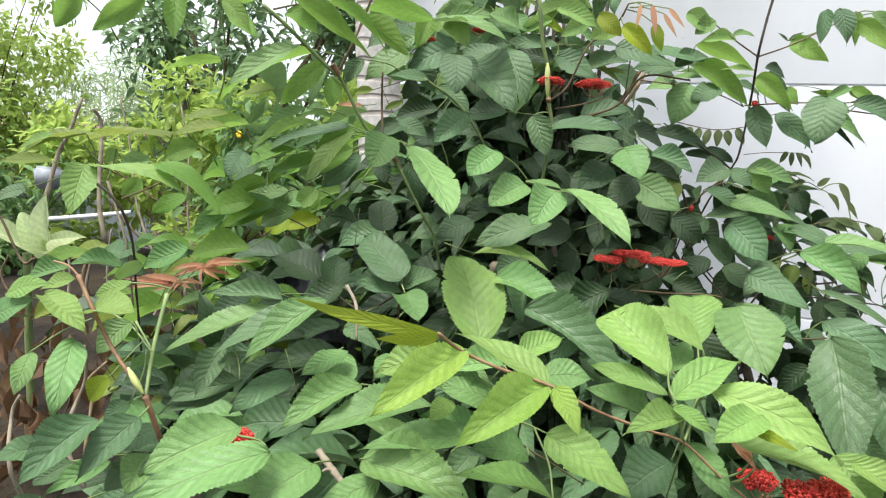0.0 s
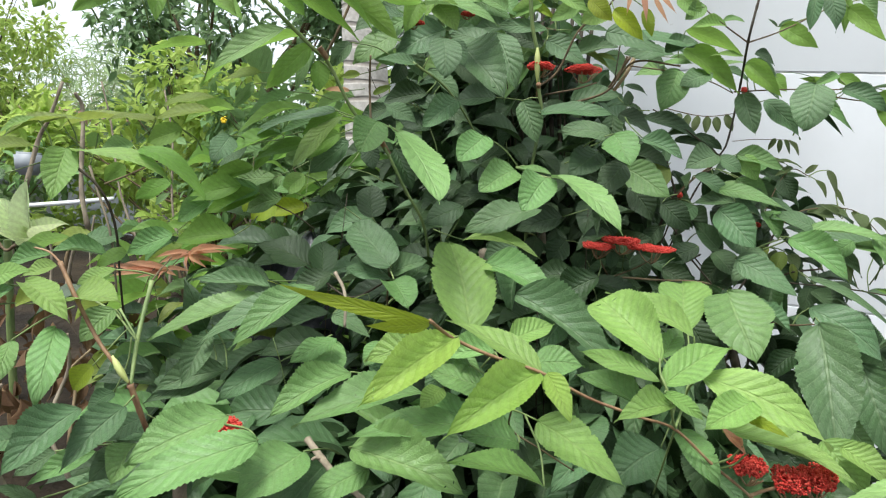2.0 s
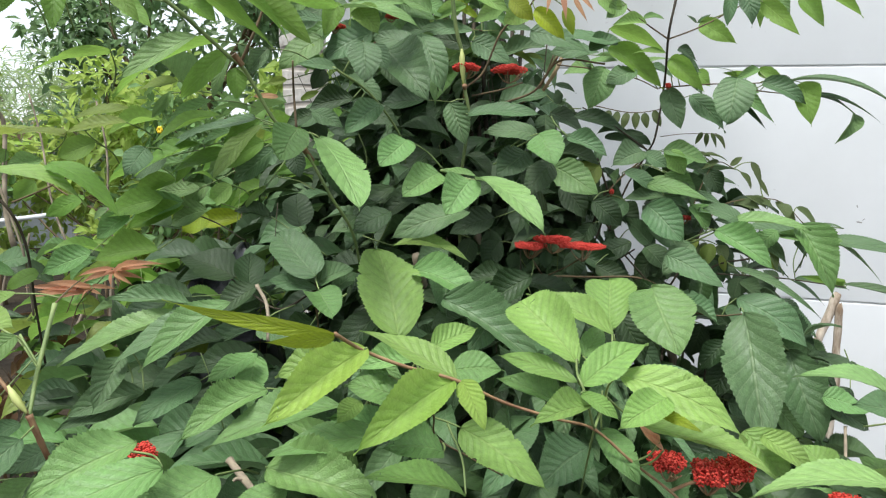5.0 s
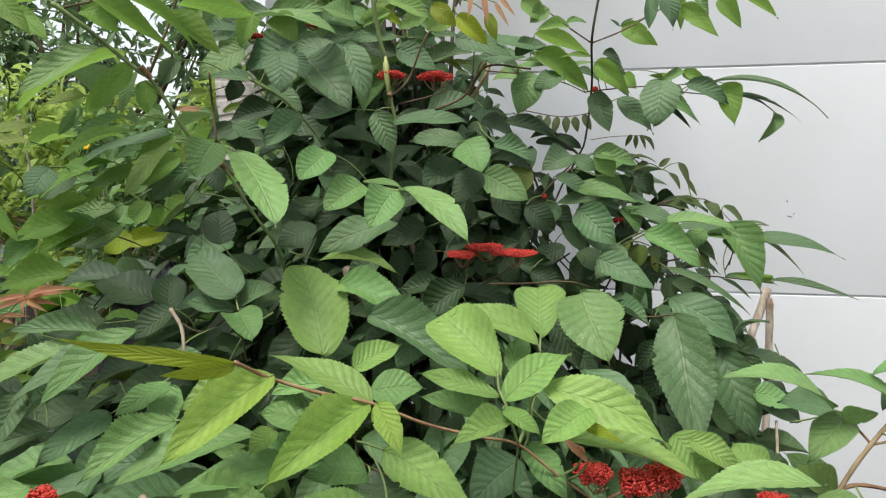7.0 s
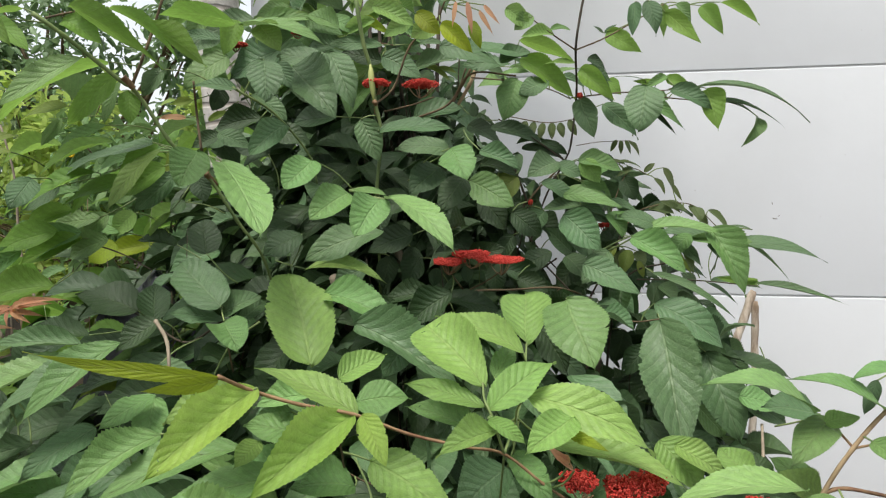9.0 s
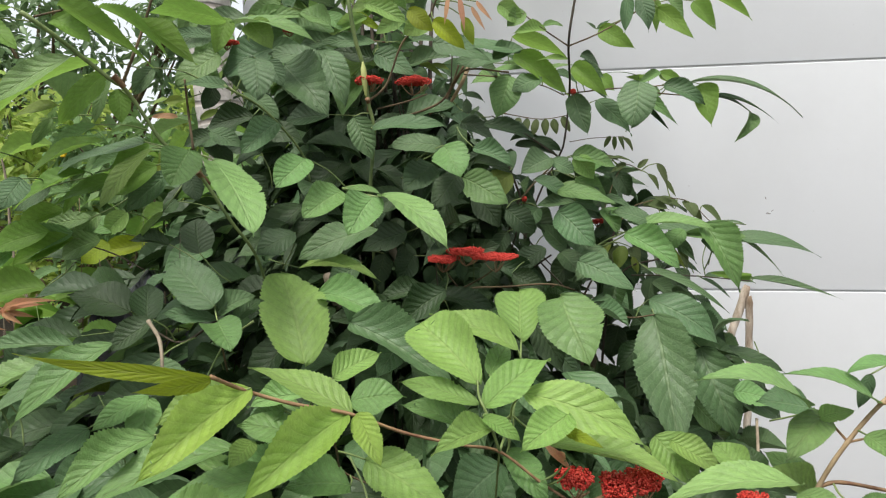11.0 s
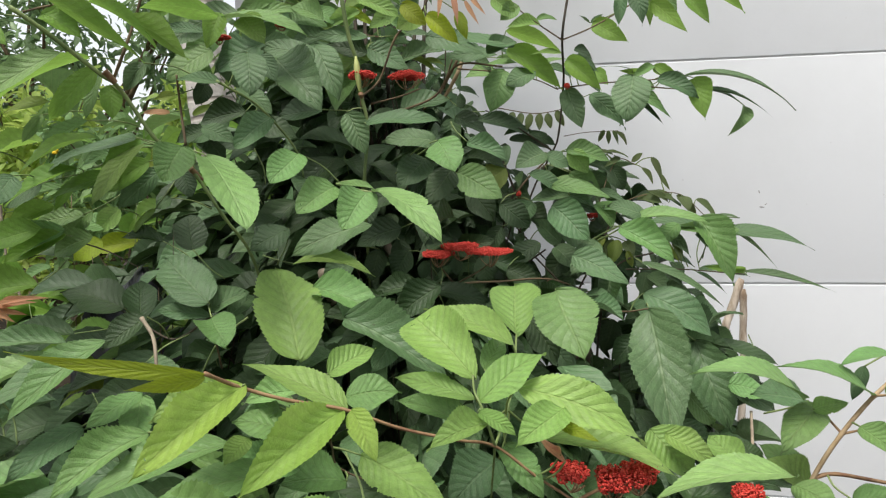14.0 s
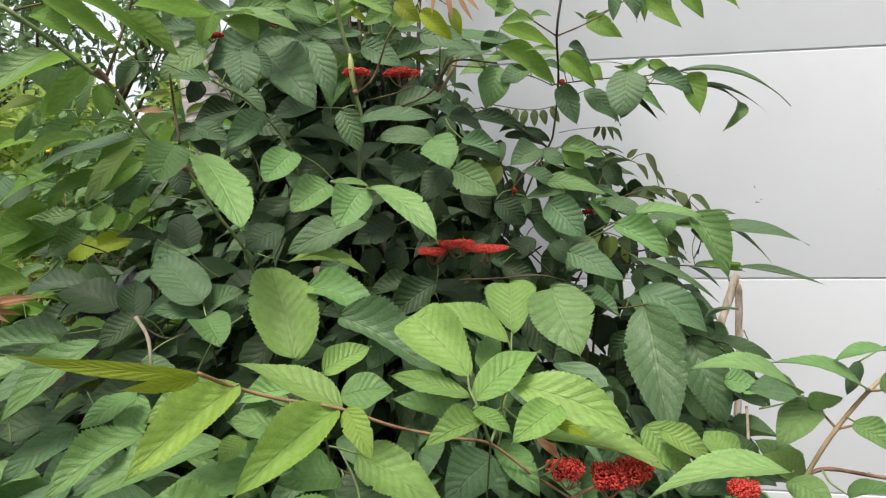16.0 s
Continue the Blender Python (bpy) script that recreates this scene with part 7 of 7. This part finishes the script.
shoot(shrub, "gy", 0.014, (-0.15, 1.34, -0.05), (-0.06, 1.38, 0.6), (-0.05, 1.36, 1.1), (-0.07, 1.33, 1.3))
shoot(shrub, "gy", 0.014, (-0.1, 1.3, -0.05), (0.04, 1.32, 0.6), (0.09, 1.28, 1.0), (0.05, 1.26, 1.2))
shoot(front, "gy", 0.012, (-0.05, 0.85, -0.05), (0.0, 0.75, 0.5), (0.07, 0.63, 0.9), (0.09, 0.6, 1.06))
shoot(sapling, "tan", 0.009, (0.30, 0.62, -0.05), (0.31, 0.64, 0.5), (0.28, 0.66, 0.9), (0.27, 0.66, 1.0))
shoot(leftbush, "gy", 0.013, (-0.75, 0.95, -0.05), (-0.66, 0.75, 0.6), (-0.58, 0.56, 1.0), (-0.55, 0.52, 1.1))
rng = np.random.RandomState(12)
for k in range(26):
    z = rng.uniform(1.15, 1.75)
    x = rng.uniform(-0.75, right_side(z) - 0.03)
    y = front_face(x, z) + rng.uniform(0.1, 0.3)
    shoot(shrub, "dkdkgr"[2 * (k % 3) : 2 * (k % 3) + 2], 0.0032, (-0.22 + rng.normal() * 0.05, 1.3, 0.3), (x * 0.6 - 0.1, 1.35, 0.8), (x * 0.85 - 0.03, y + 0.08, z - 0.25), (x, y, z))
for k in range(14):
    x, z = rng.uniform(-0.7, 0.3), rng.uniform(0.8, 1.08)
    shoot(front, "brgrdk"[2 * (k % 3) : 2 * (k % 3) + 2], 0.003, (-0.05, 0.88, 0.1), (x * 0.5, 0.9, 0.5), (x, front_face(x, z) + rng.uniform(0.05, 0.25), z))
for k in range(14):
    x, z = rng.uniform(-1.2, -0.6), rng.uniform(0.9, 1.45)
    shoot(leftbush, "brgrdk"[2 * (k % 3) : 2 * (k % 3) + 2], 0.003, (-0.75, 1.0, 0.05), (x * 0.5 - 0.4, 1.1, 0.6), (x, front_face(x, z) + rng.uniform(0.1, 0.5), z))
bpy.context.view_layer.update()
finish_branches()


# ---- the inner foliage of the shrubs ----


def covers(place, r):
    """Whether an inner leaf there would stand before an outer one, towards the open garden."""
    far = np.linalg.norm(outer_mid - OPEN_SIDE, axis=1)
    own = np.linalg.norm(place - OPEN_SIDE)
    ways = (outer_mid - OPEN_SIDE) / far[:, None]
    off = np.arccos(np.clip(ways @ ((place - OPEN_SIDE) / own), -1, 1))
    return bool(((far > own - 0.03) & (off < outer_r / far + r / own)).any())


outer_mid = np.array([q[0] for q in outer])
outer_r = np.array([q[1] for q in outer])


def fill(owner, name, seed, count, box, kinds, deep, size, single, slim=0.42, side=right_side, level=0.0):
    """Leaves behind the outer ones: the nearest as pieces of their own, the rest as one mesh."""
    rng = np.random.RandomState(seed)
    got = {}
    made = 0
    while made < count:
        x, z = rng.uniform(box[0], box[1]), rng.uniform(box[2], box[3])
        if x > side(z) or (x < left_side(z) and owner is shrub):
            continue
        y = front_face(x, z) + rng.uniform(*deep)
        if deep[0] >= 0.7:
            x, z = x * y / front_face(x, z), 1.44 + (z - 1.44) * y / front_face(x, z)
        if owner is leftbush and x < -1.08 * y and z < 1.10:
            continue
        ax = np.array([np.clip(1.6 * (x + 0.18), -0.9, 0.9) + rng.normal() * 0.45, -0.5 + rng.normal() * 0.3, -0.35 + rng.normal() * 0.38])
        nm = np.array([rng.normal() * 0.45, (-0.5 + rng.normal() * 0.3) * (1 - level), 1.0])
        ln = size * rng.uniform(0.65, 1.3)
        ax /= np.linalg.norm(ax)
        base = np.array([x, y, z])
        if covers(base + ax * ln * 0.5, ln * 0.3):
            continue
        kind = kinds[rng.randint(len(kinds))]
        mtx = leaf_frame(base, base + ax * ln, nm, ln * slim * rng.uniform(0.75, 1.3))
        if made < single:
            ob = new("leaf", leaf_mesh(kind, "o", rng.choice([0.06, 0.12, 0.18]), rng.choice([0.2, 0.5]), made))
            ob.matrix_basis = mtx
            under(ob, owner)
        else:
            got.setdefault(kind, []).append(mtx)
        made += 1
    v0, f0, uv0 = leaf_grid("o", 0.09, 0.2, 15, 5, 7, 4)
    for kind, ms in got.items():
        one = np.hstack([v0, np.ones((len(v0), 1))])
        v = np.vstack([one @ np.array(q).T[:, :3] for q in ms])
        f = np.vstack([f0 + i * len(v0) for i in range(len(ms))])
        ob = under(new(name, mesh_from(name, v, f, LEAF[kind], np.tile(uv0, (len(ms), 1)))), owner)
        ob["kind"] = "stuff"


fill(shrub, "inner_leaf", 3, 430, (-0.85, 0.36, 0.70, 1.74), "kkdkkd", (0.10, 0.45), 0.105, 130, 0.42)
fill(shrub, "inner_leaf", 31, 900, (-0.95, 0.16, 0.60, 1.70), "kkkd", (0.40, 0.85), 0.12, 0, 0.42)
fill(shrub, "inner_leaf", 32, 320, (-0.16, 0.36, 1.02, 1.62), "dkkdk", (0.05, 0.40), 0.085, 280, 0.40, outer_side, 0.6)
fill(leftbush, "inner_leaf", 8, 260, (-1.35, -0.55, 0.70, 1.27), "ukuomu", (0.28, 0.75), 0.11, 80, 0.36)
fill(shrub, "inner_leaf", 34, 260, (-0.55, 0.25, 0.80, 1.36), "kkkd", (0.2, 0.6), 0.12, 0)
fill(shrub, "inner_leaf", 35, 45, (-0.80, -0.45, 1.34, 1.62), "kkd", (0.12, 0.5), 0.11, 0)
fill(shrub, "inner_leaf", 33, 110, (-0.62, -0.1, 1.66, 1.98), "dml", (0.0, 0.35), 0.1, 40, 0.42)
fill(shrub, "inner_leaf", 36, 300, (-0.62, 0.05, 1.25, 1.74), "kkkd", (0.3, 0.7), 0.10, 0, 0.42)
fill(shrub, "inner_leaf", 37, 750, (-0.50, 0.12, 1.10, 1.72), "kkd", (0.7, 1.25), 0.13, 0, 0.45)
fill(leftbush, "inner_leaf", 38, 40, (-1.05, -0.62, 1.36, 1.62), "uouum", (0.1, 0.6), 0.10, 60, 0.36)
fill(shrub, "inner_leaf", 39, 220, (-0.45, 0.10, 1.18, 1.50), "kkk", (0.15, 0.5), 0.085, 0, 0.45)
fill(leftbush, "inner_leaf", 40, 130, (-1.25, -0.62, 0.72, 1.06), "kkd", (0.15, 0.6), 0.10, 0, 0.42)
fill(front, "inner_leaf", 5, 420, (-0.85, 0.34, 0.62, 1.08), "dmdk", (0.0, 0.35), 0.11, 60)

# unseen tall shoots over the rest, added towards the wall to shade it
rng = np.random.RandomState(91)
tall = []
for k in range(9):
    x, y, z = -0.68 + 0.095 * k, 2.0 + 0.35 * rng.uniform(), 2.45 + 0.5 * rng.uniform()
    line = curve_points([(-0.30 + 0.01 * k, 1.38, 1.1), (-0.46 + 0.022 * k, 1.55, 1.72), (-0.52 + 0.035 * k, 1.75, 2.1), (x, y, z)], 7)
    v, f = tube(line, np.linspace(0.006, 0.0025, len(line)), 7)
    shade_shoot = under(new("branch", mesh_from("branch", v, f, BARK["dk"])), shrub)
    for j in range(30):
        p = line[rng.randint(len(line) * 3 // 4, len(line))] + rng.normal(size=3) * (0.12, 0.12, 0.10)
        p[2] = max(p[2], 1.62 + 0.29 * p[1])
        way = np.array([rng.normal() * 0.8, rng.normal() * 0.8, -0.35])
        ln = 0.13 * rng.uniform(0.7, 1.25)
        way *= ln / np.linalg.norm(way)
        ob = new("leaf", leaf_mesh("dmk"[j % 3], "o", 0.12, 0.2, j))
        ob.matrix_basis = leaf_frame(p, p + way, (rng.normal() * 0.4, rng.normal() * 0.4, 1.0), ln * 0.42)
        under(ob, shade_shoot)

# ---- stakes ----
for foot, top, r in (((0.0, 1.30, -0.05), (0.398, 1.462, 1.235), 0.0095), ((0.405, 1.43, -0.05), (0.402, 1.455, 1.215), 0.0082)):
    s = np.linspace(0, 1, 90)
    k = np.arange(90)
    line = np.outer(1 - s, foot) + np.outer(s, top)
    line[:, 0] += 0.0016 * np.sin(k * 0.33 + r * 900) + 0.0008 * np.sin(k * 0.9)
    rad = r * (0.92 + 0.05 * np.sin(k * 0.43) + 0.05 * np.cos(k * 1.7) + 0.16 * np.exp(-((((k + 4) % 23) - 12) / 1.2) ** 2))
    rad[-1] *= 0.6
    v, f = tube(line, rad, 12)
    v[-26:] += np.random.RandomState(6).normal(size=(26, 3)) * 0.0012
    tagged(new("wooden_stake", mesh_from("wooden_stake", v, f, STAKE)), "weathered peeled stick standing before the white wall", "stake", "stakes by the wall")

# ---- the palm behind ----
palm = thing("palm_tree", (-1.30, 2.75, 0), "grey ringed palm trunk leaning beside the wall's end", "palm")
bpy.context.view_layer.update()
line = curve_points([(-1.20, 2.55, -0.1), (-1.26, 2.55, 1.0), (-1.36, 2.57, 2.0), (-1.52, 2.6, 3.6), (-1.66, 2.6, 5.0)], 22)
k = np.arange(len(line))
v, f = tube(line, 0.092 * (1 + 0.045 * np.clip(np.cos(k * 2 * np.pi / 4), 0.2, 1)), 18)
under(new("trunk", mesh_from("trunk", v, f, PALM)), palm)
rng = np.random.RandomState(4)
for i in range(9):
    a = i * 0.7
    top = np.array([-1.66, 2.6, 5.0])
    way = np.array([math.cos(a), math.sin(a), 0])
    rib = curve_points([top, top + way * 0.8 + (0, 0, 0.7), top + way * 1.9 + (0, 0, 0.5), top + way * 2.7 + (0, 0, -0.5)], 8)
    t = np.repeat(rib, 4, axis=0) + rng.normal(size=(len(rib) * 4, 3)) * 0.02
    side = np.cross(way, (0, 0, 1.0)) * np.tile([1, -1, 1, -1], len(rib))[:, None]
    v, f, uv = small_leaves(t, side + way * 0.5 + np.array([0, 0, -0.5]), np.tile([0, 0, 1.0], (len(t), 1)) + way * 0.3, np.full(len(t), 0.6), np.full(len(t), 0.05))
    under(new("frond", mesh_from("frond", v, f, LEAF["m"], uv)), palm)


# ---- the garden behind ----
def tree(name, foot, limbs, clumps, n, size, slim, kind, label, seed, bark="br", r=0.08, droop=0.3):
    rng = np.random.RandomState(seed)
    t = thing(name, foot, label, name.split("_")[-1])
    bpy.context.view_layer.update()
    top = np.mean(np.array(clumps)[:, :3], axis=0)
    got = [tube(curve_points([foot, (np.array(foot) * 0.5 + top * 0.5) + rng.normal(size=3) * 0.05, top], 6), np.linspace(r, r * 0.4, 13), 9)]
    for c in clumps:
        s = np.array(foot) + (top - foot) * rng.uniform(0.35, 0.8)
        e = np.array(c[:3])
        got.append(tube(curve_points([s, (s + e) / 2 + rng.normal(size=3) * 0.08, e], 5), np.linspace(r * 0.4, r * 0.1, 11), 6))
    v, f = joined(got)
    under(new("trunk", mesh_from("trunk", v, f, BARK[bark])), t)
    v, f, uv = crown(rng, clumps, n, size, slim, 1.0, droop)
    ob = under(new("crown", mesh_from("crown", v, f, LEAF[kind], uv)), t)
    ob["kind"] = "stuff"
    return t


def clump_cloud(seed, centre, size, n, r):
    rng = np.random.RandomState(seed)
    return [(*(np.array(centre) + rng.uniform(-1, 1, 3) * size), r * rng.uniform(0.6, 1.2)) for _ in range(n)]


tree("broadleaf_tree", (-4.2, 5.3, 0), 0, clump_cloud(1, (-4.0, 5.3, 2.45), (1.15, 0.5, 1.0), 34, 0.42), 8000, 0.115, 0.42, "t", "dark glossy-leaved tree against the white sky", 21)
tree("broadleaf_tree", (-5.8, 4.1, 0), 0, clump_cloud(2, (-5.8, 4.1, 2.3), (0.85, 0.7, 1.1), 34, 0.42), 11000, 0.070, 0.45, "g", "bright yellow-green small-leaved tree", 22, "br", 0.02)
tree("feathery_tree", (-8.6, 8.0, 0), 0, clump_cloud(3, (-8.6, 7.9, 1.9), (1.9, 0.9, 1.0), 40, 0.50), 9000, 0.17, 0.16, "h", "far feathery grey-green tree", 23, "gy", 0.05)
tree("garden_bush", (-3.0, 3.9, 0), 0, clump_cloud(4, (-3.2, 3.9, 1.4), (1.25, 0.45, 0.62), 44, 0.27), 7000, 0.10, 0.42, "g", "yellow-green garden bush with glossy leaves", 24, "br", 0.03)
tree("garden_bush", (-1.7, 3.2, 0), 0, clump_cloud(5, (-1.95, 3.2, 1.15), (0.55, 0.35, 0.6), 20, 0.25), 3600, 0.09, 0.45, "m", "low green bush beside the palm", 25, "br", 0.03)
tree("garden_bush", (-5.0, 2.6, 0), 0, clump_cloud(6, (-4.8, 2.9, 1.05), (1.0, 0.5, 0.35), 20, 0.3), 3600, 0.10, 0.4, "m", "green undergrowth at the garden's edge", 26, "br", 0.03)
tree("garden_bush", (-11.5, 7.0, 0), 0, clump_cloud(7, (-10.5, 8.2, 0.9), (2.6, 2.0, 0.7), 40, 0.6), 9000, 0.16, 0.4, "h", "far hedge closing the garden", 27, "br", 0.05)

# ---- things on the bank ----
v, f = tube(curve_points([(-3.30, 2.59, 1.123), (-3.08, 2.66, 1.155), (-2.87, 2.75, 1.19)], 8), 0.012, 12)
pipe = tagged(new("pipe", mesh_from("pipe", v, f, PIPE)), "white plastic pipe lying across dry sticks", "pipe")


def stick(foot, top, r, bark, seed):
    rng = np.random.RandomState(seed)
    a, b = np.array(foot), np.array(top)
    line = curve_points([a, a * 0.6 + b * 0.4 + rng.normal(size=3) * 0.02, a * 0.25 + b * 0.75 + rng.normal(size=3) * 0.02, b], 5)
    v, f = tube(line, np.linspace(r, r * 0.6, len(line)) * (1 + 0.1 * np.sin(np.arange(len(line)) * 1.9)), 8)
    return tagged(new("dry_stick", mesh_from("dry_stick", v, f, BARK[bark])), "dry bare stick standing in the garden", "stick", "dry sticks")


rng = np.random.RandomState(77)
for k in range(22):
    x, y = rng.uniform(-3.9, -2.2), rng.uniform(2.35, 2.9)
    h = rng.uniform(0.92, 1.13)
    stick((x + rng.normal() * 0.1, y, 0.4), (x, y, h), rng.uniform(0.006, 0.014), "gy" if k % 2 else "br", k)
stick((-0.757, 0.56, 1.02), (-0.768, 0.566, 1.204), 0.0032, "gy", 50)
stick((-0.766, 0.567, 1.06), (-0.778, 0.612, 1.172), 0.0022, "tan", 51)
stick((-0.828, 0.532, 1.00), (-0.839, 0.534, 1.136), 0.003, "gy", 52)
stick((-1.52, 1.10, 1.20), (-1.66, 1.06, 1.28), 0.004, "br", 53)
stick((-2.06, 1.57, 1.30), (-1.96, 1.62, 1.65), 0.008, "gy", 56)
stick((-1.70, 1.48, 1.20), (-1.755, 1.48, 1.60), 0.008, "gy", 57)
stick((-2.2, 2.3, 0.9), (-2.55, 2.35, 1.75), 0.006, "gy", 54)
stick((-2.0, 2.3, 0.9), (-2.2, 2.35, 1.72), 0.006, "gy", 55)

# withered leaves hung and heaped at the foot of the low shrub
heap = tagged(piece("withered_leaf_heap", None, None, "", Matrix.Translation((-1.3, 0.95, 0))), "heap of brown curled withered leaves", "dead leaves")
bpy.context.view_layer.update()
rng = np.random.RandomState(5)
for k in range(210):
    x, y, z = rng.uniform(-1.80, -1.22), rng.uniform(0.75, 1.35), rng.uniform(0.7, 1.10)
    a = np.array([rng.normal() * 0.5, rng.normal() * 0.3, -0.8])
    a /= np.linalg.norm(a)
    ln = rng.uniform(0.045, 0.10)
    ob = new("withered_leaf", leaf_mesh("w", "no"[k % 2], rng.choice([0.09, 0.18, -0.12]), rng.choice([0.6, 1.2]), k))
    ob.matrix_basis = leaf_frame((x, y, z), np.array([x, y, z]) + a * ln, rng.normal(size=3) + np.array([0.3, -1.0, 0.4]), ln * rng.uniform(0.18, 0.42))
    under(ob, heap)

# a pale broad-leaved plant on the bank
pale = thing("broadleaf_plant", (-1.95, 1.45, 0.5), "pale cream-green broad-leaved plant on the bank", "plant")
bpy.context.view_layer.update()
for base, tip, w in (((-1.857, 1.42, 1.165), (-1.829, 1.38, 1.339), 0.062), ((-1.889, 1.42, 1.157), (-1.93, 1.38, 1.282), 0.066), ((-1.912, 1.42, 1.151), (-2.102, 1.38, 1.235), 0.06), ((-1.839, 1.42, 1.158), (-1.678, 1.38, 1.229), 0.04), ((-1.875, 1.42, 1.151), (-1.871, 1.38, 1.208), 0.05)):
    ob = new("leaf", leaf_mesh("c", "e", 0.06, 0.3, 2))
    ob.matrix_basis = leaf_frame(base, tip, (0.3, -0.65, 0.7), w)
    under(ob, pale)
v, f = tube(curve_points([(-1.95, 1.45, 0.45), (-1.96, 1.44, 0.8), (-1.95, 1.42, 1.15)], 6), 0.012, 8)
under(new("stem", mesh_from("stem", v, f, BARK["gr"])), pale)

# a black nursery bag behind the leaves
bm = bmesh.new()
bmesh.ops.create_uvsphere(bm, u_segments=36, v_segments=20, radius=1)
for q in bm.verts:
    d = 1 + 0.10 * noise.noise(q.co * 3.1) + 0.05 * noise.noise(q.co * 8.0)
    q.co = Vector((q.co.x * 0.16 * d, q.co.y * 0.14 * d, max(q.co.z, -0.85) * 0.62 * d + 0.53))
bag = part("plant_bag", bm, BLACK, None, "", True)
bag.location = (-0.80, 1.18, 0.13)
tagged(bag, "creased black plastic nursery bag among the leaves", "bag")

# a tub on the bank and the shed behind
bm = bmesh.new()
bmesh.ops.create_cone(bm, cap_ends=True, segments=28, radius1=0.050, radius2=0.060, depth=0.10)
bmesh.ops.bevel(bm, geom=[e for e in bm.edges if len(e.link_faces) == 2 and abs(e.verts[0].co.z - e.verts[1].co.z) < 0.01], offset=0.012, segments=3, affect="EDGES")
tub = part("plastic_tub", bm, TUB, None, "", True)
tub.location = (-2.77, 2.17, 1.36)
tagged(tub, "pale blue-white plastic tub on dry sticks", "tub")
shed = thing("shed", (-8.6, 5.6, 0), "low shed with a rusty eave behind the trees", "shed")
bpy.context.view_layer.update()
bm = bmesh.new()
bmesh.ops.create_cube(bm, size=1, matrix=pose(-8.6, 6.6, 1.92, 8, 0, 40) @ Matrix.Diagonal((3.4, 1.6, 0.09, 1)))
under(part("roof", bm, RUST), shed)
bm = bmesh.new()
bmesh.ops.create_cube(bm, size=1, matrix=pose(-8.7, 6.9, 0.9, 0, 0, 40) @ Matrix.Diagonal((2.9, 1.0, 1.8, 1)))
under(part("wall", bm, ZINC), shed)

# a yellow flower on the garden bush
petals = []
for k in range(6):
    a = k * 1.047
    petals.append((BALL[0] * np.array([0.008, 0.004, 0.008]) + np.array([-1.839 + 0.009 * math.cos(a), 2.285, 1.598 + 0.009 * math.sin(a)]), BALL[1]))
v, f = joined(petals)
tagged(new("yellow_flower", mesh_from("yellow_flower", v, f, YELLOW)), "single open yellow flower on the garden bush", "flower")
